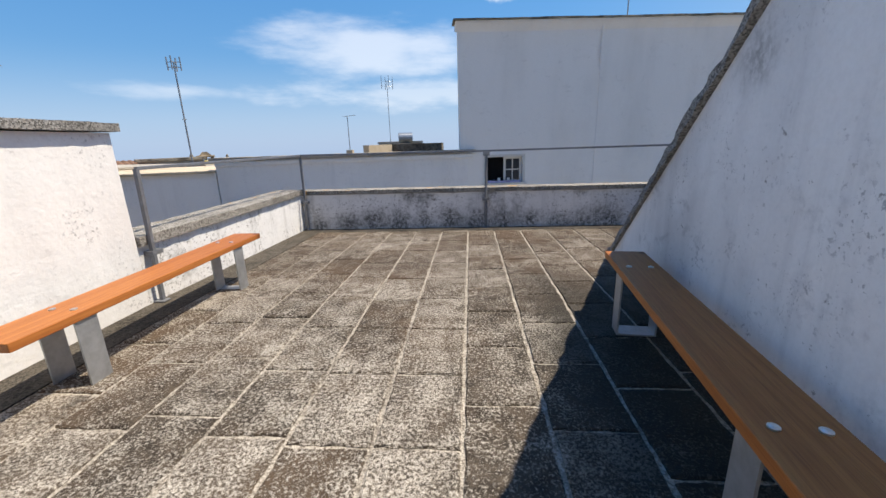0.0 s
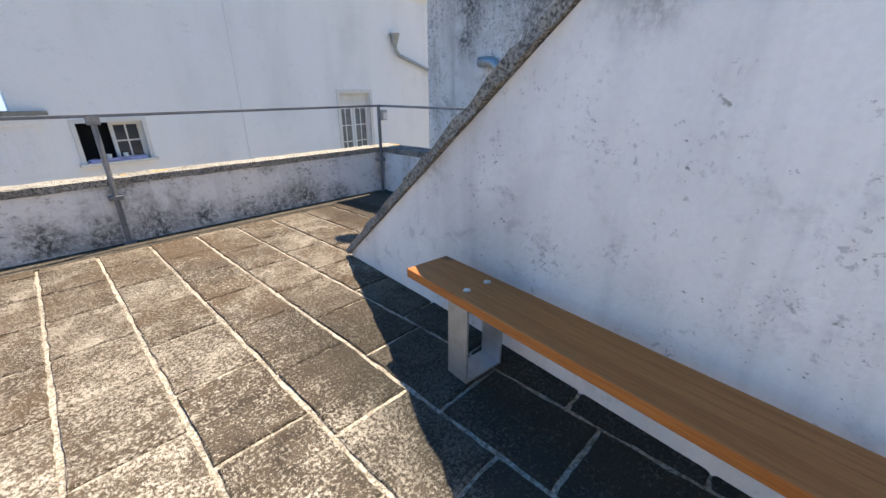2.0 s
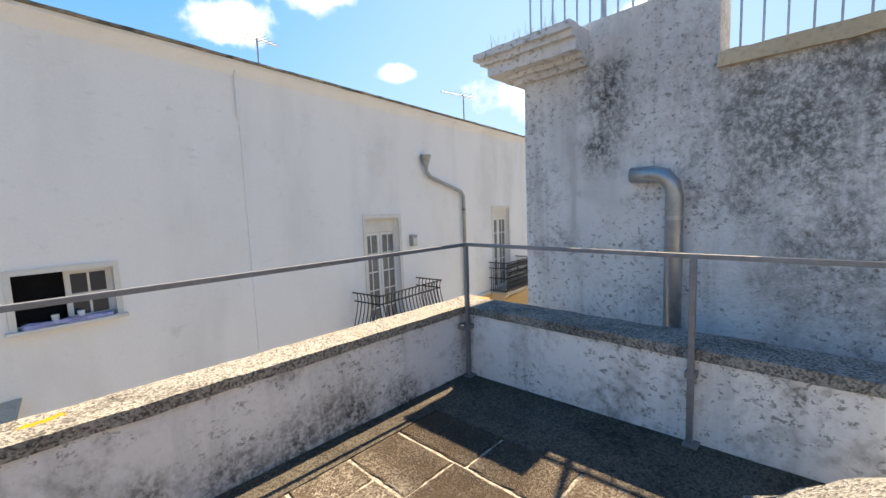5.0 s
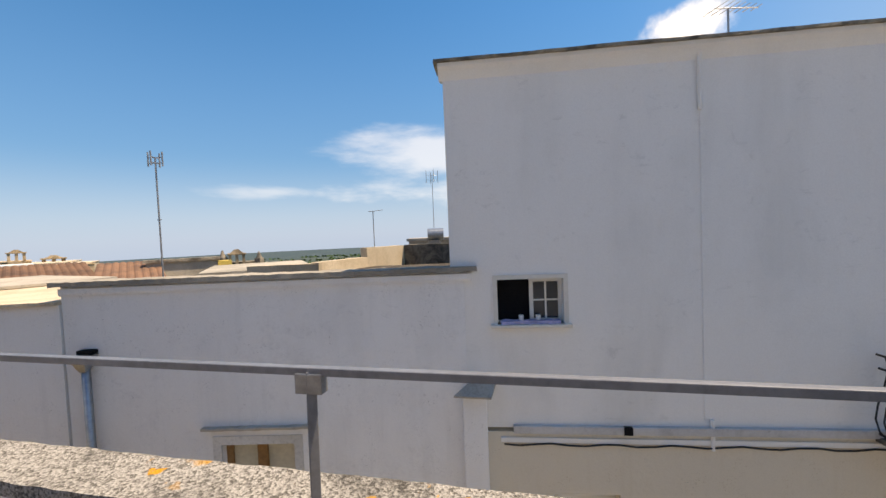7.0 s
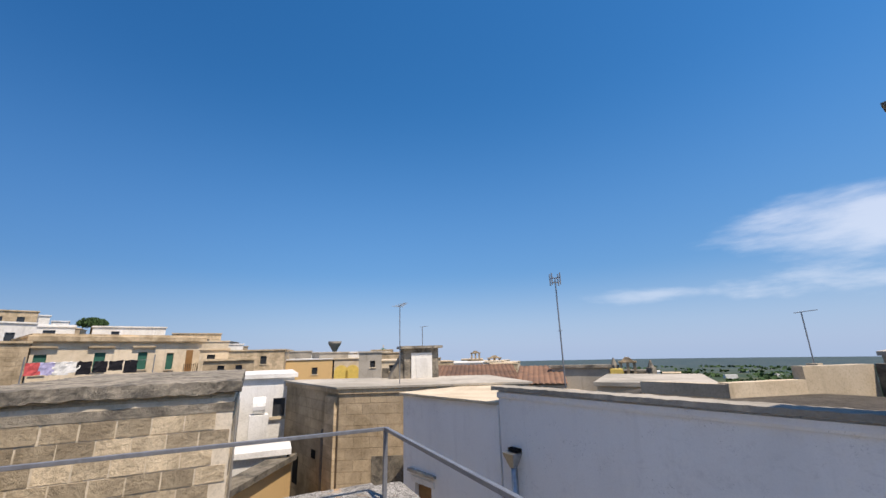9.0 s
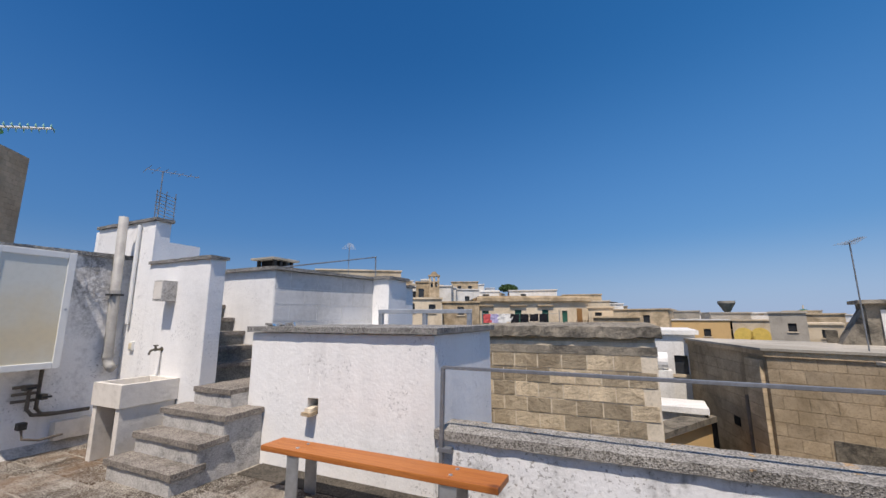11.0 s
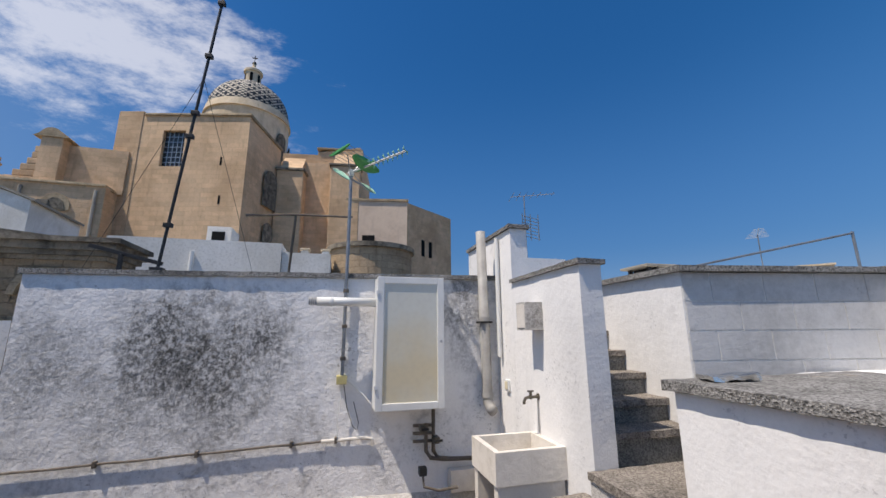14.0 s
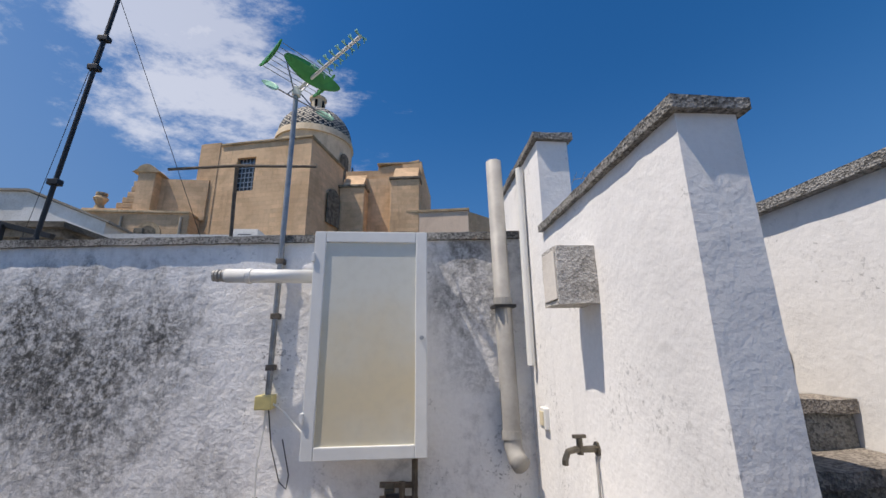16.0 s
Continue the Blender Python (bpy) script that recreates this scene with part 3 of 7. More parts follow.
# far parapet
bm = rough_box(-2.42, 4.42, YF, YF + 0.26, -6.0, -0.3, 0.6, 0.01)
structure("wall_north_base", bm, M_LOWWALL, "whitewashed outer wall below the terrace", "wall")
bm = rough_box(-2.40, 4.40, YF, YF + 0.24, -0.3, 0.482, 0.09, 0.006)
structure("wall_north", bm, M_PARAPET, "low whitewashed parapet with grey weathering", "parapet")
bm = rough_box(-2.45, 4.45, YF - 0.018, YF + 0.27, 0.482, 0.548, 0.05, 0.0045)
structure("trim_north", bm, M_COPE, "rough pebbly concrete coping with orange lichen", "coping")
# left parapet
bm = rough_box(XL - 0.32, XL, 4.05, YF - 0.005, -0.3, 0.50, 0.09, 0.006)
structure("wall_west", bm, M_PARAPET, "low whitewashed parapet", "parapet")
structure("wall_west_base", rough_box(XL - 0.34, XL - 0.002, 1.7, YF - 0.01, -6.0, -0.3, 0.6, 0.01), M_LOWWALL, "whitewashed outer wall below the terrace", "wall")
bm = rough_box(XL - 0.38, XL + 0.04, 4.06, YF - 0.023, 0.50, 0.58, 0.05, 0.0045)
structure("trim_west", bm, M_COPE, "rough pebbly concrete coping", "coping")
# right parapet
bm = rough_box(XR, XR + 0.3, -1.3, YF - 0.005, -0.3, 0.482, 0.09, 0.006)
structure("wall_east", bm, M_PARAPET, "low whitewashed parapet", "parapet")
bm = rough_box(XR - 0.018, XR + 0.34, -1.3, YF - 0.023, 0.482, 0.55, 0.05, 0.0045)
structure("trim_east", bm, M_COPEDARK, "dark weathered concrete coping", "coping")
structure("wall_east_base", rough_box(XR + 0.002, XR + 0.32, -1.9, YF - 0.01, -6.0, -0.3, 0.6, 0.01), M_LOWWALL, "whitewashed outer wall below the terrace", "wall")

# back wall
mb, lb = along((3.16, BACK(3.16)), (-1.99, BACK(-1.99)))
bm = rough_box(0, lb, 0, 0.3, -0.3, 2.40, 0.10, 0.008, mb)
structure("wall_south", bm, M_BACK, "tall whitewashed wall blotched with black mould", "wall")
bm = rough_box(-0.03, lb, -0.03, 0.33, 2.40, 2.455, 0.06, 0.0045, mb)
structure("trim_south", bm, M_COPEDARK, "thin dark weathered stone capping", "coping")
bm = bmesh.new()
prism(bm, [(0, 0.002, 0), (0, -0.10, 0.0), (0, -0.045, 0.055), (0, 0.002, 0.10)], (lb, 0, 0))
bmesh.ops.transform(bm, matrix=mb, verts=bm.verts)
structure("baseboard", bm, M_RISER, "pale mortar fillet along the foot of the wall", "skirting")

# stair housing with the sloping top
Y1, M_S = 1.82, 0.79
top = M_S * (5.33 - Y1)
WID = 1.35
bm = bmesh.new()
nseg = 26
ys = [5.33 - (5.33 - Y1) * i / nseg for i in range(nseg + 1)]
prism(bm, [(SLOPE(5.33), 5.33, -0.2)] + [(SLOPE(5.33), 5.33, 0.01)] + [(SLOPE(y), y, M_S * (5.33 - y)) for y in ys[1:]] + [(SLOPE(Y1), Y1, -0.2)], (WID, -0.146, 0))
structure("wall_stair", bm, M_SLOPE, "whitewashed stair housing with a sloping top", "wall")
ang = math.atan(M_S)
bm = rough_box(-0.03, WID + 0.05, -0.02, (5.33 - Y1) / math.cos(ang) + 0.03, 0.0, 0.055, 0.05, 0.012)
mt = Matrix.Translation((SLOPE(5.33), 5.33, 0.0)) @ Matrix.Rotation(radians(180 - 6.17), 4, "Z") @ Matrix.Scale(-1, 4, (1, 0, 0)) @ Matrix.Rotation(ang, 4, "X")
bmesh.ops.transform(bm, matrix=mt, verts=bm.verts)
structure("trim_stair", bm, M_COPEDARK, "dark lichen-grown capping down the stair housing", "coping")

# white block beside the bench, hollow where the spout comes through
HY0, HY1, HZ0, HZ1 = 2.54, 2.69, 0.57, 0.73
X2 = -3.68
bm = bmesh.new()


def add(bm, other):
    me = bpy.data.meshes.new("tmp")
    other.to_mesh(me)
    other.free()
    bm.from_mesh(me)
    bpy.data.meshes.remove(me)


add(bm, rough_box(X2, XL + 0.01, 1.645, HY0, -0.3, 1.40, 0.12, 0.005))
add(bm, rough_box(X2, XL + 0.01, HY1, 4.05, -0.3, 1.40, 0.12, 0.005))
add(bm, rough_box(X2, XL + 0.01, HY0, HY1, -0.3, HZ0, 0.12, 0.005))
add(bm, rough_box(X2, XL + 0.01, HY0, HY1, HZ1, 1.40, 0.12, 0.005))
add(bm, rough_box(X2, XL - 0.3, HY0, HY1, HZ0, HZ1, 0.12, 0.004))
structure("wall_block", bm, M_WHITE, "whitewashed masonry block with a drain hole", "wall")
bm = rough_box(X2 - 0.05, XL + 0.06, 1.60, 4.10, 1.41, 1.47, 0.05, 0.0035)
structure("trim_block", bm, M_COPEDARK, "rough concrete slab capping the white block", "coping")

# stair side wall with the tap, its stepped top
TX0, TX1 = -2.075, -1.87
bm = bmesh.new()
add(bm, rough_box(TX0, TX1, -0.27, 1.0, -0.2, 2.31, 0.11, 0.005))
add(bm, rough_box(TX0, TX1, -1.75, -0.27, -0.2, 2.94, 0.11, 0.005))
structure("wall_tap", bm, M_WHITE, "whitewashed stair side wall with a stepped top", "wall")
bm = bmesh.new()
add(bm, rough_box(TX0 - 0.03, TX1 + 0.03, -0.27, 1.03, 2.31, 2.352, 0.04, 0.005))
add(bm, rough_box(TX0 - 0.03, TX1 + 0.03, -1.79, -0.24, 2.945, 2.99, 0.04, 0.005))
structure("trim_tap", bm, M_COPEDARK, "dark weathered capping stones", "coping")

# upper house at the head of the stairs
structure("wall_upper", rough_box(-7.2, -2.95, -3.6, 0.92, -0.3, 2.29, 0.3, 0.006), M_WHITE, "whitewashed upper wall beside the stairs", "wall")
structure("trim_upper", rough_box(-7.2, -2.89, -3.6, 0.98, 2.29, 2.345, 0.1, 0.008), M_COPEDARK, "dark weathered capping", "coping")
bm = bmesh.new()
structure("wall_pillar", rough_box(-5.62, -4.98, 0.96, 1.645, -0.3, 2.30, 0.15, 0.005), M_WHITE, "whitewashed square pillar at the roof edge", "pillar")
gw = structure("wall_grey", prism(bmesh.new(), [(-2.96, 0.90, 1.25), (-2.96, 0.925, 1.25), (-5.0, 1.285, 1.25), (-5.0, 0.90, 1.25)], (0, 0, 1.035)), M_TOWNWHITE, "unpainted block facing of the upper house", "wall")
mG, lG = along((-4.98, 1.282), (-2.965, 0.926))
rg = random.Random(3)
for r_ in range(4):
    u_ = -0.26 if r_ % 2 else 0.0
    while u_ < lG - 0.05:
        part("block", rough_box(max(0.0, u_), min(lG, u_ + 0.50), -0.012 + rg.uniform(-0.003, 0.002), 0.004, 1.27 + 0.255 * r_, 1.27 + 0.255 * r_ + 0.243, 0.25, 0.002, mG), M_GREYWALL, gw)
        u_ += 0.513
structure("trim_grey", prism(bmesh.new(), [(-2.89, 0.97, 2.292), (-2.89, 0.985, 2.292), (-5.0, 1.35, 2.292), (-5.0, 0.97, 2.292)], (0, 0, 0.05)), M_COPEDARK, "dark weathered capping over the block wall", "coping")
structure("trim_pillar", rough_box(-5.67, -4.93, 0.93, 1.70, 2.30, 2.355, 0.06, 0.008), M_COPEDARK, "dark weathered capping", "coping")
structure("roof_upper", rough_box(-5.08, X2 - 0.06, 0.97, 3.0, -6.0, 1.30, 0.5, 0.01), M_COPE, "flat cement roof beside the white block", "roof")
structure("trim_roof", rough_box(-4.95, X2 - 0.06, 1.2, 1.5, 1.30, 1.42, 0.1, 0.01), M_WHITE, "low whitewashed kerb with a dark top", "kerb")

# steps
gz = 0.195
st = thing("entry_steps", (-1.4, 1.4, 0), "four worn concrete steps with dark treads and grey risers", "steps")
for i, xf in enumerate((-1.05, -1.28, -1.54)):
    z = gz * (i + 1)
    part("riser", rough_box(-2.03, xf - 0.02, 0.90, 1.90, z - gz - 0.056 if i else -0.02, z - 0.055, 0.09, 0.004), M_RISER, st)
    part("tread", rough_box(xf - 0.33 if i < 2 else -2.03, xf, 0.86, 1.93, z - 0.055, z, 0.05, 0.005), M_TREAD, st)
part("riser", rough_box(-2.94, -1.82, 1.01, 1.64, 0.5, 4 * gz - 0.055, 0.09, 0.004), M_RISER, st)
part("tread", rough_box(-2.94, -1.80, 1.01, 1.64, 4 * gz - 0.055, 4 * gz, 0.05, 0.005), M_TREAD, st)
st = thing("upper_stairs", (-2.5, 0, 0.78), "narrow flight of mouldy concrete stairs between white walls", "stairs")
for i in range(8):
    z, y = 4 * gz + 0.2 * (i + 1), 0.88 - 0.25 * i
    part("riser", rough_box(-2.945, -2.08, y - 0.3, y - 0.03, z - 0.3, z - 0.055, 0.09, 0.005), M_MOULD, st)
    part("tread", rough_box(-2.945, -2.08, y - 0.29, y, z - 0.055, z, 0.05, 0.006), M_TREAD, st)
structure("floor_stair", boxm(-2.945, -2.08, -3.5, 1.0, -0.3, 0.7), M_RISER, "masonry under the stairs", "masonry")

# ---- neighbours ----
# old building to the east
structure("wall_old", rough_box(4.95, 9.0, -3.0, 7.22, -6.0, 2.42, 0.35, 0.012), M_OLD, "old flaking whitewashed wall stained black", "wall")
bm = bmesh.new()
prism(bm, [(4.95, 7.22, 2.42), (4.95, 7.22, 2.92), (4.95, 6.55, 3.0), (4.95, 5.6, 3.0), (4.95, 5.6, 2.42)], (0.4, 0, 0))
structure("wall_old_top", bm, M_OLD, "flaking raised end of the old wall", "wall")
bm = bmesh.new()
for k, (o, z0, z1) in enumerate(((0.07, 2.63, 2.68), (0.14, 2.68, 2.72), (0.26, 2.72, 2.82), (0.31, 2.82, 2.87), (0.36, 2.87, 2.93))):
    add(bm, rough_box(4.95 - o, 9.0, 6.56, 7.22 + o, z0, z1, 0.07, 0.007))
structure("cornice_old", bm, M_OLD, "weathered moulded stone cornice", "cornice")
structure("trim_old", rough_box(4.90, 5.3, -3.0, 5.60, 2.36, 2.46, 0.08, 0.008), M_PALE, "worn stone string course", "moulding")

rw_ = random.Random(8)
bm = bmesh.new()
for i in range(70):
    p = Vector((4.95 - rw_.uniform(0.05, 0.33), rw_.uniform(6.7, 7.5), 2.925))
    tip = p + Vector((rw_.uniform(-0.06, 0.06), rw_.uniform(-0.06, 0.06), rw_.uniform(0.05, 0.16)))
    cyl(bm, p, tip, 0.0025, 4, 0.0008)
tagged(part("dry_grass", bm, plain("dry_grass", (0.40, 0.34, 0.20), 0.9, 0, 0.1)), "dry grass stalks growing on the old cornice", "grass", "", "stuff")

# tall white house to the north
mF, lF = along((0.41, 12.20), (19.0, 12.20 + 18.59 * 0.11))
FD = lambda x: (x - 0.41) / math.cos(math.atan(0.11))


def facade(mat, wins, x0, x1, z0, z1, depth, m, uz=-6):
    """A thick facade with real openings: wins are (u0, u1, z0, z1) along it."""
    bm = bmesh.new()
    us = sorted({x0, x1, *[w[0] for w in wins], *[w[1] for w in wins]})
    for a, b in zip(us, us[1:]):
        holes = sorted((w[2], w[3]) for w in wins if w[0] <= a + 1e-6 and w[1] >= b - 1e-6)
        z = z0
        for h0, h1 in holes:
            if h0 > z:
                box(bm, a, b, 0, depth, z, h0)
            z = h1
        if z < z1:
            box(bm, a, b, 0, depth, z, z1)
    bmesh.ops.remove_doubles(bm, verts=bm.verts, dist=0.0005)
    bmesh.ops.transform(bm, matrix=m, verts=bm.verts)
    return bm


W1 = (FD(1.13), FD(2.13), 0.10, 0.80)
D1 = (FD(6.92), FD(8.02), -1.55, 1.27)
D2 = (FD(12.85), FD(14.0), -1.55, 1.40)
W3 = (FD(17.5), FD(18.3), -0.1, 0.8)
house = thing("white_house", (9, 13, -6), "tall plain white house with a shallow eaves moulding", "house")
part("wall", facade(M_FACADE, (W1, D1, D2, W3), 0, lF, -1.55, 4.08, 0.3, mF), M_FACADE, house)
part("wall", boxm(1.2, lF, 0.32, 7, -6, 4.0, mF), M_FACADE, house)
part("wall", facade(M_BEIGE, ((FD(1.9), FD(2.9), -4.6, -2.6),), 0, FD(9.9), -6.0, -1.62, 0.27, mF), M_BEIGE, house, "cream rendered ground floor")
part("wall", boxm(FD(9.95), lF, -0.01, 0.27, -6.0, -1.62, mF), M_OCHRE, house, "ochre rendered ground floor")
bm = bmesh.new()
prism(bm, [(-0.06, -0.07, 4.05), (-0.06, -0.12, 4.10), (-0.06, -0.12, 4.155), (-0.06, 0.3, 4.155), (-0.06, 0.3, 4.0), (-0.06, -0.002, 3.92), (-0.06, -0.03, 3.98)], (lF + 0.2, 0, 0))
bmesh.ops.transform(bm, matrix=mF, verts=bm.verts)
part("cornice", bm, M_FACADE, house)
part("roof", rough_box(-0.12, lF + 0.2, -0.17, 0.35, 4.155, 4.195, 0.2, 0.03, mF), M_DARKSTONE, house, "dark weathered roof edge")
bm = boxm(0.9, lF, -0.07, 0.0, -1.62, -1.50, mF, 0.01)
part("ledge", bm, M_GREYWALL, house)
bm = boxm(0.7, 11.0, -0.03, 0.0, -1.78, -1.70, mF, 0.008)
part("ledge", bm, M_FACADE, house)
part("cable", tube(bmesh.new(), [mF @ Vector((0.75 + 0.25 * i, -0.04, -1.80 - 0.02 * math.sin(i * 1.7) + (0.25 * max(0, 1 - i / 2.0)) * 0 )) for i in range(30)], 0.014, 6), M_DARKMETAL, house)
part("cable", tube(bmesh.new(), [mF @ Vector((FD(4.12), -0.03, z)) for z in (4.0, 3.2)], 0.03, 8), M_FACADE, house)
part("seam", tube(bmesh.new(), [mF @ Vector((FD(4.13), -0.004, z)) for z in (3.2, -1.4)], 0.012, 6), M_FACADE, house)
part("pipe_stub", tube(bmesh.new(), [mF @ Vector((FD(4.22), -0.03, z)) for z in (-1.85, -1.38)], 0.03, 8), M_FACADE, house)


def glazed(parent, m, u0, u1, z0, z1, cols, rows, mat, setback=0.12, fw=0.06, bar=0.028, pane=None):
    """A glazed casement: frame, bars, panes."""
    bm = bmesh.new()
    for a in ((u0, u0 + fw, z0, z1), (u1 - fw, u1, z0, z1), (u0 + fw, u1 - fw, z0, z0 + fw), (u0 + fw, u1 - fw, z1 - fw, z1)):
        box(bm, a[0], a[1], setback, setback + 0.05, a[2], a[3])
    for i in range(1, cols):
        u = u0 + fw + (u1 - u0 - 2 * fw) * i / cols
        box(bm, u - bar / 2, u + bar / 2, setback + 0.008, setback + 0.04, z0 + fw, z1 - fw)
    for i in range(1, rows):
        z = z0 + fw + (z1 - z0 - 2 * fw) * i / rows
        box(bm, u0 + fw, u1 - fw, setback + 0.010, setback + 0.038, z - bar / 2, z + bar / 2)
    bmesh.ops.transform(bm, matrix=m, verts=bm.verts)
    fr = part("window_frame", bm, mat, parent)
    for i in range(cols):
        for k in range(rows):
            a0 = u0 + fw + (u1 - u0 - 2 * fw) * i / cols
            a1 = u0 + fw + (u1 - u0 - 2 * fw) * (i + 1) / cols
            c0 = z0 + fw + (z1 - z0 - 2 * fw) * k / rows
            c1 = z0 + fw + (z1 - z0 - 2 * fw) * (k + 1) / rows
            part("pane", boxm(a0, a1, setback + 0.02, setback + 0.028, c0, c1, m), pane or M_GLASS, fr)
    return fr


def surround(parent, m, w, t=0.09, proud=0.03, sill=True, mat=None):
    bm = bmesh.new()
    u0, u1, z0, z1 = w
    for a in ((u0 - t, u0, z0, z1), (u1, u1 + t, z0, z1), (u0 - t, u1 + t, z1, z1 + t)):
        box(bm, a[0], a[1], -proud, 0.02, a[2], a[3])
    bmesh.ops.transform(bm, matrix=m, verts=bm.verts)
    part("surround", bm, mat or M_FRAMEPAINT, parent)
    if sill:
        part("window_sill", boxm(u0 - t * 1.6, u1 + t * 1.6, -0.10, 0.14, z0 - 0.05, z0, m, 0.008), mat or M_FRAMEPAINT, parent)


win = thing("window_1", mF @ Vector((W1[0], 0, 0.1)), "small casement window, one leaf open on a dark room", "window")
win["kind"] = "structure"
surround(win, mF, W1, 0.07, 0.025)
um = (W1[0] + W1[1]) / 2
glazed(win, mF, um, W1[1], W1[2], W1[3], 2, 2, M_FRAMEPAINT)
# flat black sheet paints the room's darkness; no room is modelled
part("room_shade", boxm(W1[0], W1[1], 0.27, 0.30, W1[2], W1[3], mF), M_DARK, win, "near-black sheet in place of the unlit room behind the open leaf")
bm = bmesh.new()
add(bm, rough_box(W1[0] + 0.05, W1[1] - 0.05, -0.05, 0.10, W1[2], W1[2] + 0.05, 0.05, 0.016, mF))
tagged(part("folded_cloth", bm, M_LILAC), "crumpled lilac and white cloth laid on a window sill", "cloth")
for u in (0.36, 0.62):
    b_ = tagged(part("paper_cup", cyl(bmesh.new(), mF @ Vector((W1[0] + u, 0.03, W1[2] + 0.05)), mF @ Vector((W1[0] + u, 0.03, W1[2] + 0.13)), 0.035, 12, 0.042), M_WHITEPLASTIC), "small white pot standing on the window sill", "pot", "pots on the sill")

for nm, D, cols in (("door_1", D1, 2), ("door_2", D2, 2)):
    dr = thing(nm, mF @ Vector((D[0], 0, D[2])), "white glazed balcony door with a half-raised roller blind", "door")
    dr["kind"] = "structure"
    surround(dr, mF, D, 0.1, 0.02, False)
    um = (D[0] + D[1]) / 2
    part("roller_blind", rough_box(D[0], D[1], 0.1, 0.14, D[3] - 0.34, D[3], 0.03, 0.003, mF), M_FRAMEPAINT, dr)
    glazed(dr, mF, D[0], um - 0.01, D[2] + 0.02, D[3] - 0.35, 2, 5, M_WHITEPLASTIC, 0.14, 0.07, 0.028, M_CURTAINPANE)
    glazed(dr, mF, um + 0.01, D[1], D[2] + 0.02, D[3] - 0.35, 2, 5, M_WHITEPLASTIC, 0.14, 0.07, 0.028, M_CURTAINPANE)
    part("curtain", boxm(D[0], D[1], 0.27, 0.3, D[2], D[3], mF), M_CURTAIN, dr)
w3 = thing("window_2", mF @ Vector((W3[0], 0, -0.1)), "small window in a grey stone frame", "window")
w3["kind"] = "structure"
surround(w3, mF, W3, 0.1, 0.03, True, M_PALE)
part("pane", boxm(W3[0], W3[1], 0.14, 0.2, W3[2], W3[3], mF), M_GLASS, w3)


def balcony(u0, u1, z, out, dense, label):
    """Belly-fronted wrought iron balcony on a stone slab."""
    b = thing("balcony", mF @ Vector(((u0 + u1) / 2, 0, z)), label, "balcony", "iron balconies")
    part("slab", boxm(u0 - 0.05, u1 + 0.05, -out - 0.05, 0.0, z - 0.08, z, mF, 0.012), M_DARKSTONE if not dense else M_PALE, b)
    prof = [(0.0, 0.0), (0.0, 1.05)] if dense else [(0.0, 0.0), (0.10, 0.12), (0.15, 0.30), (0.12, 0.50), (0.04, 0.75), (0.0, 0.95), (0.0, 1.08), (0.03, 1.18)]
    lines = []
    n = int((u1 - u0) / (0.075 if dense else 0.12))
    for i in range(n + 1):
        lines.append((u0 + (u1 - u0) * i / n, -out, 0, -1))
    k = int(out / (0.075 if dense else 0.12))
    for i in range(1, k):
        lines.append((u0, -out * i / k, -1, 0))
        lines.append((u1, -out * i / k, 1, 0))
    for u, v, du, dv in lines:
        part("baluster", tube(bmesh.new(), [mF @ Vector((u + du * o, v + dv * o, z + h)) for o, h in prof], 0.012, 5), M_DARKMETAL, b)
    for h, o in ((0.06, 0.0), (0.5, 0.0), (0.85, 0.0), (1.05, 0.0)) if dense else ((0.06, 0.05), (0.98, 0.0), (1.18, 0.03)):
        part("rail", tube(bmesh.new(), [mF @ Vector(p) for p in ((u0 - o, 0, z + h), (u0 - o, -out - o, z + h), (u1 + o, -out - o, z + h), (u1 + o, 0, z + h))], 0.018, 6), M_DARKMETAL, b)
    if dense:
        for i in range(n):
            c = u0 + (u1 - u0) * (i + 0.5) / n
            for zz in (0.18, 0.33, 0.48, 0.66, 0.93):
                bm = bmesh.new()
                tube(bm, [mF @ Vector(p) for p in arc((c, -out - 0.012, z + zz), 0.06, 0, 320, 8)], 0.013, 5)
                part("scroll", bm, M_DARKMETAL, b)
        for u in (u0 + 0.2, (u0 + u1) / 2, u1 - 0.2):
            part("corbel", prism(bmesh.new(), [mF @ Vector((u - 0.09, v, z + h)) for v, h in ((0.0, -0.08), (-out + 0.1, -0.08), (-out + 0.12, -0.2), (-0.15, -0.45), (0.0, -0.48))], mF.to_3x3() @ Vector((0.18, 0, 0))), M_PALE, b)


balcony(FD(6.45), FD(8.6), -1.60, 0.85, False, "belly-fronted black iron balcony on a stone slab")
balcony(FD(12.5), FD(14.5), -1.55, 0.7, True, "ornate black iron balcony with scrollwork")

dp = thing("downpipe", mF @ Vector((FD(10.9), 0, 0)), "grey rainwater downpipe with a funnel hopper and a slanting bend", "downpipe")
pts = [mF @ Vector(p) for p in ((FD(9.1), -0.12, 2.75), (FD(9.12), -0.12, 2.50), (FD(9.3), -0.1, 2.36), (FD(10.75), -0.1, 1.98), (FD(10.9), -0.1, 1.82), (FD(10.9), -0.1, -2.9))]
smooth(part("pipe", tube(bmesh.new(), pts, 0.055, 12), M_ZINC, dp))
bm = bmesh.new()
cyl(bm, mF @ Vector((FD(9.1), -0.12, 2.62)), mF @ Vector((FD(9.1), -0.12, 2.95)), 0.06, 14, 0.16)
part("hopper", bm, M_ZINC, dp)
for z in (1.4, 0.2, -1.0):
    part("clamp", cyl(bmesh.new(), mF @ Vector((FD(10.9), -0.1, z)), mF @ Vector((FD(10.9), -0.1, z + 0.03)), 0.068, 12), M_DARKMETAL, dp)
bx = thing("meter_box", mF @ Vector((FD(8.5), 0, 0.6)), "small grey junction box on the facade", "box")
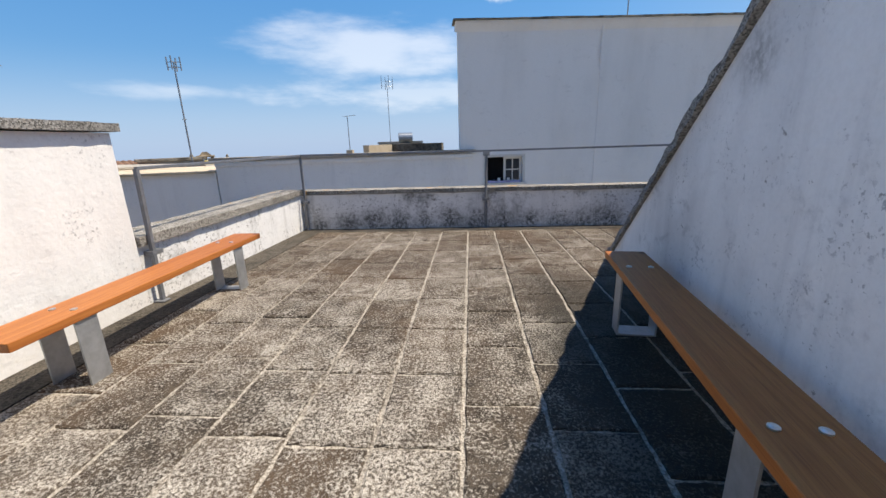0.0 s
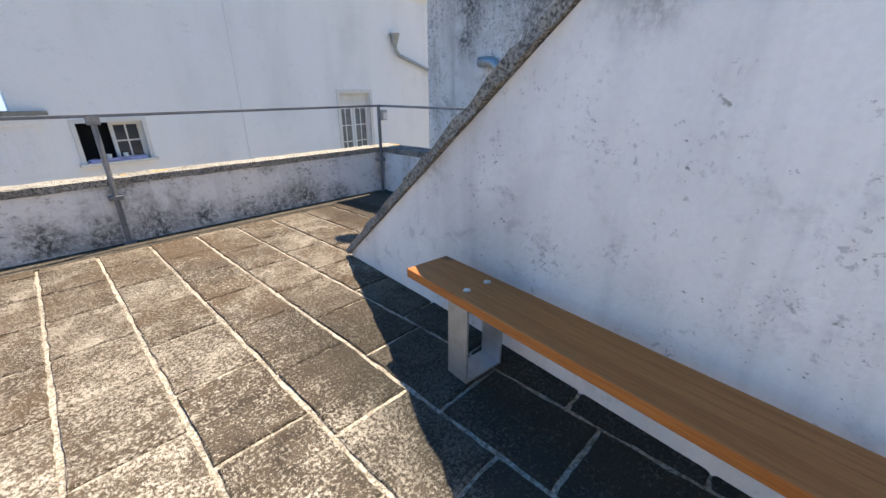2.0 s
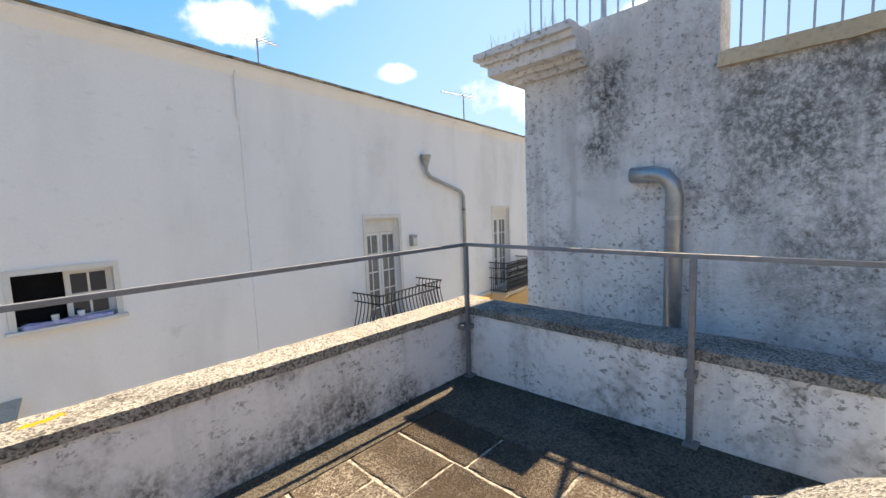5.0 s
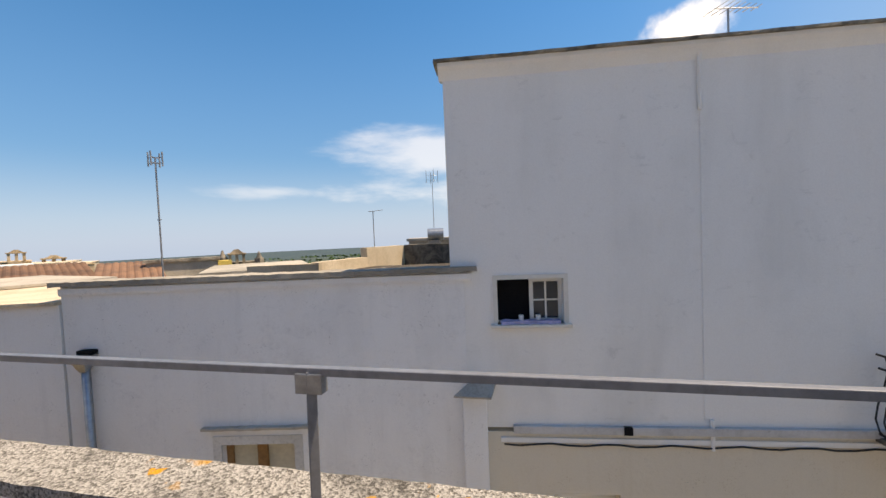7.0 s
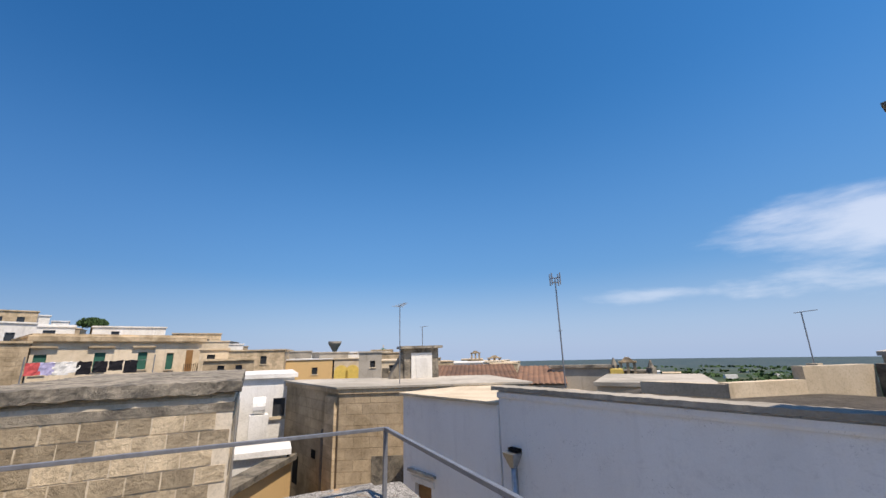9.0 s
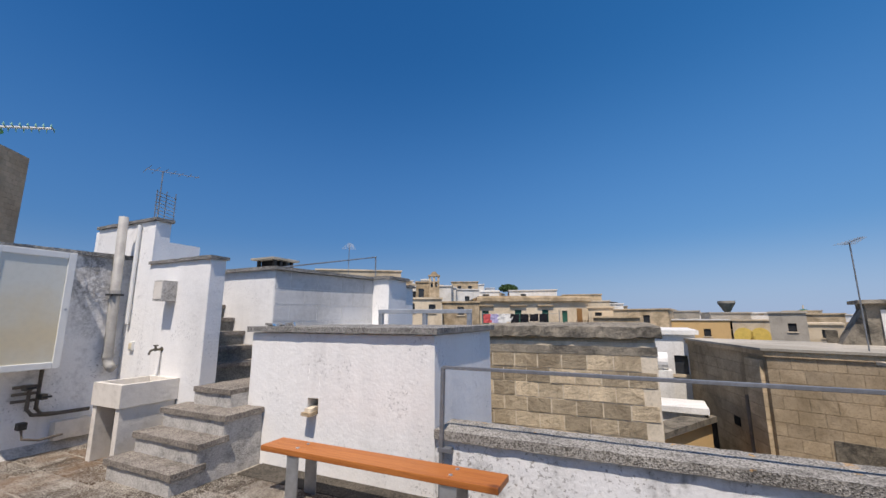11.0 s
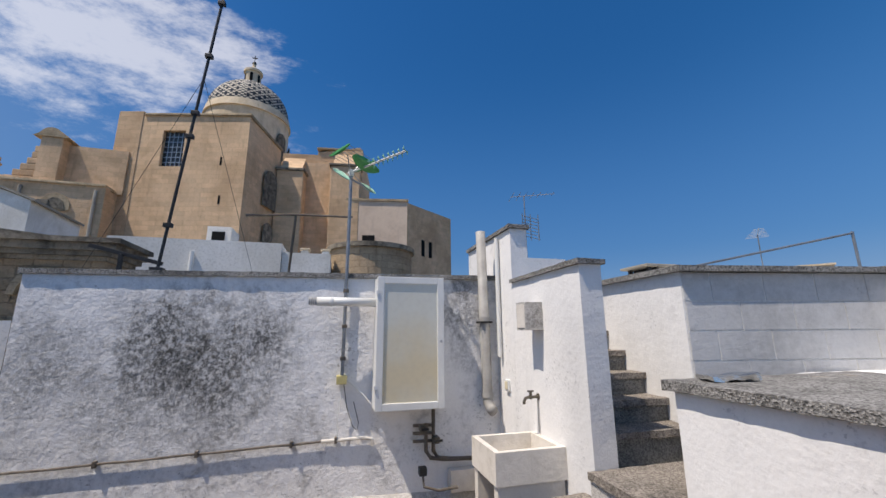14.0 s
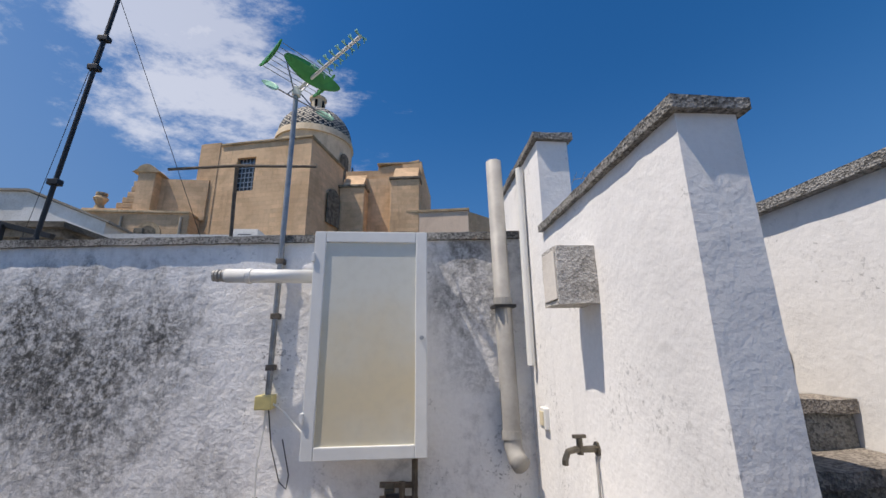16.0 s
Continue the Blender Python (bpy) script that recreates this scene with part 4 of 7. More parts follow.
part("case", boxm(FD(8.42), FD(8.62), -0.12, 0, 0.48, 0.78, mF, 0.015), M_PVC, bx)
part("lid", boxm(FD(8.44), FD(8.60), -0.135, -0.12, 0.5, 0.70, mF, 0.006), M_TOWNWHITE, bx)
tagged(part("vent_grille", boxm(FD(2.95), FD(3.08), -0.08, -0.01, -1.62, -1.50, mF, 0.004), M_DARK), "small dark vent in the ledge", "vent")

# lower white house to the north-west
mL, lL = along((-5.8, 10.95), (0.62, 12.2))
mL2, lL2 = along((-9.10, 10.04), (-5.82, 10.92))
lw = thing("low_house", (-3, 12, -6), "low white house with a dark-edged flat roof", "house")
LW = (2.5, 3.7, -3.2, -1.73)
part("wall", facade(M_LOWWALL, (LW,), 0, lL, -6, 0.955, 0.35, mL), M_LOWWALL, lw)
part("wall", boxm(0.01, lL + 0.2, 0.36, 6, -6, 0.51, mL), M_LOWWALL, lw)
bm = bmesh.new()
prism(bm, [(0, -0.035, 0.80), (0, -0.05, 0.84), (0, -0.05, 0.92), (0, 0.3, 0.92), (0, 0.3, 0.80)], (lL + 0.12, 0, 0))
bmesh.ops.transform(bm, matrix=mL, verts=bm.verts)
part("cornice", bm, M_LOWWALL, lw)
part("roof", rough_box(-0.10, lL + 0.2, -0.11, 0.30, 0.955, 1.03, 0.08, 0.008, mL), M_TOWNGREY, lw, "grey stone roof edge")
part("roof", rough_box(0, lL - 0.2, 0.36, 7, 0.515, 0.57, 0.4, 0.02, mL), M_SCREED, lw, "sunlit cement roof")
part("corner", boxm(lL - 0.1, lL + 0.28, -0.16, 0.3, -6, -0.95, mL, 0.02), M_LOWWALL, lw, "thicker lower corner pier")
bm = prism(bmesh.new(), [(0.45, 11.88, -0.945), (1.02, 11.88, -0.945), (1.085, 12.28, -0.78), (0.72, 12.22, -0.78)], (0, 0, 0.03))
part("ledge", bm, M_TOWNGREY, lw, "sloping grey stone ledge")
wn_ = thing("window_3", mL @ Vector((2.5, 0, -3)), "brown wooden window with cream blinds under a thin hood", "window")
wn_["kind"] = "structure"
surround(wn_, mL, LW, 0.14, 0.015, False, M_TOWNWHITE)
part("hood", rough_box(LW[0] - 0.28, LW[1] + 0.3, -0.10, 0, -1.46, -1.42, 0.05, 0.008, mL), M_TOWNGREY, wn_)
for a, b in ((LW[0], LW[0] + 0.1), ((LW[0] + LW[1]) / 2 - 0.08, (LW[0] + LW[1]) / 2 + 0.08), (LW[1] - 0.06, LW[1])):
    part("window_frame", boxm(a, b, 0.12, 0.18, LW[2], LW[3], mL), M_BROWNWOOD, wn_)
part("curtain", boxm(LW[0], LW[1], 0.2, 0.24, LW[2], LW[3], mL), M_CURTAIN, wn_)
dp = thing("downpipe", mL @ Vector((0.45, 0, 0)), "zinc downpipe with a square hopper below the roof", "downpipe")
smooth(part("pipe", tube(bmesh.new(), [mL @ Vector((0.42, -0.1, z)) for z in (-0.3, -3, -5.9)], 0.06, 12), M_ZINC, dp))
bm = bmesh.new()
bmesh.ops.create_cone(bm, cap_ends=True, segments=4, radius1=0.07, radius2=0.2, depth=0.26, matrix=mL @ Matrix.Translation((0.42, -0.12, -0.28)) @ Matrix.Rotation(radians(45), 4, "Z"))
part("hopper", bm, M_ZINC, dp)
part("spout", boxm(0.30, 0.55, -0.12, 0.05, -0.14, -0.08, mL), M_DARK, dp)
l2 = thing("low_wing", (-7, 10.4, -6), "lower white wing with a thin dark roof edge", "house")
LV = (0.5, 1.15, -3.0, -1.35)
part("wall", facade(M_LOWWALL, (LV,), 0, lL2, -6, 0.66, 0.3, mL2), M_LOWWALL, l2)
part("wall", boxm(0.0, lL2 + 0.5, 0.31, 3.2, -6, 0.6, mL2), M_LOWWALL, l2)
part("roof", rough_box(-0.1, lL2, -0.08, 3.2, 0.66, 0.72, 0.2, 0.02, mL2), M_PALE, l2, "sunlit cement roof")
part("hood", rough_box(LV[0] - 0.2, LV[1] + 0.2, -0.1, 0, -1.12, -1.06, 0.06, 0.01, mL2), M_TOWNGREY, l2)
part("surround", boxm(LV[0] - 0.12, LV[1] + 0.12, -0.02, 0.0, -1.35, -1.22, mL2), M_TOWNWHITE, l2)
part("window", boxm(LV[0], LV[1], 0.12, 0.18, LV[2], LV[3], mL2), M_BROWNWOOD, l2, "brown wooden window")

# stone block house to the west
bb = thing("stone_house", (-7, 5, -6), "squat tufa-block house with a worn double cornice", "house")
BX, BY0, BY1 = -5.12, 3.02, 6.03
part("wall", boxm(-11, BX + 0.008, BY0, BY1 + 0.008, -6, 1.2), M_MORTAR, bb)
part("cornice", rough_box(-11, BX + 0.02, BY0 - 0.1, BY1 + 0.02, 1.02, 1.14, 0.1, 0.015), M_DARKSTONE, bb)
part("cornice", rough_box(-11, BX + 0.0, BY0 - 0.1, BY1 + 0.0, 1.14, 1.27, 0.1, 0.012), M_SAND, bb)
part("cornice", rough_box(-11, BX + 0.08, BY0 - 0.1, BY1 + 0.08, 1.27, 1.43, 0.08, 0.018), M_DARKSTONE, bb, "blackened stone capping")

# stone house north-west across the lane
mS, lS = along((-11.2, 8.75), (-9.3, 13.4))
sh = thing("lane_house", (-12, 11, -6), "tall sandstone house with a moulded roof edge", "house")
OUT = [(-11.2, 8.75), (-9.0, 14.1), (-13.0, 15.0), (-16.6, 7.62)]


def grown(k):
    c = Vector((-12.4, 11.4))
    return [tuple(c + (Vector(p) - c) * (1 + k)) for p in OUT]


part("wall", prism(bmesh.new(), [(*p, -6) for p in grown(0)], (0, 0, 6.62)), M_SAND, sh)
part("cornice", prism(bmesh.new(), [(*p, 0.60) for p in grown(0.02)], (0, 0, 0.14)), M_SAND, sh)
part("roof", prism(bmesh.new(), [(*p, 0.74) for p in grown(0.04)], (0, 0, 0.06)), M_TOWNGREY, sh, "grey slab roof edge")
mW, lW = along((-16.6, 7.62), (-11.2, 8.75))
part("pilaster", boxm(lW - 0.9, lW - 0.15, -0.1, 0, -6, 0.5, mW), M_SAND, sh)
for u, z, w, h in ((1.6, -2.6, 0.5, 0.9), (3.4, -1.5, 0.35, 0.25)):
    part("window", boxm(u, u + w, -0.02, 0.04, z, z + h, mW), M_DARK, sh)
part("downpipe", tube(bmesh.new(), [mW @ Vector((lW - 1.0, -0.08, z)) for z in (-0.5, -5.9)], 0.06, 8), M_RUST, sh)
part("door", boxm(1.0, 1.95, -0.03, 0.02, -2.9, -1.15, mS), M_DARKSTONE, sh, "dark wooden shutter")
part("ledge", rough_box(0.6, 2.6, -0.6, 0, -2.55, -2.40, 0.1, 0.02, mS), M_TOWNWHITE, sh)
for u in (0.9, 1.35):
    part("chimney_pot", boxm(u, u + 0.26, 3.9, 4.2, 0.8, 1.18, mS, 0.02), M_DARKSTONE, sh)
structure("wall_return", rough_box(3.3, 5.2, -2.6, -2.2, -0.3, 1.95, 0.3, 0.006), M_WHITE, "whitewashed wall beyond the end of the back wall", "wall")

# ---- the town ----
EYE = Vector((1.55, 6.05, 0))


def bearing(yaw, d, z=0.0):
    a = radians(yaw)
    return EYE + Vector((-math.sin(a) * d, math.cos(a) * d, z))


def town_house(name, y0, y1, d, top, depth, mat, label, wins=(), cope=None, tilt=0, base=-14, wmat=None):
    """A house seen across the roofs, by bearing: windows as (share along, height, width, height of opening)."""
    p0, p1 = bearing(y0, d), bearing(y1, d + tilt)
    m, l = along(p0, p1)
    h = thing(name, (p0 + p1) / 2 + Vector((0, 0, base)), label, "house", "town houses")
    cuts = [(l * u - w * 0.38, l * u + w * 0.38, z - hh * 0.38, z + hh * 0.38) for u, z, w, hh in wins]
    part("wall", facade(mat, cuts, 0, l, base, top - 0.12, 0.3, m), mat, h)
    part("wall", boxm(0.01, l - 0.01, 0.31, depth, base, top - 0.16, m), mat, h)
    part("roof", rough_box(-0.12, l + 0.12, -0.12, depth, top - 0.16, top, max(0.5, l / 40), 0.02, m), cope or mat, h)
    for c in cuts:
        w = part("window", boxm(c[0], c[1], 0.12, 0.2, c[2], c[3], m), wmat or M_GLASS, h)
        part("window_sill", boxm(c[0] - 0.1, c[1] + 0.1, -0.08, 0.1, c[2] - 0.1, c[2], m), M_PALE, h)
    return h, m, l


hp, mp, lp = town_house("palazzo", 109.9, 95.2, 45, 4.0, 12, M_PALE, "long cream palazzo with green shutters and a stone cornice",
                        ((0.05, 1.6, 1.0, 2.0), (0.35, 1.7, 1.0, 2.0), (0.60, 1.7, 0.95, 2.0), (0.78, 1.6, 0.8, 2.0)), M_SAND, 3, wmat=M_SHUTTER)
part("cornice", boxm(-0.35, lp + 0.3, -0.35, 0.0, 3.35, 3.85, mp, 0.08), M_SAND, hp)
for u in (0.05, 0.35, 0.60):
    part("hood", boxm(lp * u - 0.9, lp * u + 0.9, -0.25, 0, 2.85, 3.02, mp, 0.03), M_SAND, hp)
part("balcony", boxm(lp * 0.86, lp * 0.97, -0.9, 0, 0.2, 0.4, mp), M_PALE, hp)
part("balcony_door", boxm(lp * 0.89, lp * 0.94, -0.02, 0.05, 0.4, 2.6, mp), M_BROWNWOOD, hp)
for i in range(9):
    part("baluster", tube(bmesh.new(), [mp @ Vector((lp * (0.86 + 0.11 * i / 8), -0.85, z)) for z in (0.4, 1.3)], 0.03, 5), M_DARKMETAL, hp)
TW = town_house
TW("white_rooftop_house", 105.6, 99.1, 60, 5.65, 10, M_TOWNWHITE, "white flat-roofed house on the hill", ((0.3, 4.6, 1, 1.2),))
TW("ruined_house", 119.0, 116.0, 55, 6.6, 8, M_SAND, "sandstone house front with a ruined bell gable", ((0.25, 5.0, 1.0, 1.6), (0.7, 5.6, 0.7, 1.8)))
TW("white_hill_house", 116.3, 113.2, 60, 6.2, 8, M_TOWNWHITE, "white stepped house on the hill", ((0.5, 5.2, 0.9, 1.2),))
TW("hilltop_house", 113.8, 110.0, 80, 8.85, 12, M_SAND, "tall sandstone house on the hilltop", ((0.3, 7.4, 1, 1.5), (0.7, 7.4, 1, 1.5)))
TW("white_terraced_house", 111.8, 107.0, 65, 5.9, 10, M_TOWNWHITE, "white house with open roof terraces", ((0.2, 5.0, 1.4, 1.0), (0.6, 5.0, 1.4, 1.0)))
TW("cream_house", 120.8, 115.4, 40, 3.6, 9, M_PALE, "long cream house with a lean-to roof", ((0.2, 2.6, 0.9, 1.1), (0.75, 2.5, 0.9, 1.1)))
TW("cream_house", 115.3, 110.0, 42, 3.3, 9, M_SAND, "sandstone house behind a ruined wall", ((0.5, 2.3, 0.9, 1.1),))
TW("hill_house", 98.4, 93.3, 75, 5.7, 10, M_SAND, "sandstone house with roof sheds", ((0.3, 4.2, 1, 1.4), (0.7, 4.2, 1, 1.4)))
TW("cream_house", 95.3, 92.2, 40, 2.6, 8, M_PALE, "pale house with a broken parapet", ((0.4, 1.6, 0.8, 1.2),))
TW("sand_house", 94.8, 89.2, 35, 1.7, 8, M_SAND, "low sandstone house with small openings", ((0.35, 0.9, 0.6, 0.8), (0.7, 0.9, 0.6, 0.8)))
TW("lefthand_house", 133, 121.2, 50, 7.5, 12, M_PALE, "long cream house high on the hill", ((0.2, 6.0, 0.9, 1.4), (0.45, 6.0, 0.9, 1.4), (0.75, 6.0, 0.9, 1.4)))
TW("ochre_house", 91.0, 79.6, 60, 1.35, 12, M_OCHRE, "long ochre house with a pale roof band", ((0.12, -0.2, 1, 1.2), (0.45, -0.2, 1.0, 1.2), (0.8, -0.3, 1, 1.2)), M_TOWNWHITE)
ha, ma, la = TW("arcaded_house", 79.4, 76.0, 60, 1.3, 10, M_PALE, "cream house with two ochre arched windows")
for u in (0.28, 0.72):
    bm = bmesh.new()
    prism(bm, [(la * u - 0.95, -0.06, -2.4), (la * u + 0.95, -0.06, -2.4)] + [(p[0], -0.06, p[2]) for p in arc((la * u, 0, -0.6), 0.95, 0, 180, 10)], (0, 0.1, 0))
    bmesh.ops.transform(bm, matrix=ma, verts=bm.verts)
    part("window", bm, M_YELLOW, ha, "ochre arched window")
TW("grey_block_house", 76.1, 73.0, 50, 2.1, 8, M_TOWNGREY, "grey rendered block with a blind wall", ((0.6, 0.6, 0.8, 1.0),))
TW("pale_house", 73.0, 70.3, 52, 1.0, 8, M_PALE, "pale low house between the roofs", ((0.5, 0.0, 0.8, 1.0),))
TW("white_lane_house", 90.6, 84.0, 18, 1.08, 5, M_TOWNWHITE, "white house with a roof terrace above the lane", ((0.75, -0.2, 0.6, 0.9),), M_TOWNWHITE)
TW("far_house", 89, 85, 95, 2.6, 10, M_TOWNGREY, "grey houses far across the town", ((0.3, 1.4, 1.2, 1.4), (0.7, 1.4, 1.2, 1.4)))
TW("far_house", 84.5, 81.2, 100, 2.3, 10, M_TOWNWHITE, "white flat-roofed house far off", ((0.5, 1.2, 1.2, 1.4),))
TW("far_house", 77.8, 75.0, 90, 2.0, 10, M_TOWNGREY, "grey flat-roofed house far off", ((0.5, 1.0, 1.2, 1.4),))
TW("far_house", 74.6, 71.5, 110, 2.9, 10, M_SAND, "sandstone house far across town", ((0.5, 1.6, 1.2, 1.4),))
TW("far_house", 66.5, 61.0, 95, -0.5, 10, M_TOWNWHITE, "white house far off at the edge of town", ((0.3, -1.6, 1.2, 1.2), (0.7, -1.6, 1.2, 1.2)))
TW("far_house", 62.0, 59.0, 110, -0.2, 10, M_SAND, "far sandstone house at the edge of town", ((0.5, -1.4, 1.2, 1.2),))
TW("far_house", 44, 41, 140, -5.5, 8, M_TOWNWHITE, "white house out in the plain", ((0.5, -7, 1.4, 1.2),))
TW("far_house", 39.5, 36.8, 150, -6.0, 8, M_TOWNWHITE, "white house out in the plain", ((0.5, -7.5, 1.4, 1.2),))
TW("far_house", 36.6, 34.6, 160, -7.0, 8, M_SAND, "pale house out in the plain", ((0.5, -8.5, 1.4, 1.2),))
for i, (a, b, d, z, mt_) in enumerate(((128, 123, 75, 9.6, M_TOWNWHITE), (122.6, 119.6, 70, 8.0, M_SAND), (118.2, 116.8, 68, 8.2, M_TOWNWHITE), (108.9, 107.6, 90, 8.3, M_TOWNWHITE), (97, 94, 110, 6.0, M_TOWNWHITE), (93.5, 90.2, 100, 4.2, M_SAND), (90.0, 87.4, 80, 2.4, M_TOWNWHITE))):
    TW("hill_house", a, b, d, z, 9, mt_, "small flat-roofed house in the hill town", ((0.35, z - 1.6, 0.9, 1.2),))
# the packed houses of the hill and the far quarter
rt = random.Random(17)
ELEV = ((130, 6.4), (121, 6.0), (116, 5.2), (110, 4.9), (104, 3.6), (98, 2.9), (93, 2.0), (88, 0.9), (80, 0.5), (74, 0.4), (70, 0.1), (66, -0.9), (58, -1.3), (53, -1.6))
for i in range(64):
    yw = rt.uniform(54, 130)
    el = 0.0
    for (a0, e0), (a1, e1) in zip(ELEV, ELEV[1:]):
        if a1 <= yw <= a0:
            el = e1 + (e0 - e1) * (yw - a1) / (a0 - a1)
    d = rt.uniform(58, 125)
    topz = 1.7 + math.tan(radians(el)) * d * rt.uniform(0.62, 0.97) - (0.6 if el < 0 else 0)
    wd = rt.uniform(4, 9)
    da = math.degrees(wd / d) / 2
    mt_ = rt.choice((M_TOWNWHITE, M_TOWNWHITE, M_PALE, M_SAND, M_SAND, M_TOWNGREY))
    nm = {M_TOWNWHITE: "white", M_PALE: "cream", M_SAND: "sandstone", M_TOWNGREY: "grey"}[mt_]
    TW("hill_house", yw + da, yw - da, d, topz, rt.uniform(5, 9), mt_, nm + " flat-roofed house packed among the roofs", [(u, topz - rt.uniform(1.3, 1.8), 1.0, 1.3) for u in ((0.3, 0.72) if wd > 6 else (0.5,))], None, rt.uniform(-2, 2))
# roofs to the north-west
hd, md, ld = TW("walled_yard", 49.6, 42.3, 26, 0.8, 0.6, M_TOWNGREY, "dark weathered yard wall", (), M_DARKSTONE, base=-8)
part("end_wall", boxm(ld, ld + 0.7, -0.2, 0.6, -8, 0.55, md), M_YELLOW, hd, "yellow painted end")
for p, q, top, mt_, lab in (((-6.1, 15.6), (-4.16, 16.07), 0.87, M_PALE, "low stained parapet on a roof"), ((-4.16, 16.08), (-3.62, 18.2), 0.90, M_PALE, "pale rendered roof wall, its low end"),
                            ((-3.62, 18.2), (-2.98, 20.1), 1.2, M_PALE, "pale rendered roof wall"), ((-2.97, 20.1), (-0.6, 19.55), 1.21, M_DARKSTONE, "blackened roof wall with bare wire ends")):
    mw_, lw_ = along(p, q)
    tagged(part("roof_wall", rough_box(0, lw_, 0.0, 0.28, -6, top, 0.3, 0.02, mw_), mt_), lab, "wall")
TW("tank_house", 17.3, 10.5, 23, 1.36, 4, M_TOWNGREY, "small grey shed on a roof", (), M_TOWNGREY, base=-6)
TW("flat_roof_house", 44, 31, 19, 0.35, 6, M_PALE, "flat-roofed house with a low wall", (), M_TOWNGREY, base=-8)
tk = thing("water_tank", bearing(13.4, 21.6, 1.2), "grey cylindrical water tank lying on a roof", "tank")
part("drum", cyl(bmesh.new(), bearing(14.5, 21.6, 1.55), bearing(12.2, 21.6, 1.55), 0.33, 18), M_ZINC, tk)
part("cradle", boxm(-0.3, 0.3, -0.3, 0.3, -6.3, 1.25, Matrix.Translation(bearing(13.4, 21.6))), M_TOWNGREY, tk)


def tile_roof(y0, y1, d, z0, z1, back, label):
    """A pitched roof of curved tiles: each row of tiles a ridge running up the slope."""
    p0, p1 = bearing(y0, d), bearing(y1, d)
    m, l = along(p0, p1)
    r = thing("tiled_roof", (p0 + p1) / 2 + Vector((0, 0, z0)), label, "roof", "tiled roofs")
    bm = bmesh.new()
    n = max(8, int(l / 0.28))
    cols = n * 4
    prev = None
    for i in range(cols + 1):
        u = l * i / cols
        w = 0.055 * abs(math.sin(math.pi * i / 4))
        ring = []
        for k in range(9):
            t = k / 8
            ring.append(bm.verts.new((u, back * t, z0 + (z1 - z0) * t + w + 0.03 * (k % 2) * 0.3 + 0.02 * noise.noise(Vector((u * 2, t * 9, d))))))
        if prev:
            for k in range(8):
                bm.faces.new((prev[k], ring[k], ring[k + 1], prev[k + 1]))
        prev = ring
    bmesh.ops.transform(bm, matrix=m, verts=bm.verts)
    part("tiles", bm, M_TILEROOF, r)
    part("wall", boxm(0.05, l - 0.05, 0.12, back, -8, z0 - 0.05, m), M_PALE, r)
    part("gable", prism(bmesh.new(), [m @ Vector(p) for p in ((0.05, 0.1, z0 - 0.06), (0.05, back, z0 - 0.06), (0.05, back, z1 - 0.04))], m.to_3x3() @ Vector((l - 0.1, 0, 0))), M_PALE, r)


tile_roof(66.5, 53.5, 24, 0.0, 0.8, 6, "long weathered terracotta tile roof")
tile_roof(54.5, 47.6, 23, -0.05, 0.70, 5, "orange terracotta tile roof")
tile_roof(52, 44, 40, -1.4, -0.2, 6, "far terracotta tile roof")

# the little roof hut
mc, lc = along(bearing(69.0, 16), bearing(65.3, 16.2))
ht = thing("roof_hut", bearing(67, 16, 0.6), "narrow roof hut with a white door and a weathered sloping side", "hut")
part("body", boxm(-0.15, lc + 0.15, 0.03, 1.2, -4, 1.92, mc), M_DARKSTONE, ht)
part("door", boxm(0.12, lc - 0.12, -0.03, 0.02, -0.6, 1.75, mc), M_TOWNWHITE, ht, "white painted door")
part("panel", boxm(0.3, lc - 0.3, -0.05, -0.03, 0.4, 1.55, mc), M_TOWNWHITE, ht)
part("roof", rough_box(-0.3, lc + 0.3, -0.15, 1.3, 1.92, 2.02, 0.15, 0.01, mc), M_DARKSTONE, ht)
part("side_wall", prism(bmesh.new(), [mc @ Vector(p) for p in ((-0.15, 0.1, -3), (-0.15, 0.1, 1.8), (-0.55, 0.1, 1.1), (-0.95, 0.1, 0.4), (-0.95, 0.1, -3))], mc.to_3x3() @ Vector((0, 0.9, 0))), M_DARKSTONE, ht)

# mushroom water tower, bell gables, pinnacle ruin
wt = thing("water_tower", bearing(79.5, 150, -10), "distant mushroom-shaped concrete water tower", "tower")
part("shaft", cyl(bmesh.new(), bearing(79.5, 150, -14), bearing(79.5, 150, 3.2), 0.8, 16), M_TOWNGREY, wt)
part("tank", cyl(bmesh.new(), bearing(79.5, 150, 3.2), bearing(79.5, 150, 5.8), 0.8, 24, 2.3), M_TOWNGREY, wt)
part("rim", cyl(bmesh.new(), bearing(79.5, 150, 5.8), bearing(79.5, 150, 6.5), 2.3, 24), M_TOWNGREY, wt)
dm = thing("small_dome", bearing(72.9, 120, -5), "distant small tiled dome", "dome")
part("drum", cyl(bmesh.new(), bearing(72.9, 120, -12), bearing(72.9, 120, 2.0), 1.2, 16), M_PALE, dm)
bm = bmesh.new()
bmesh.ops.create_uvsphere(bm, u_segments=16, v_segments=10, radius=1.15, matrix=Matrix.Translation(bearing(72.9, 120, 2.2)))
part("cap", bm, M_SHUTTER, dm)
part("finial", cyl(bmesh.new(), bearing(72.9, 120, 3.3), bearing(72.9, 120, 4.2), 0.15, 8), M_PALE, dm)


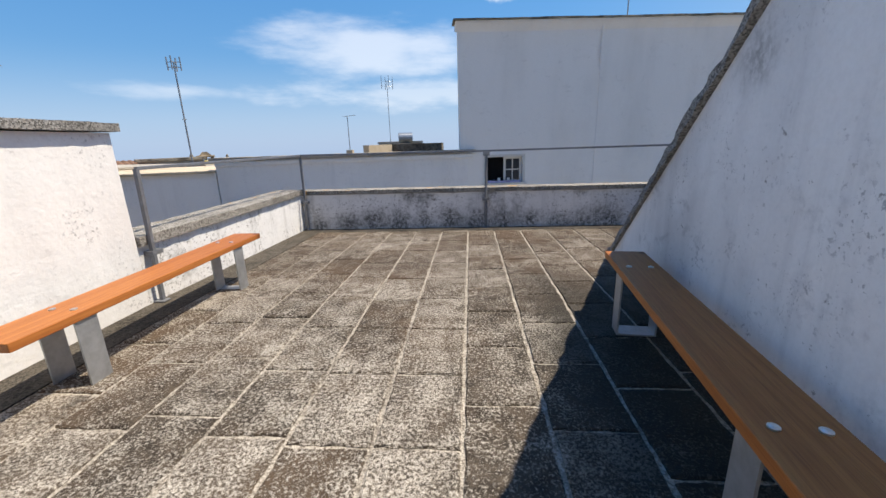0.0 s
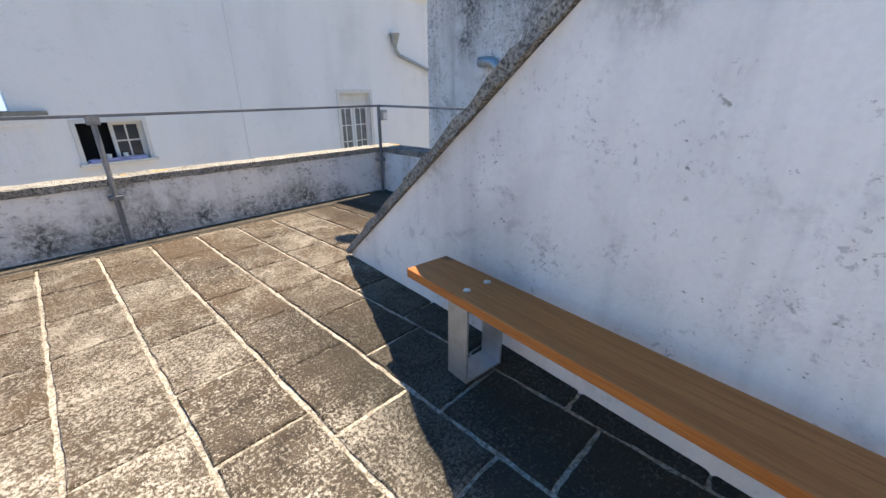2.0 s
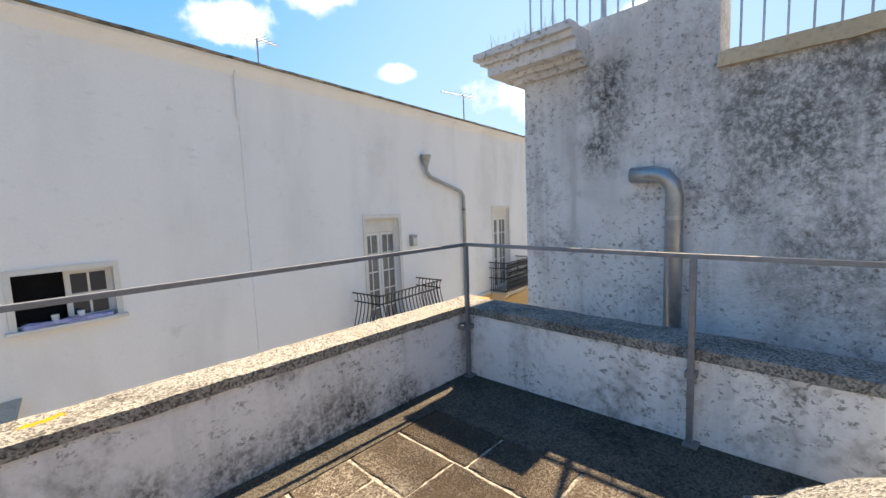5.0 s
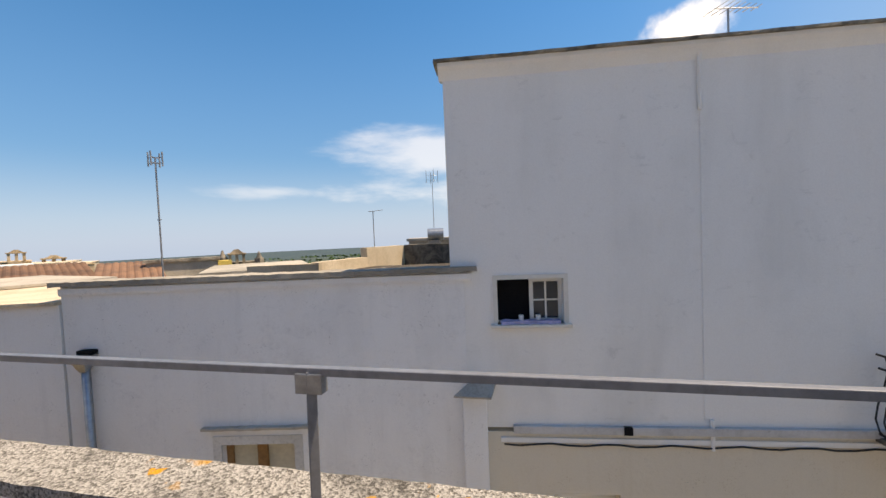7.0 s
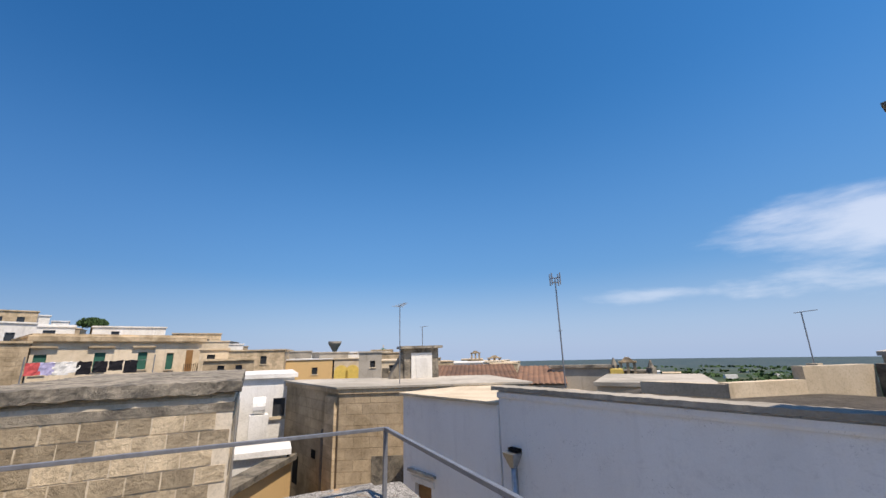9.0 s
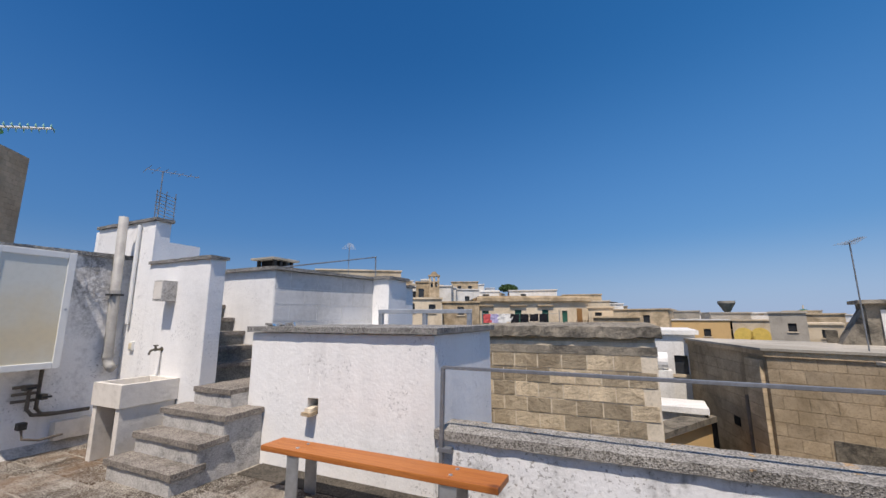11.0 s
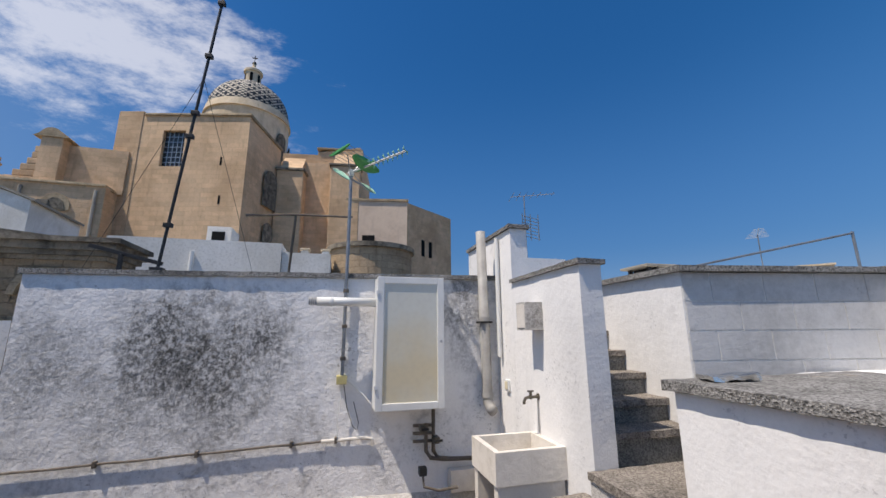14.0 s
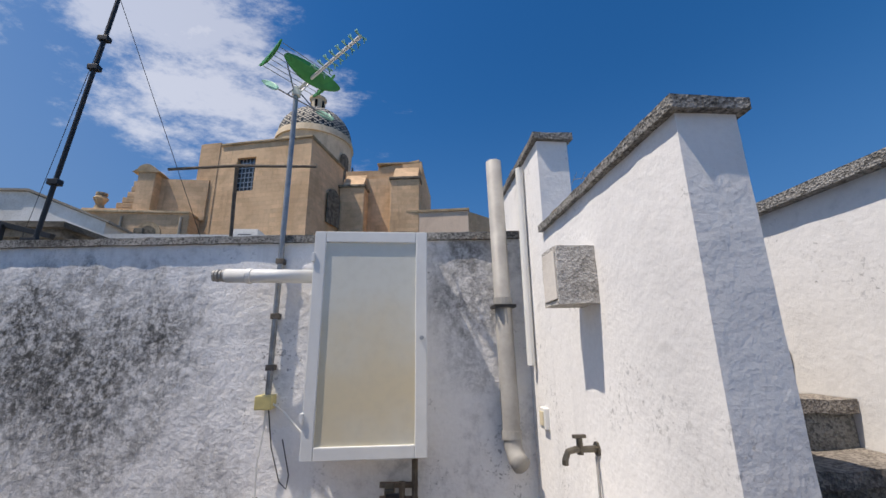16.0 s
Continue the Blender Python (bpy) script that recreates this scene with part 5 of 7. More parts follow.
def bell_gable(yaw, d, z, w, h, label):
    m = Matrix.Translation(bearing(yaw, d, z)) @ Matrix.Rotation(radians(yaw), 4, "Z")
    b = thing("bell_gable", bearing(yaw, d, z - 6), label, "bell gable", "bell gables")
    for s in (-1, 0, 1):
        part("pier", boxm(s * w * 0.42 - w * 0.09, s * w * 0.42 + w * 0.09, -w * 0.15, w * 0.15, -h, h * 0.72, m), M_SAND, b)
    part("wall", boxm(-w / 2, w / 2, -w * 0.2, w * 0.2, -12, -h * 0.2, m), M_SAND, b)
    part("cornice", boxm(-w * 0.58, w * 0.58, -w * 0.22, w * 0.22, h * 0.72, h * 0.86, m, 0.03), M_SAND, b)
    bm = bmesh.new()
    prism(bm, [m @ Vector(p) for p in ((-w * 0.4, -w * 0.15, h * 0.86), (w * 0.4, -w * 0.15, h * 0.86), (w * 0.12, -w * 0.15, h * 1.15), (-w * 0.12, -w * 0.15, h * 1.15))], m.to_3x3() @ Vector((0, w * 0.3, 0)))
    part("pediment", bm, M_SAND, b)


bell_gable(60.0, 110, 0.0, 2.4, 1.7, "distant sandstone bell gable")
bell_gable(57.4, 120, -1.8, 3.6, 2.0, "distant pale church gable")
bell_gable(40.2, 34, -0.1, 1.1, 1.0, "ruined sandstone bell gable above the roofs")
bell_gable(116.4, 54, 6.0, 1.4, 1.6, "ruined baroque bell gable")
for a, z in ((41.8, 0.5), (37.6, 0.3)):
    pn = thing("pinnacle", bearing(a, 34, z - 4), "weathered stone pinnacle above dark roofs", "pinnacle", "roof pinnacles")
    part("shaft", boxm(-0.25, 0.25, -0.25, 0.25, -6, z, Matrix.Translation(bearing(a, 34)), 0.05), M_DARKSTONE, pn)
    part("cap", cyl(bmesh.new(), bearing(a, 34, z), bearing(a, 34, z + 0.5), 0.22, 8, 0.05), M_DARKSTONE, pn)
TW("ruined_gable_wall", 42.2, 37.2, 34.5, 0.05, 1.5, M_DARKSTONE, "dark wall under the ruined gable", (), M_DARKSTONE, base=-10)

# tree on the hill
tr = thing("pine_tree", bearing(105.7, 70, 3), "dark round-crowned pine on the hilltop", "tree")
part("trunk", cyl(bmesh.new(), bearing(105.7, 70, 2.5), bearing(105.7, 70, 6.3), 0.2, 8, 0.12), M_BROWNWOOD, tr)
M_LEAF = plain("pine_foliage", (0.045, 0.085, 0.03), 0.85, 0, 0.2, 8, 0.4)
rng = random.Random(4)
bm = bmesh.new()
cc = bearing(105.7, 70, 6.5)
for i in range(900):
    a, r = rng.uniform(0, 6.283), math.sqrt(rng.random())
    h = rng.uniform(-0.6, 1.0)
    p = cc + Vector((math.cos(a) * r * 1.6, math.sin(a) * r * 1.6, h * 0.75 * math.sqrt(max(0.05, 1 - r * r)) + 0.1 * rng.random()))
    q = Euler((rng.uniform(0, 6), rng.uniform(0, 6), rng.uniform(0, 6))).to_matrix()
    s = rng.uniform(0.10, 0.24)
    bm.faces.new([bm.verts.new(p + q @ Vector(v) * s) for v in ((-1, -0.4, 0), (1, -0.5, 0), (0.6, 0.7, 0.2), (-0.7, 0.6, 0.1))])
part("crown", bm, M_LEAF, tr)

# ground: the lanes, then the plain to the horizon
gm = Mat("hazed_plain_and_lanes", 0.95, 0, 0.1)
gz_ = gm.z()
fields = gm.mix(gm.ramp(gm.noise(0.012, 6, 0.6), 0.42, 0.6), (0.045, 0.07, 0.03), (0.12, 0.12, 0.055))
fields = gm.mix(gm.ramp(gm.noise(0.08, 5, 0.7), 0.45, 0.62, 0, 0.8), fields, (0.03, 0.05, 0.024))
fields = gm.mix(gm.ramp(gm.noise(0.03, 4, 0.7), 0.68, 0.72, 0, 0.8), fields, (0.5, 0.46, 0.38))
# aerial haze painted into the fields: bluer with distance
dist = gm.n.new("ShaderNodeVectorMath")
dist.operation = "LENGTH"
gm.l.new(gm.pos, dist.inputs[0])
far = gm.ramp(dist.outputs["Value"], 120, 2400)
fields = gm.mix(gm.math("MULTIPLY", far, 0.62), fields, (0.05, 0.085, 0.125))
near = gm.ramp(dist.outputs["Value"], 60, 140)
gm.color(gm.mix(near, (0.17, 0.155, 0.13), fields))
bm = bmesh.new()
rings = []
for r, z in ((0, -6.2), (30, -6.3), (70, -9), (130, -14), (220, -24), (500, -42), (1200, -62), (2500, -90), (4800, -118)):
    rings.append([bm.verts.new((math.cos(2 * math.pi * i / 72) * r, math.sin(2 * math.pi * i / 72) * r, z)) for i in range(72)] if r else [bm.verts.new((0, 0, z))])
for i in range(72):
    bm.faces.new((rings[0][0], rings[1][i], rings[1][(i + 1) % 72]))
for a, b in zip(rings[1:], rings[2:]):
    for i in range(72):
        bm.faces.new((a[i], b[i], b[(i + 1) % 72], a[(i + 1) % 72]))
tagged(part("ground", bm, gm.m), "lanes below and a wooded plain reaching the horizon, distance haze in its colour", "ground", "", "structure")
# woods and scattered farms out on the plain
GROUND = ((30, -6.3), (70, -9), (130, -14), (220, -24), (500, -42), (1200, -62), (2500, -90), (4800, -118))


def ground_z(r):
    for (r0, z0), (r1, z1) in zip(GROUND, GROUND[1:]):
        if r0 <= r <= r1:
            return z0 + (z1 - z0) * (r - r0) / (r1 - r0)
    return GROUND[-1][1]


rw = random.Random(12)
bm = bmesh.new()
for i in range(620):
    r = 150 * (1 + rw.random() ** 1.6 * 11)
    p = bearing(rw.uniform(-12, 84), r)
    gz0 = ground_z(math.hypot(p.x, p.y))
    w_, h_ = rw.uniform(4, 13) * (1 + r / 700), rw.uniform(3.0, 6.5)
    for k in range(12):
        a, q_ = rw.uniform(0, 6.283), math.sqrt(rw.random())
        c_ = Vector((p.x + math.cos(a) * q_ * w_, p.y + math.sin(a) * q_ * w_, gz0 + h_ * (0.35 + 0.55 * rw.random() * (1 - 0.5 * q_))))
        rot = Euler((rw.uniform(-0.9, 0.9), rw.uniform(-0.9, 0.9), rw.uniform(0, 6))).to_matrix()
        z_ = rw.uniform(1.2, 2.6) * (1 + r / 900)
        bm.faces.new([bm.verts.new(c_ + rot @ Vector(v) * z_) for v in ((-1, -0.5, 0), (0.9, -0.7, 0.3), (0.7, 0.6, -0.2), (-0.6, 0.8, 0.2))])
tagged(part("far_woods", bm, M_LEAF), "olive groves and dark woods scattered over the plain", "woods", "", "stuff")
bm = bmesh.new()
for i in range(70):
    r = 170 * (1 + rw.random() ** 1.4 * 6)
    p = bearing(rw.uniform(-5, 82), r)
    gz0 = ground_z(math.hypot(p.x, p.y))
    w_ = rw.uniform(3, 7) * (1 + r / 1500)
    box(bm, -w_, w_, -3, 3, gz0 - 1, gz0 + rw.uniform(3.5, 6.5), Matrix.Translation((p.x, p.y, 0)) @ Matrix.Rotation(rw.uniform(0, 3), 4, "Z"))
tagged(part("far_farms", bm, M_TOWNWHITE), "pale farm buildings scattered over the plain", "farms", "", "stuff")
# hill under the town to the south-west
bm = bmesh.new()
for i in range(25):
    for j in range(9):
        a, d = 128 - 42 * i / 24, 50 + 22 * j
        f = max(0, 1 - abs(i - 4) / 22)
        bm.verts.new(bearing(a, d, -8 + f * (7 + 0.09 * (d - 50)) - 0.6))
bm.verts.ensure_lookup_table()
for i in range(24):
    for j in range(8):
        bm.faces.new([bm.verts[k] for k in (i * 9 + j, i * 9 + j + 1, (i + 1) * 9 + j + 1, (i + 1) * 9 + j)])
tagged(part("ground_hill", bm, M_TOWNGREY), "stony hillside under the town", "hill", "", "structure")

# ---- the church ----
ch = thing("church", (10, -34, -6), "large baroque sandstone church with a tiled dome", "church")
CX0, CX1, CY = 7.95, 17.45, -30.05
mC, lC = along((CX1 + 0.95, CY - 2.55), (CX0, CY))
part("wall", facade(M_CHURCH, ((3.6, 5.45, 15.5, 18.75),), 0, lC, -6, 20.1, 0.6, mC), M_CHURCH, ch)
part("wall", boxm(0, lC, 0.6, 6.2, -6, 20.0, mC), M_CHURCH, ch)
part("cornice", boxm(1.9, lC + 0.15, -0.15, 6.3, 20.1, 20.3, mC, 0.04), M_SAND, ch)
part("pier", boxm(-0.3, 1.75, -0.06, 1.5, -6, 20.5, mC, 0.04), M_CHURCH, ch)
cw = part("window", boxm(3.6, 5.45, 0.35, 0.4, 15.5, 18.75, mC), M_GLASS, ch, "tall barred church window")
for i in range(1, 5):
    part("bar", boxm(3.6 + 1.85 * i / 5 - 0.03, 3.6 + 1.85 * i / 5 + 0.03, 0.28, 0.34, 15.5, 18.75, mC), M_ZINC, cw)
for i in range(1, 7):
    part("bar", boxm(3.6, 5.45, 0.27, 0.33, 15.5 + 3.25 * i / 7 - 0.03, 15.5 + 3.25 * i / 7 + 0.03, mC), M_ZINC, cw)
for u, z in ((8.6, 15.6), (8.8, 12.2)):
    part("slit", boxm(u, u + 0.16, -0.02, 0.03, z, z + 0.75, mC), M_DARK, ch)
# lower nave range to the east with scrolls and urns
mN, lN = along((31.8, -30.3), (17.65, -30.6))
part("wall", facade(M_CHURCH, (), 0, lN, -6, 12.95, 0.6, mN), M_CHURCH, ch)
part("wall", boxm(0, lN, 0.6, 5, -6, 12.85, mN), M_CHURCH, ch)
part("cornice", boxm(-0.1, lN, -0.15, 5, 12.95, 13.15, mN, 0.04), M_SAND, ch)
part("wall", boxm(lN - 4.2, lN + 0.4, 1.5, 5.5, 12.9, 16.7, mN), M_CHURCH, ch)
part("pier", boxm(lN - 5.0, lN - 3.6, 0.6, 3.0, 12.9, 16.9, mN, 0.05), M_CHURCH, ch)
part("pediment", prism(bmesh.new(), [mN @ Vector(p) for p in [(lN - 5.5, 0.5, 16.9)] + [(p[0], 0.5, p[2]) for p in arc((lN - 4.4, 0, 16.9), 0.75, 160, 20, 8)] + [(lN - 3.2, 0.5, 16.9)]], mN.to_3x3() @ Vector((0, 2, 0))), M_SAND, ch)
for k in range(6):
    part("scroll", boxm(lN - 6.8 + 1.5 * math.sin(0.29 * k), lN - 5.0, 0.7, 2.4, 13.1 + 0.5 * k, 13.6 + 0.5 * k, mN, 0.08), M_CHURCH, ch)
for u in (6.3,):
    bm = bmesh.new()
    for r0, r1, z0, z1 in ((0.55, 0.3, 13.2, 13.9), (0.25, 0.55, 13.9, 14.5), (0.55, 0.3, 14.5, 14.8), (0.42, 0.42, 14.8, 15.0)):
        cyl(bm, mN @ Vector((u, 1, z0)), mN @ Vector((u, 1, z1)), r0, 12, r1)
    part("urn", bm, M_SAND, ch)
    part("plinth", boxm(u - 0.9, u + 2.2, 0.4, 2, 13.1, 13.45, mN), M_CHURCH, ch)
for u in (7.2, 11.2):
    bm = bmesh.new()
    prism(bm, [mN @ Vector((p[0], -0.12, p[2])) for p in arc((u, 0, 11.2), 0.95, -20, 200, 14)], mN.to_3x3() @ Vector((0, 0.14, 0)))
    fr = part("window", bm, M_SAND, ch, "half-round stone window")
    bm = bmesh.new()
    prism(bm, [mN @ Vector((p[0], -0.16, p[2])) for p in arc((u, 0, 11.2), 0.62, -20, 200, 14)], mN.to_3x3() @ Vector((0, 0.06, 0)))
    part("pane", bm, M_DARKSTONE, fr)
for u in (3.6, 9.0, 13.6):
    part("downpipe", tube(bmesh.new(), [mN @ Vector((u, -0.12, z)) for z in (12.6, 6)], 0.11, 8), M_TOWNGREY, ch)
part("pilaster", boxm(10.2, 10.9, -0.3, 0, -6, 11.6, mN, 0.05), M_DARKSTONE, ch)
# transept side and apse
part("wall", prism(bmesh.new(), [(CX0, CY, -6), (6.25, -36.2, -6), (6.25, -36.2, 20.0), (CX0, CY, 20.0)], (3.0, -1.0, 0)), M_CHURCH, ch)
part("roof", prism(bmesh.new(), [(CX0 - 0.15, CY, 20.0), (6.1, -36.2, 20.0), (6.1, -36.2, 20.25), (CX0 - 0.15, CY, 20.25)], (3.0, -1.0, 0)), M_SAND, ch)
sd, ls = along((7.6, -32.2), (6.25, -36.2))
mSd = Matrix.Translation((CX0, CY, 0)) @ Matrix.Rotation(math.atan2(-6.15, -2.1), 4, "Z")
# arches are dark sheets on the wall, their shade painted rather than recessed
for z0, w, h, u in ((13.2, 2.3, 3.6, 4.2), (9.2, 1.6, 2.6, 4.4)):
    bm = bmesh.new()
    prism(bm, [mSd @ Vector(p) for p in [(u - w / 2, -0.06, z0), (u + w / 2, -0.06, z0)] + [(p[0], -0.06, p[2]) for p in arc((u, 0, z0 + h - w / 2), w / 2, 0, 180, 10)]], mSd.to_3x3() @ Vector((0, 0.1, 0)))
    part("niche", bm, M_DARKSTONE, ch, "flat dark arch painted as the shade of a deep niche")
mA, lA = along((6.25, -36.9), (-1.85, -35.9))
part("wall", boxm(0, lA, 0, 6, -6, 19.2, mA), M_CHURCH, ch)
part("wall", prism(bmesh.new(), [mA @ Vector(p) for p in ((3.5, 0.4, 19.2), (lA - 0.3, 0.4, 19.2), (lA - 0.3, 0.4, 21.4), (3.5, 0.4, 20.6))], mA.to_3x3() @ Vector((0, 5.5, 0))), M_CHURCH, ch)
part("wall", boxm(0, 3.5, 0.4, 6, 19.2, 20.3, mA), M_CHURCH, ch)
part("cornice", boxm(3.4, lA, 0.2, 6, 20.9, 21.1, mA, 0.04), M_SAND, ch)
for u0, u1, z in ((0.1, 2.6, 18.6), (5.2, 8.1, 19.3)):
    part("buttress", boxm(u0, u1, -1.6, 0, -6, z - 1.0, mA, 0.08), M_CHURCH, ch)
    part("cornice", boxm(u0 - 0.15, u1 + 0.15, -1.75, 0, z - 1.0, z - 0.75, mA, 0.05), M_DARKSTONE, ch)
    part("volute", prism(bmesh.new(), [mA @ Vector(p) for p in ((u0 + 0.2, -1.5, z - 0.8), (u0 + 0.2, 0, z - 0.8), (u0 + 0.2, 0, z + 1.0), (u0 + 0.2, -0.6, z + 0.2))], mA.to_3x3() @ Vector((u1 - u0 - 0.4, 0, 0))), M_CHURCH, ch)
part("wall", prism(bmesh.new(), [(-1.85, -35.9, -6), (-3.0, -40.5, -6), (-3.0, -40.5, 18.9), (-1.85, -35.9, 20.8)], (2, -0.4, 0)), M_CHURCH, ch)
# pink annexe
mP, lP = along((-0.45, -34.57), (-6.3, -33.5))
an = thing("church_annexe", (-4, -35, -6), "pale pink rendered annexe against the church", "house")
part("wall", boxm(0, lP, 0, 5, -6, 14.7, mP), M_PINK, an)
part("cornice", boxm(-0.1, lP + 0.1, -0.12, 5, 14.7, 14.95, mP, 0.03), M_SAND, an)
part("window", boxm(1.6, 2.8, -0.03, 0.05, 9.0, 11.2, mP), M_DARK, an)
mP2, lP2 = along((-6.3, -33.5), (-12.1, -38.0))
part("wall", boxm(0, lP2, 0, 4, -6, 14.6, mP2), M_CHURCH, an)
for u in (2.2, 3.4):
    part("window", boxm(u, u + 0.5, -0.03, 0.05, 9.5, 11.2, mP2), M_DARK, an)
# dome
DC = Vector((10.95, -42.0, 0))
part("drum", cyl(bmesh.new(), DC + Vector((0, 0, 17)), DC + Vector((0, 0, 25.7)), 4.4, 40), M_PALE, ch)
part("cornice", cyl(bmesh.new(), DC + Vector((0, 0, 25.4)), DC + Vector((0, 0, 26.3)), 4.6, 40, 4.4), M_PALE, ch)
for i in range(8):
    a = math.pi * 2 * i / 8 + 0.3
    mdr = Matrix.Translation(DC) @ Matrix.Rotation(a, 4, "Z")
    bm = bmesh.new()
    prism(bm, [mdr @ Vector(p) for p in [(4.56, -0.7, 20.3), (4.56, 0.7, 20.3)] + [(4.56, p[1], p[2]) for p in arc((0, 0, 23.0), 0.7, 0, 180, 8, "yz")]], mdr.to_3x3() @ Vector((0.06, 0, 0)))
    part("drum_window", bm, M_DARKSTONE, ch)
M_TILEWHITE = plain("glazed_white_tile", (0.52, 0.48, 0.40), 0.75, 0, 0.5, 3, 0.12)
M_TILEBLUE = plain("glazed_dark_tile", (0.02, 0.03, 0.045), 0.75, 0, 0.2, 3, 0.3)
bm = bmesh.new()
NS, NR = 96, 30
grid = []
for j in range(NR + 1):
    t = j / NR
    a = t * math.pi / 2 * 0.9
    r, z = 4.3 * math.cos(a), 26.3 + 4.1 * math.sin(a)
    grid.append([bm.verts.new(DC + Vector((math.cos(2 * math.pi * i / NS) * r, math.sin(2 * math.pi * i / NS) * r, z))) for i in range(NS)])
for j in range(NR):
    for i in range(NS):
        f = bm.faces.new((grid[j][i], grid[j][(i + 1) % NS], grid[j + 1][(i + 1) % NS], grid[j + 1][i]))
        s = i % 12
        if s in (0, 1, 11):
            f.material_index = 1 if (j + (0 if s == 0 else 1)) % 2 else 0
        else:
            f.material_index = 0 if ((s - 2 + j) % 4 == 0 or (s - 2 - j) % 4 == 0) else 1
dome = part("dome", bm, [M_TILEWHITE, M_TILEBLUE], ch, "dome of black and white glazed tiles in diamonds")
for r0, r1, z0, z1 in ((1.15, 1.15, 31.1, 31.5), (0.85, 0.85, 31.5, 33.2), (1.05, 1.05, 33.2, 33.45), (0.85, 0.15, 33.45, 34.2), (0.2, 0.2, 34.2, 34.5)):
    part("lantern", cyl(bmesh.new(), DC + Vector((0, 0, z0 - 1.15)), DC + Vector((0, 0, z1 - 1.15)), r0, 16, r1), M_PALE, ch)
for i in range(6):
    a = math.pi * 2 * i / 6
    part("lantern_opening", boxm(-0.16, 0.16, 0.83, 0.87, 30.65, 31.75, Matrix.Translation(DC) @ Matrix.Rotation(a, 4, "Z")), M_DARK, ch)
bm = bmesh.new()
bmesh.ops.create_uvsphere(bm, u_segments=10, v_segments=8, radius=0.24, matrix=Matrix.Translation(DC + Vector((0, 0, 33.5))))
part("ball", bm, M_DARKMETAL, ch)
part("cross", box(boxm(-0.04, 0.04, -0.04, 0.04, 33.65, 34.6, Matrix.Translation(DC)), -0.3, 0.3, -0.04, 0.04, 34.2, 34.3, Matrix.Translation(DC)), M_DARKMETAL, ch)

# roofs behind the back wall
rd = thing("round_turret", (-0.85, -7.1, 0), "low round sandstone turret roof", "turret")
part("wall", cyl(bmesh.new(), (-0.85, -7.2, -6), (-0.85, -7.2, 4.0), 1.12, 40), M_TURRET, rd)
part("cornice", cyl(bmesh.new(), (-0.85, -7.2, 3.94), (-0.85, -7.2, 4.06), 1.20, 40), M_DARKSTONE, rd)
part("roof", cyl(bmesh.new(), (-0.85, -7.2, 4.06), (-0.85, -7.2, 4.22), 1.1, 40, 0.3), M_DARKSTONE, rd)
wr = thing("white_roof_house", (2.5, -6, 0), "low white flat-roofed house behind the terrace wall", "house")
part("wall", boxm(1.2, 4.35, -9.0, -5.0, -6, 3.66), M_TOWNWHITE, wr)
part("wall", boxm(0.2, 1.19, -8.0, -5.05, -6, 3.48), M_TOWNWHITE, wr)
part("wall", boxm(2.95, 3.55, -8.9, -8.0, 3.2, 4.7), M_TOWNWHITE, wr)
part("window", boxm(3.1, 3.42, -8.01, -7.97, 4.15, 4.55), M_DARK, wr)
part("pipe", tube(bmesh.new(), [(2.85, -4.95, 0), (2.85, -4.95, 3.4)], 0.04, 8), M_WHITEPLASTIC, wr)
for x in (0.35, 0.85, 2.05):
    vt = thing("roof_vent", (x, -6.5, 3.45), "small white roof vent", "vent", "roof vents")
    part("stack", boxm(x - 0.09, x + 0.09, -6.6, -6.4, 3.44, 3.82, None, 0.02), M_TOWNWHITE, vt)
    part("cap", boxm(x - 0.12, x + 0.12, -6.63, -6.37, 3.82, 3.87, None, 0.01), M_PALE, vt)
oc = thing("cornice_house", (5, -4, 0), "old stone house with a heavy dark cornice and blind arches", "house")
part("wall", boxm(3.30, 9.0, -3.7, -2.95, -6, 2.82), M_TURRET, oc)
for k, (o, z0, z1) in enumerate(((0.05, 2.82, 2.88), (0.13, 2.88, 2.95), (0.20, 2.95, 3.05), (0.28, 3.05, 3.12))):
    part("cornice", rough_box(3.30 - o, 9.0, -3.75, -2.95 + o, z0, z1, 0.12, 0.008), M_DARKSTONE, oc)
for x in (3.95, 4.85, 5.75):
    bm = bmesh.new()
    pts = [(p[0], -2.94, p[2]) for p in arc((x, 0, 2.32), 0.38, 0, 180, 12)]
    inn = [(p[0], -2.94, p[2]) for p in arc((x, 0, 2.32), 0.29, 180, 0, 12)]
    prism(bm, pts + inn, (0, 0.07, 0))
    part("arch", bm, M_SAND, oc)
dw = thing("dark_roof_wall", (6.0, -5.6, -6), "dark weathered wall sloping down behind the cornice", "wall")
part("wall", prism(bmesh.new(), [(4.35, -5.5, -6), (7.6, -5.5, -6), (7.6, -5.5, 3.95), (4.35, -5.5, 3.58)], (0, -0.35, 0)), M_DARKSTONE, dw)
gh = thing("grey_gabled_house", (13, -13, 0), "pale rendered house with a sloping roof edge", "house")
part("wall", prism(bmesh.new(), [(12.07, -15.0, -7), (15.5, -15.0, -7), (15.5, -15.0, 8.45), (12.07, -15.0, 7.1)], (0.4, -4, 0)), M_TOWNWHITE, gh)
part("wall", boxm(15.51, 21, -19, -15.02, -7, 8.45), M_TOWNWHITE, gh)
part("roof", prism(bmesh.new(), [(11.9, -14.9, 7.05), (15.4, -14.9, 8.45), (15.4, -14.9, 8.55), (11.9, -14.9, 7.15)], (0.4, -4.1, 0)), M_TOWNGREY, gh)
part("roof", boxm(15.4, 21, -19, -14.9, 8.45, 8.55), M_TOWNGREY, gh)

# ---- things on the terrace ----


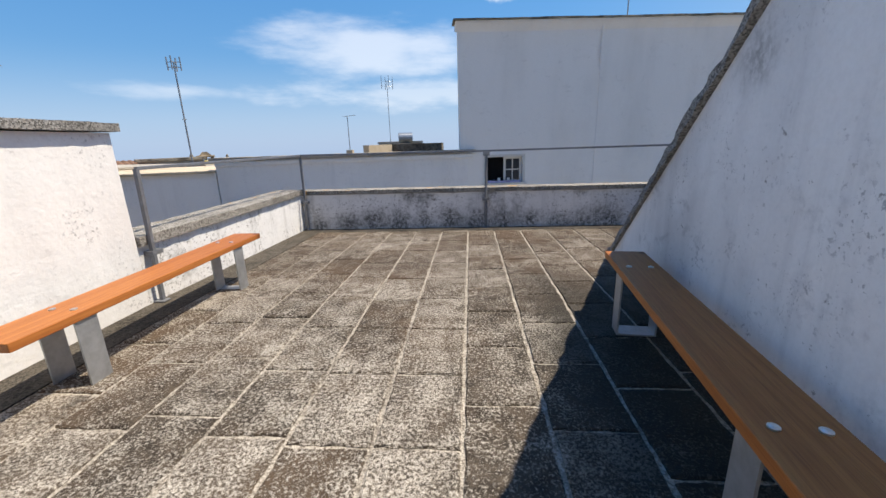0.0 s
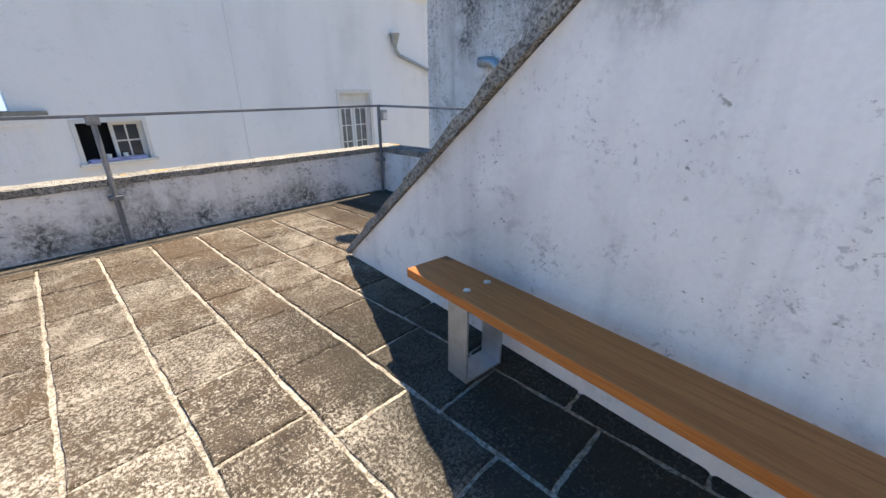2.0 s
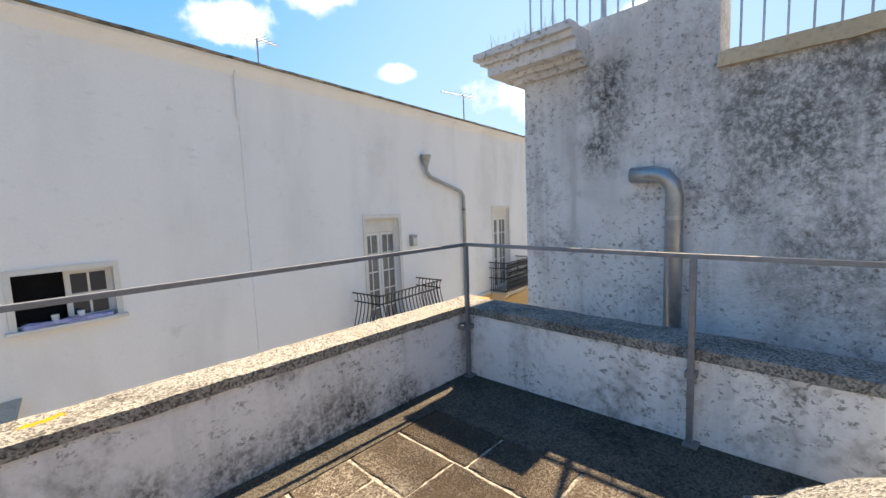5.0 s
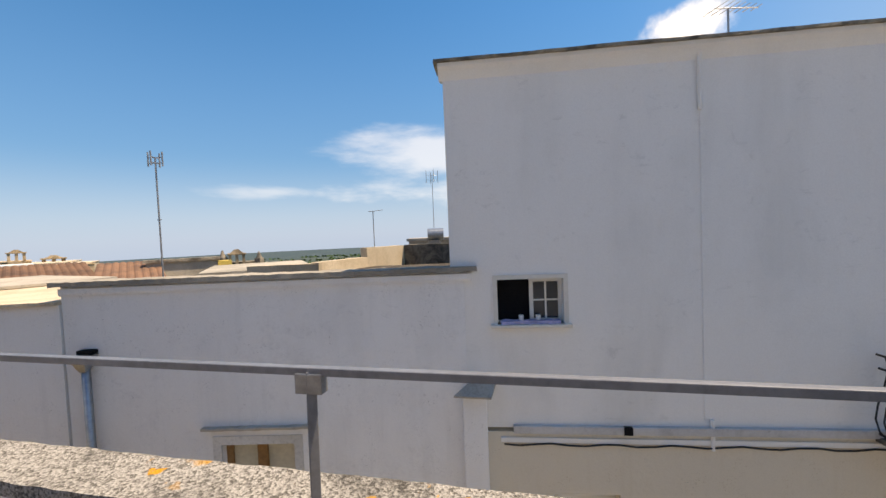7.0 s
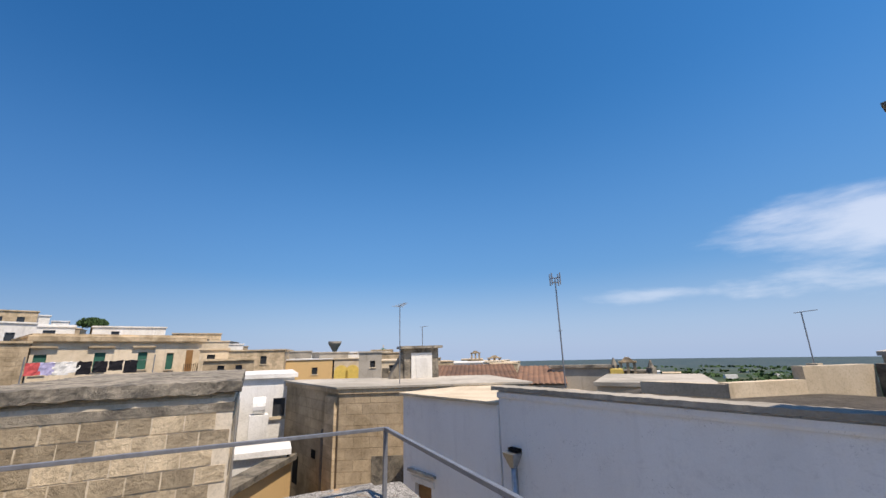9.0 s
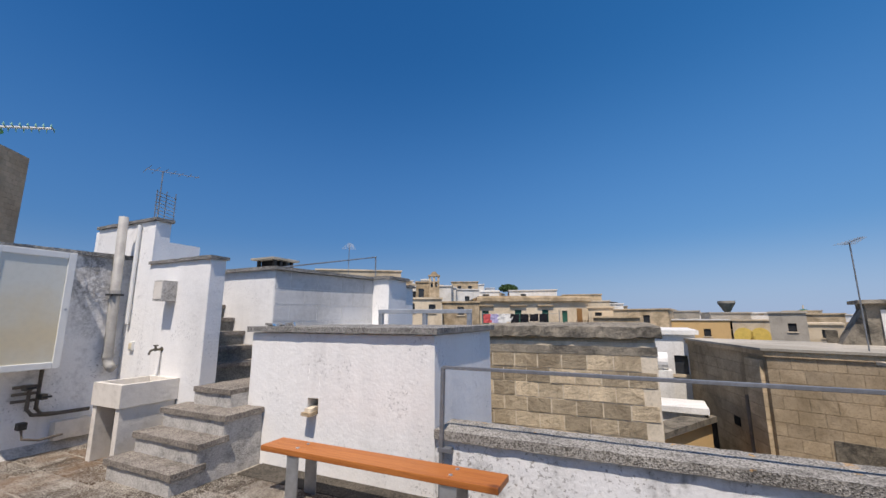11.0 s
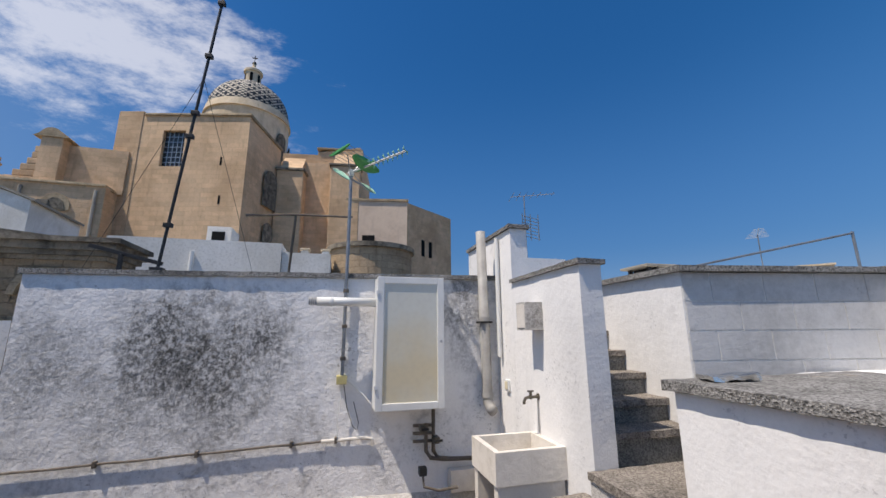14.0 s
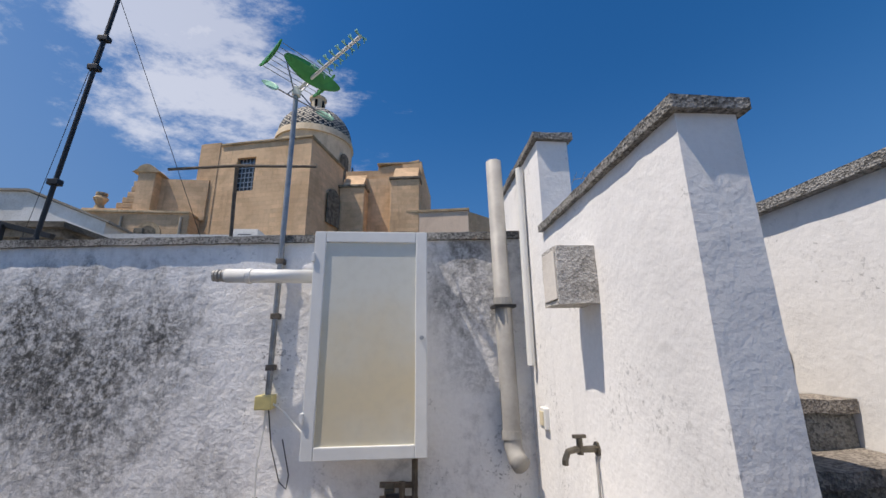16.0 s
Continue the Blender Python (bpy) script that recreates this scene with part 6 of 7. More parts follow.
def bench(label):
    """A pine plank bolted to two bent galvanised supports; origin on the floor, plank along y."""
    b = thing("bench", (0, 0, 0), label, "bench", "terrace benches")
    L, W, H, T = 2.24, 0.265, 0.45, 0.048
    bm = bmesh.new()
    box(bm, -W / 2, W / 2, -L / 2, L / 2, H - T, H, None, 0.006)
    part("seat", bm, M_WOOD, b)
    for y in (-L / 2 + 0.38, L / 2 - 0.38):
        bm = bmesh.new()
        o, t, h = W / 2 - 0.012, 0.010, H - T
        prof = [(-o, 0.0), (o, 0.0), (o, h), (o - t, h), (o - t, t), (-o + t, t), (-o + t, h), (-o, h)]
        prism(bm, [(x, y - 0.065, z) for x, z in prof], (0, 0.13, 0))
        sp = part("leg", bm, M_STEEL, b)
        for x in (-0.065, 0.065):
            bm = bmesh.new()
            cyl(bm, (x, y, H), (x, y, H + 0.006), 0.017, 16)
            bmesh.ops.create_uvsphere(bm, u_segments=14, v_segments=6, radius=0.015, matrix=Matrix.Translation((x, y, H + 0.003)) @ Matrix.Diagonal((1, 1, 0.5, 1)))
            part("bolt", bm, M_BOLT, b, "shiny bolt head")
    return b


b1 = bench("oiled pine bench on galvanised legs beside the stair wall")
d1 = Vector((0.108, 1, 0)).normalized()
end = Vector((1.803, 3.955, 0))
b1.matrix_world = Matrix.Translation(end - d1 * 1.12) @ Matrix.Rotation(-math.atan(0.108), 4, "Z")
b2 = copy_thing(b1, pose(-1.555, 3.71, -0.02))
tagged(b2, "sunlit oiled pine bench on galvanised legs beside the white block", "bench", "terrace benches")

# railing: posts, brackets and one long flat rail
rl = thing("railing", (0.9, 7.3, -0.08), "grey steel railing of thin posts and one flat rail", "railing")


def rail_bar(p, q, w=0.032, h=0.028):
    p, q = Vector(p), Vector(q)
    d = q - p
    m = Matrix.Translation(p) @ d.to_track_quat("X", "Z").to_matrix().to_4x4()
    return boxm(0, d.length, -w / 2, w / 2, -h / 2, h / 2, m, 0.004)


POSTS = [((-1.99, 4.13, 0), (-1.99, 4.16, 1.125)), ((-1.985, 7.30, -0.08), (-1.985, 7.31, 1.115)), ((0.925, 7.298, -0.08), (0.935, 7.305, 1.105)), ((4.02, 7.27, -0.079), (4.02, 7.26, 1.115)), ((4.025, 5.54, -0.037), (4.025, 5.54, 1.105)), ((4.025, 3.2, 0), (4.025, 3.2, 1.105))]
for i, (p, q) in enumerate(POSTS):
    p, q = Vector(p), Vector(q)
    po = part("post", rail_bar(p, q, 0.034, 0.034), M_RAIL, rl)
    part("base_plate", boxm(p.x - 0.05, p.x + 0.05, p.y - 0.05, p.y + 0.03, p.z, p.z + 0.012, None, 0.003), M_RAIL, po)
    c = p.lerp(q, 0.38)
    if i in (1, 2, 3):
        br = boxm(c.x - 0.055, c.x + 0.055, c.y - 0.03, c.y + 0.08, c.z - 0.02, c.z + 0.02, None, 0.004)
    elif i == 0:
        br = boxm(c.x - 0.09, c.x + 0.02, c.y - 0.03, c.y + 0.09, c.z - 0.02, c.z + 0.02, None, 0.004)
    else:
        br = boxm(c.x - 0.02, c.x + 0.09, c.y - 0.03, c.y + 0.03, c.z - 0.02, c.z + 0.02, None, 0.004)
    part("bracket", br, M_RAIL, po)
TOPS = [p[1] for p in POSTS]
for a, b in zip(TOPS, TOPS[1:]):
    part("rail", rail_bar(a, b), M_RAIL, rl)
q = Vector(POSTS[2][1])
part("joint_plate", boxm(q.x - 0.05, q.x + 0.05, q.y - 0.022, q.y + 0.022, q.z - 0.075, q.z - 0.005, None, 0.004), M_MAST, rl, "welded joint plate")

# boiler cabinet on the back wall
cb = thing("boiler_cabinet", (-0.78, -0.6, 0.98), "cream boiler cabinet with a sun-yellowed door on the wall", "cabinet")
X0, X1, Z0, Z1, YFc = -1.152, -0.411, 0.985, 2.378, -0.53
part("body", boxm(X0, X1, -0.885, YFc - 0.03, Z0, Z1, None, 0.01), M_WHITEPLASTIC, cb)
bm = bmesh.new()
fw = 0.075
for a in ((X0, X0 + fw, Z0, Z1), (X1 - fw, X1, Z0, Z1), (X0 + fw, X1 - fw, Z0, Z0 + fw), (X0 + fw, X1 - fw, Z1 - fw, Z1)):
    box(bm, a[0], a[1], YFc - 0.03, YFc, a[2], a[3], None, 0.006)
dr = part("door", bm, M_WHITEPLASTIC, cb)
part("panel", boxm(X0 + fw, X1 - fw, YFc - 0.03, YFc - 0.014, Z0 + fw, Z1 - fw), M_PANEL, dr, "yellowed cream door panel")
for z in (1.22, 2.2):
    part("hinge", boxm(X1 - 0.01, X1 + 0.012, YFc - 0.03, YFc + 0.012, z - 0.03, z + 0.03, None, 0.004), M_WHITEPLASTIC, dr)
part("lock", cyl(bmesh.new(), (X0 + 0.035, YFc, 1.68), (X0 + 0.035, YFc + 0.012, 1.68), 0.014, 12), M_STEEL, dr)
fl = thing("flue_pipe", (-0.2, -0.70, 2.12), "white horizontal flue pipe with a ribbed end", "pipe")
smooth(part("pipe", tube(bmesh.new(), [(-0.42, -0.74, 2.11), (0.22, -0.74, 2.115)], 0.048, 18), M_WHITEPLASTIC, fl))
for i in range(4):
    part("rib", cyl(bmesh.new(), (0.222 + 0.022 * i, -0.74, 2.115), (0.236 + 0.022 * i, -0.74, 2.115), 0.044 - 0.004 * (i % 2), 16), M_PVC, fl)
part("collar", cyl(bmesh.new(), (0.05, -0.74, 2.112), (0.08, -0.74, 2.113), 0.053, 18), M_WHITEPLASTIC, fl)

# green aerial on its mast
gm_ = thing("green_aerial", (-0.06, -0.72, 1.3), "television aerial with green plastic reflector on a steel mast", "aerial")
mx, my = -0.085, -0.885
part("mast", tube(bmesh.new(), [(mx, my, 1.32), (mx, my, 2.6), (mx, my, 3.72)], 0.020, 10), M_MAST, gm_)
for z in (1.5, 1.85, 2.25):
    part("bracket", boxm(mx - 0.03, mx + 0.03, BACK(mx) - 0.01, my + 0.02, z - 0.02, z + 0.02, None, 0.004), M_RUST, gm_)
HD = Vector((mx, my, 3.70))
bd = Vector((-0.75, 0.64, 0.15)).normalized()
side = Vector((0.65, 0.76, 0.0)).normalized()
upv = side.cross(bd).normalized()
upv = upv if upv.z > 0 else -upv
part("boom", tube(bmesh.new(), [HD - bd * 0.05, HD + bd * 0.78], 0.013, 8), M_WHITEPLASTIC, gm_)
for i in range(8):
    c = HD + bd * (0.30 + 0.068 * i)
    bm = bmesh.new()
    w_ = 0.075 - 0.003 * i
    for s in (-1, 1):
        cyl(bm, c, c + side * s * w_ + upv * 0.012, 0.007, 6)
        cyl(bm, c + side * s * w_ * 0.6, c + side * s * w_ * 0.6 + upv * (0.045 if s > 0 else -0.045), 0.009, 6, 0.003)
    part("element", bm, M_GREENPALE, gm_)


def leaf(c, a, b, n, l, w, t=0.012):
    """A rounded, slightly dished plastic blade."""
    bm = bmesh.new()
    ringv = []
    for layer in (0, 1):
        vs = []
        for i in range(24):
            an = 2 * math.pi * i / 24
            u, v = math.cos(an), math.sin(an)
            vs.append(bm.verts.new(c + a * u * l + b * v * w * (1 - 0.25 * u * u) + n * (t * layer + 0.10 * l * u * u)))
        ringv.append(vs)
    bm.faces.new(ringv[0][::-1])
    bm.faces.new(ringv[1])
    for i in range(24):
        bm.faces.new((ringv[0][i], ringv[0][(i + 1) % 24], ringv[1][(i + 1) % 24], ringv[1][i]))
    return bm


part("reflector", leaf(HD + bd * 0.20 + upv * 0.03, side, (bd * 0.5 + upv * 0.85).normalized(), bd, 0.26, 0.075), M_GREEN, gm_, "dark green oval reflector plate")
for u in (1, -1):
    ends = []
    for s_ in (1, -1):
        c = HD + side * s_ * 0.25 + upv * (0.16 if u > 0 else -0.15) + bd * 0.06
        a_ = (bd * 0.75 + upv * (0.12 if u > 0 else -0.75)).normalized()
        part("reflector", leaf(c, a_, a_.cross(side).normalized(), side, 0.155, 0.026), M_GREEN if u > 0 else M_GREENPALE, gm_, "bright green wing tip" if u > 0 else "pale green wing tip")
        ends.append((c, a_))
    bm = bmesh.new()
    for j in range(7):
        f_ = (j - 3) * 0.045
        cyl(bm, ends[0][0] + ends[0][1] * f_, ends[1][0] + ends[1][1] * f_, 0.003, 5)
    for s_ in (-0.5, 0.5):
        cyl(bm, HD + side * s_ * 0.06, HD + side * s_ * 0.25 + upv * (0.16 if u > 0 else -0.15) + bd * 0.06, 0.006, 5)
    part("grid_rods", bm, M_MAST, gm_)
part("clamp", boxm(HD.x - 0.03, HD.x + 0.03, HD.y - 0.03, HD.y + 0.03, HD.z - 0.05, HD.z + 0.03, None, 0.006), M_WHITEPLASTIC, gm_)
jb = thing("junction_box", (mx, -0.88, 1.24), "small cream junction box hanging from cables on the wall", "box")
part("case", boxm(mx - 0.05, mx + 0.06, -0.92, -0.81, 1.235, 1.325, None, 0.008), M_CREAMBOX, jb)
part("cable", tube(bmesh.new(), [(mx, -0.86, 1.24), (mx - 0.0, -0.87, 1.12), (mx + 0.03, -0.88, 0.9), (mx + 0.02, -0.89, 0.6)], 0.006, 6), M_WHITEPLASTIC, jb)
part("cable", tube(bmesh.new(), [(mx - 0.03, -0.86, 1.28), (mx - 0.12, -0.85, 1.22), (mx - 0.25, -0.82, 1.10), (X1 + 0.01, -0.80, 1.02)], 0.006, 6), M_WHITEPLASTIC, jb)
part("cable", tube(bmesh.new(), [(mx - 0.02, -0.86, 1.24), (mx - 0.06, -0.86, 1.0), (mx - 0.13, -0.85, 0.80), (mx - 0.18, -0.84, 0.76), (mx - 0.19, -0.84, 0.84), (mx - 0.13, -0.85, 1.05)], 0.004, 6), M_DARKMETAL, jb)
cd = thing("wall_conduit", (1.2, -0.9, 0.55), "thin dark conduit clipped along the wall", "conduit")
part("pipe", tube(bmesh.new(), [(3.1 - 0.25 * i, BACK(3.1 - 0.25 * i) + 0.03, 0.50 + 0.013 * i + 0.004 * math.sin(i * 2.1)) for i in range(13)], 0.012, 8), M_RUST, cd)
part("pipe", tube(bmesh.new(), [(0.1, BACK(0.1) + 0.03, 0.656), (-0.35, BACK(-0.35) + 0.035, 0.675), (-0.42, BACK(-0.4) + 0.035, 0.66), (-0.44, BACK(-0.44) + 0.035, 0.60)], 0.018, 8), M_SINK, cd)
for x in (2.2, 1.3, 0.4, -0.05):
    part("clip", boxm(x - 0.015, x + 0.015, BACK(x) - 0.005, BACK(x) + 0.05, 0.50 + 0.052 * (3.1 - x) - 0.03, 0.50 + 0.052 * (3.1 - x) + 0.03, None, 0.003), M_RUST, cd)

# grey drain pipe in the corner
dp = thing("drain_pipe", (-1.70, -0.68, 0.9), "fat grey plastic drain pipe with an open bottom bend", "pipe")
smooth(part("pipe", tube(bmesh.new(), [(-1.665, -0.685, 2.99), (-1.70, -0.68, 1.10), (-1.705, -0.675, 1.0), (-1.72, -0.645, 0.935), (-1.735, -0.60, 0.91)], 0.058, 18), M_PVC, dp))
for z in (1.9, 1.05):
    part("collar", cyl(bmesh.new(), (-1.665 - 0.0185 * (2.99 - z), -0.683, z), (-1.665 - 0.0185 * (2.99 - z), -0.683, z + 0.05), 0.066, 18), M_PVC, dp)
part("clamp", boxm(-1.76, -1.61, -0.76, -0.61, 1.88, 1.90), M_DARKMETAL, dp)
p2 = thing("thin_pipe", (-1.79, -0.5, 1.5), "thin white pipe running up the corner", "pipe")
part("pipe", tube(bmesh.new(), [(-1.835, -0.60, 2.9), (-1.835, -0.60, 1.5)], 0.026, 10), M_WHITEPLASTIC, p2)

# gas pipes and meter below the cabinet
gp = thing("gas_pipes", (-1.1, -0.6, 0.3), "rusty gas pipes with valves under the cabinet", "pipes")
for k, x in enumerate((-1.0, -1.08)):
    yb = BACK(x) + 0.07
    part("pipe", tube(bmesh.new(), [(x, yb, 0.98 if k else 0.80), (x, yb, 0.52), (x - 0.05, yb + 0.01, 0.45), (x - 0.20, yb + 0.02, 0.43), (x - 0.5, BACK(x - 0.5) + 0.09, 0.43)], 0.022, 10), M_RUST, gp)
for z in (0.78, 0.70, 0.62):
    part("pipe", tube(bmesh.new(), [(-0.86, BACK(-0.86) + 0.06, z), (-1.10, BACK(-1.1) + 0.06, z)], 0.018, 8), M_RUST, gp)
for x, z in ((-0.93, 0.78), (-1.08, 0.66)):
    part("valve", boxm(x - 0.03, x + 0.03, -0.72 + 0.02, -0.58, z - 0.03, z + 0.035, None, 0.008), M_BRASS, gp)
    part("valve_handle", boxm(x - 0.06, x + 0.02, -0.59, -0.57, z - 0.012, z + 0.012, None, 0.004), M_DARKMETAL, gp)
part("meter", boxm(-0.98, -0.90, -0.70, -0.61, 0.32, 0.40, None, 0.01), M_DARKMETAL, gp)
part("pipe", tube(bmesh.new(), [(-0.94, -0.64, 0.32), (-0.95, -0.62, 0.22), (-1.1, -0.60, 0.18), (-1.3, -0.58, 0.2)], 0.014, 8), M_RUST, gp)
part("concrete_block", rough_box(-1.86, -1.25, BACK(-1.5), BACK(-1.5) + 0.12, 0.12, 0.33, 0.07, 0.008), M_SINK, gp, "cement casing over the pipes")

# stone sink on slab legs
sk = thing("wash_sink", (-1.56, 0.35, 0), "pale cement wash sink on two slab legs under the tap", "sink")
SX0, SX1, SY0, SY1, ST = -1.868, -1.245, 0.06, 0.63, 0.845
bm = bmesh.new()
for a in ((SX0, SX1, SY0, SY0 + 0.05, 0.60, ST), (SX0, SX1, SY1 - 0.05, SY1, 0.60, ST), (SX0, SX0 + 0.05, SY0 + 0.05, SY1 - 0.05, 0.60, ST), (SX1 - 0.05, SX1, SY0 + 0.05, SY1 - 0.05, 0.60, ST), (SX0 + 0.05, SX1 - 0.05, SY0 + 0.05, SY1 - 0.05, 0.60, 0.66)):
    box(bm, *a)
bmesh.ops.remove_doubles(bm, verts=bm.verts, dist=0.001)
part("basin", bm, M_SINK, sk)
for y0, y1 in ((SY0 + 0.01, SY0 + 0.09), (SY1 - 0.10, SY1 - 0.02)):
    part("leg", rough_box(SX0 + 0.02, SX1 - 0.02, y0, y1, 0, 0.60, 0.1, 0.003), M_SINK, sk)
tp = thing("water_tap", (-1.86, 0.20, 1.13), "old brass garden tap on the whitewashed wall", "tap")
part("spout", tube(bmesh.new(), [(-1.875, 0.20, 1.176), (-1.77, 0.20, 1.176), (-1.735, 0.20, 1.168), (-1.72, 0.20, 1.136), (-1.72, 0.20, 1.116)], 0.014, 10), M_BRASS, tp)
part("body", cyl(bmesh.new(), (-1.79, 0.20, 1.156), (-1.79, 0.20, 1.221), 0.014, 10), M_BRASS, tp)
part("handle", boxm(-1.82, -1.76, 0.19, 0.21, 1.221, 1.236, None, 0.004), M_BRASS, tp)
part("flange", cyl(bmesh.new(), (-1.872, 0.20, 1.176), (-1.862, 0.20, 1.176), 0.03, 12), M_BRASS, tp)
part("hose", tube(bmesh.new(), [(-1.86, 0.20, 1.146), (-1.855, 0.21, 1.05), (-1.86, 0.205, 0.86)], 0.006, 6), M_PVC, tp)
lb_ = thing("wall_light_box", (-1.8, 0.2, 1.8), "weathered square box fixed high on the tap wall", "box")
part("case", rough_box(-1.87, -1.69, 0.185, 0.375, 1.79, 2.05, 0.04, 0.003), M_RISER, lb_)
part("face", boxm(-1.69, -1.684, 0.20, 0.36, 1.81, 2.03, None, 0.003), M_SINK, lb_, "stained pale front")
sw = thing("switch_box", (-1.86, -0.42, 1.15), "small white weatherproof socket on the wall", "socket")
part("case", boxm(-1.872, -1.84, -0.51, -0.42, 1.14, 1.26, None, 0.008), M_WHITEPLASTIC, sw)
part("cover", boxm(-1.84, -1.832, -0.495, -0.435, 1.16, 1.24, None, 0.004), M_PANEL, sw)

# drain spout in the white block
sp = thing("stone_spout", (XL, 2.6, 0.57), "broken stone spout in a drain hole", "spout")
part("tile", rough_box(XL - 0.22, XL + 0.12, 2.55, 2.68, 0.571, 0.605, 0.04, 0.008), M_SAND, sp)
part("chip", rough_box(XL - 0.05, XL + 0.08, 2.56, 2.66, 0.606, 0.64, 0.03, 0.010), M_MORTAR, sp)
fo = thing("crumpled_foil", (-2.35, 1.85, 1.47), "crumpled silver foil lying on the coping", "foil")
bm = rough_box(-2.5, -2.15, 1.72, 1.86, 1.475, 1.51, 0.03, 0.022)
part("sheet", bm, M_FOIL, fo)

# metal frame on the roof beyond
rf = thing("roof_frame", (-3.7, 3, 1.3), "low grey metal frame standing on the roof", "frame")
A, B = Vector((-3.62, 2.35, 1.66)), Vector((-4.1, 3.65, 1.66))
part("bar", rail_bar(A, B, 0.07, 0.06), M_STEEL, rf)
for f in (0.03, 0.5, 0.97):
    p = A.lerp(B, f)
    part("leg", boxm(p.x - 0.03, p.x + 0.03, p.y - 0.03, p.y + 0.03, 1.29, 1.63), M_STEEL, rf)
structure("roof_far_west", boxm(-14.0, -9.5, -11.0, -3.0, -6.0, 3.0), M_TOWNWHITE, "flat white roof beyond the upper house", "roof")
structure("roof_far_south", boxm(-8.5, -5.0, -11.0, -6.5, -6.0, 3.0), M_TOWNWHITE, "flat white roof beyond the stairs", "roof")
structure("wall_stairhead", rough_box(-3.92, -2.2, -2.6, -2.4, 2.2, 3.05, 0.15, 0.006), M_WHITE, "low whitewashed parapet at the head of the stairs", "wall")
vn = thing("roof_cowl", (-10.85, -7.9, 3.0), "dark slatted chimney cowl on the upper roof", "cowl")
c = Vector((-10.85, -7.9, 0))
part("base", boxm(c.x - 0.5, c.x + 0.5, c.y - 0.5, c.y + 0.5, 3.0, 3.62, None, 0.02), M_TOWNWHITE, vn)
for x in (-0.45, -0.15, 0.15, 0.45):
    for y in (-0.45, 0.45):
        part("slat", boxm(c.x + x - 0.06, c.x + x + 0.06, c.y + y - 0.06, c.y + y + 0.06, 3.62, 3.98), M_DARKMETAL, vn)
part("core", boxm(c.x - 0.4, c.x + 0.4, c.y - 0.36, c.y + 0.36, 3.62, 3.96), M_DARK, vn)
part("cap", boxm(c.x - 0.72, c.x + 0.72, c.y - 0.66, c.y + 0.66, 3.98, 4.07, None, 0.02), M_TOWNGREY, vn)


def aerial(at, h, lean, n, span, label, kind="yagi", r=0.02):
    """A rooftop television aerial: mast, boom and elements."""
    at = Vector(at)
    top_ = at + Vector((lean[0], lean[1], h))
    a = thing("tv_aerial", at, label, "aerial", "rooftop aerials")
    part("mast", tube(bmesh.new(), [at, at.lerp(top_, 0.5), top_], r, 8), M_MAST, a)
    if kind == "yagi":
        bx_ = Vector((math.cos(n), math.sin(n), 0.08)).normalized()
        pv = Vector((-bx_.y, bx_.x, 0))
        part("boom", tube(bmesh.new(), [top_ - bx_ * span * 0.3, top_ + bx_ * span * 0.7], r * 0.6, 6), M_MAST, a)
        for i in range(7):
            c_ = top_ + bx_ * span * (-0.28 + 0.155 * i)
            part("element", tube(bmesh.new(), [c_ - pv * span * (0.30 - 0.03 * i), c_ + pv * span * (0.30 - 0.03 * i)], r * 0.4, 5), M_MAST, a)
    else:
        for k in range(4):
            an = k * math.pi / 2 + n
            v = Vector((math.cos(an), math.sin(an), 0)) * span
            for z in (0.0, -span * 0.8):
                part("element", tube(bmesh.new(), [top_ + v * 0.1 + Vector((0, 0, z)), top_ + v + Vector((0, 0, z))], r * 0.5, 5), M_MAST, a)
            part("dipole", tube(bmesh.new(), [top_ + v + Vector((0, 0, -span * 1.3)), top_ + v + Vector((0, 0, span * 0.8))], r * 0.9, 6), M_MAST, a)
        part("element", tube(bmesh.new(), [top_ + Vector((-span * 0.4, 0, -h * 0.45)), top_ + Vector((span * 0.4, 0, -h * 0.45))], r * 0.5, 5), M_MAST, a)
    return a


aerial((-11.1, 17.5, -0.2), 4.85, (0, 0), 0.3, 0.24, "tall mast with a four-armed whip aerial", "whip", 0.03)
ap = Vector((-7.3, 27.7, 0))
tagged(part("roof_pier", rough_box(ap.x - 0.2, ap.x + 0.2, ap.y - 0.2, ap.y + 0.2, -6, 0.9, 0.2, 0.012), M_PALE), "short rendered pier that carries an aerial", "pier")
aerial((-7.3, 27.7, 0.9), 2.15, (0, 0), 0.2, 0.8, "slim television aerial on a roof wall", "yagi", 0.025)
aerial((-7.9, 44.8, -7.2), 14.7, (0, 0), 0.5, 0.6, "tall slim mast with a small aerial", "whip", 0.03)
aerial((-11.0, 10.6, 0.8), 2.5, (0, 0), 0.1, 0.7, "slim television aerial behind the roof hut", "yagi", 0.015)
aerial(bearing(67.0, 16.4, 1.98), 0.8, (0, 0), 0.9, 0.35, "small aerial on the roof hut", "yagi", 0.015)
aerial((5.55, 15.0, 4.0), 1.7, (0, 0), 0.4, 1.0, "television aerial on the white roof", "yagi", 0.02)
aerial((13.57, 15.4, 4.0), 1.85, (0, 0), 2.8, 1.4, "television aerial on the white roof", "yagi", 0.025)
ua = aerial((-6.26, -8.4, 3.0), 3.55, (0, 0), 2.9, 1.6, "television aerial on the upper roof", "yagi", 0.02)
bm = bmesh.new()
for k in range(7):
    cyl(bm, (-6.75, -8.3, 4.95 + 0.12 * k), (-6.05, -8.25, 5.05 + 0.12 * k), 0.012, 5)
for k in range(3):
    cyl(bm, (-6.7 + 0.3 * k, -8.28, 4.9), (-6.7 + 0.3 * k, -8.28, 5.85), 0.016, 5)
part("grid_panel", bm, M_MAST, ua)
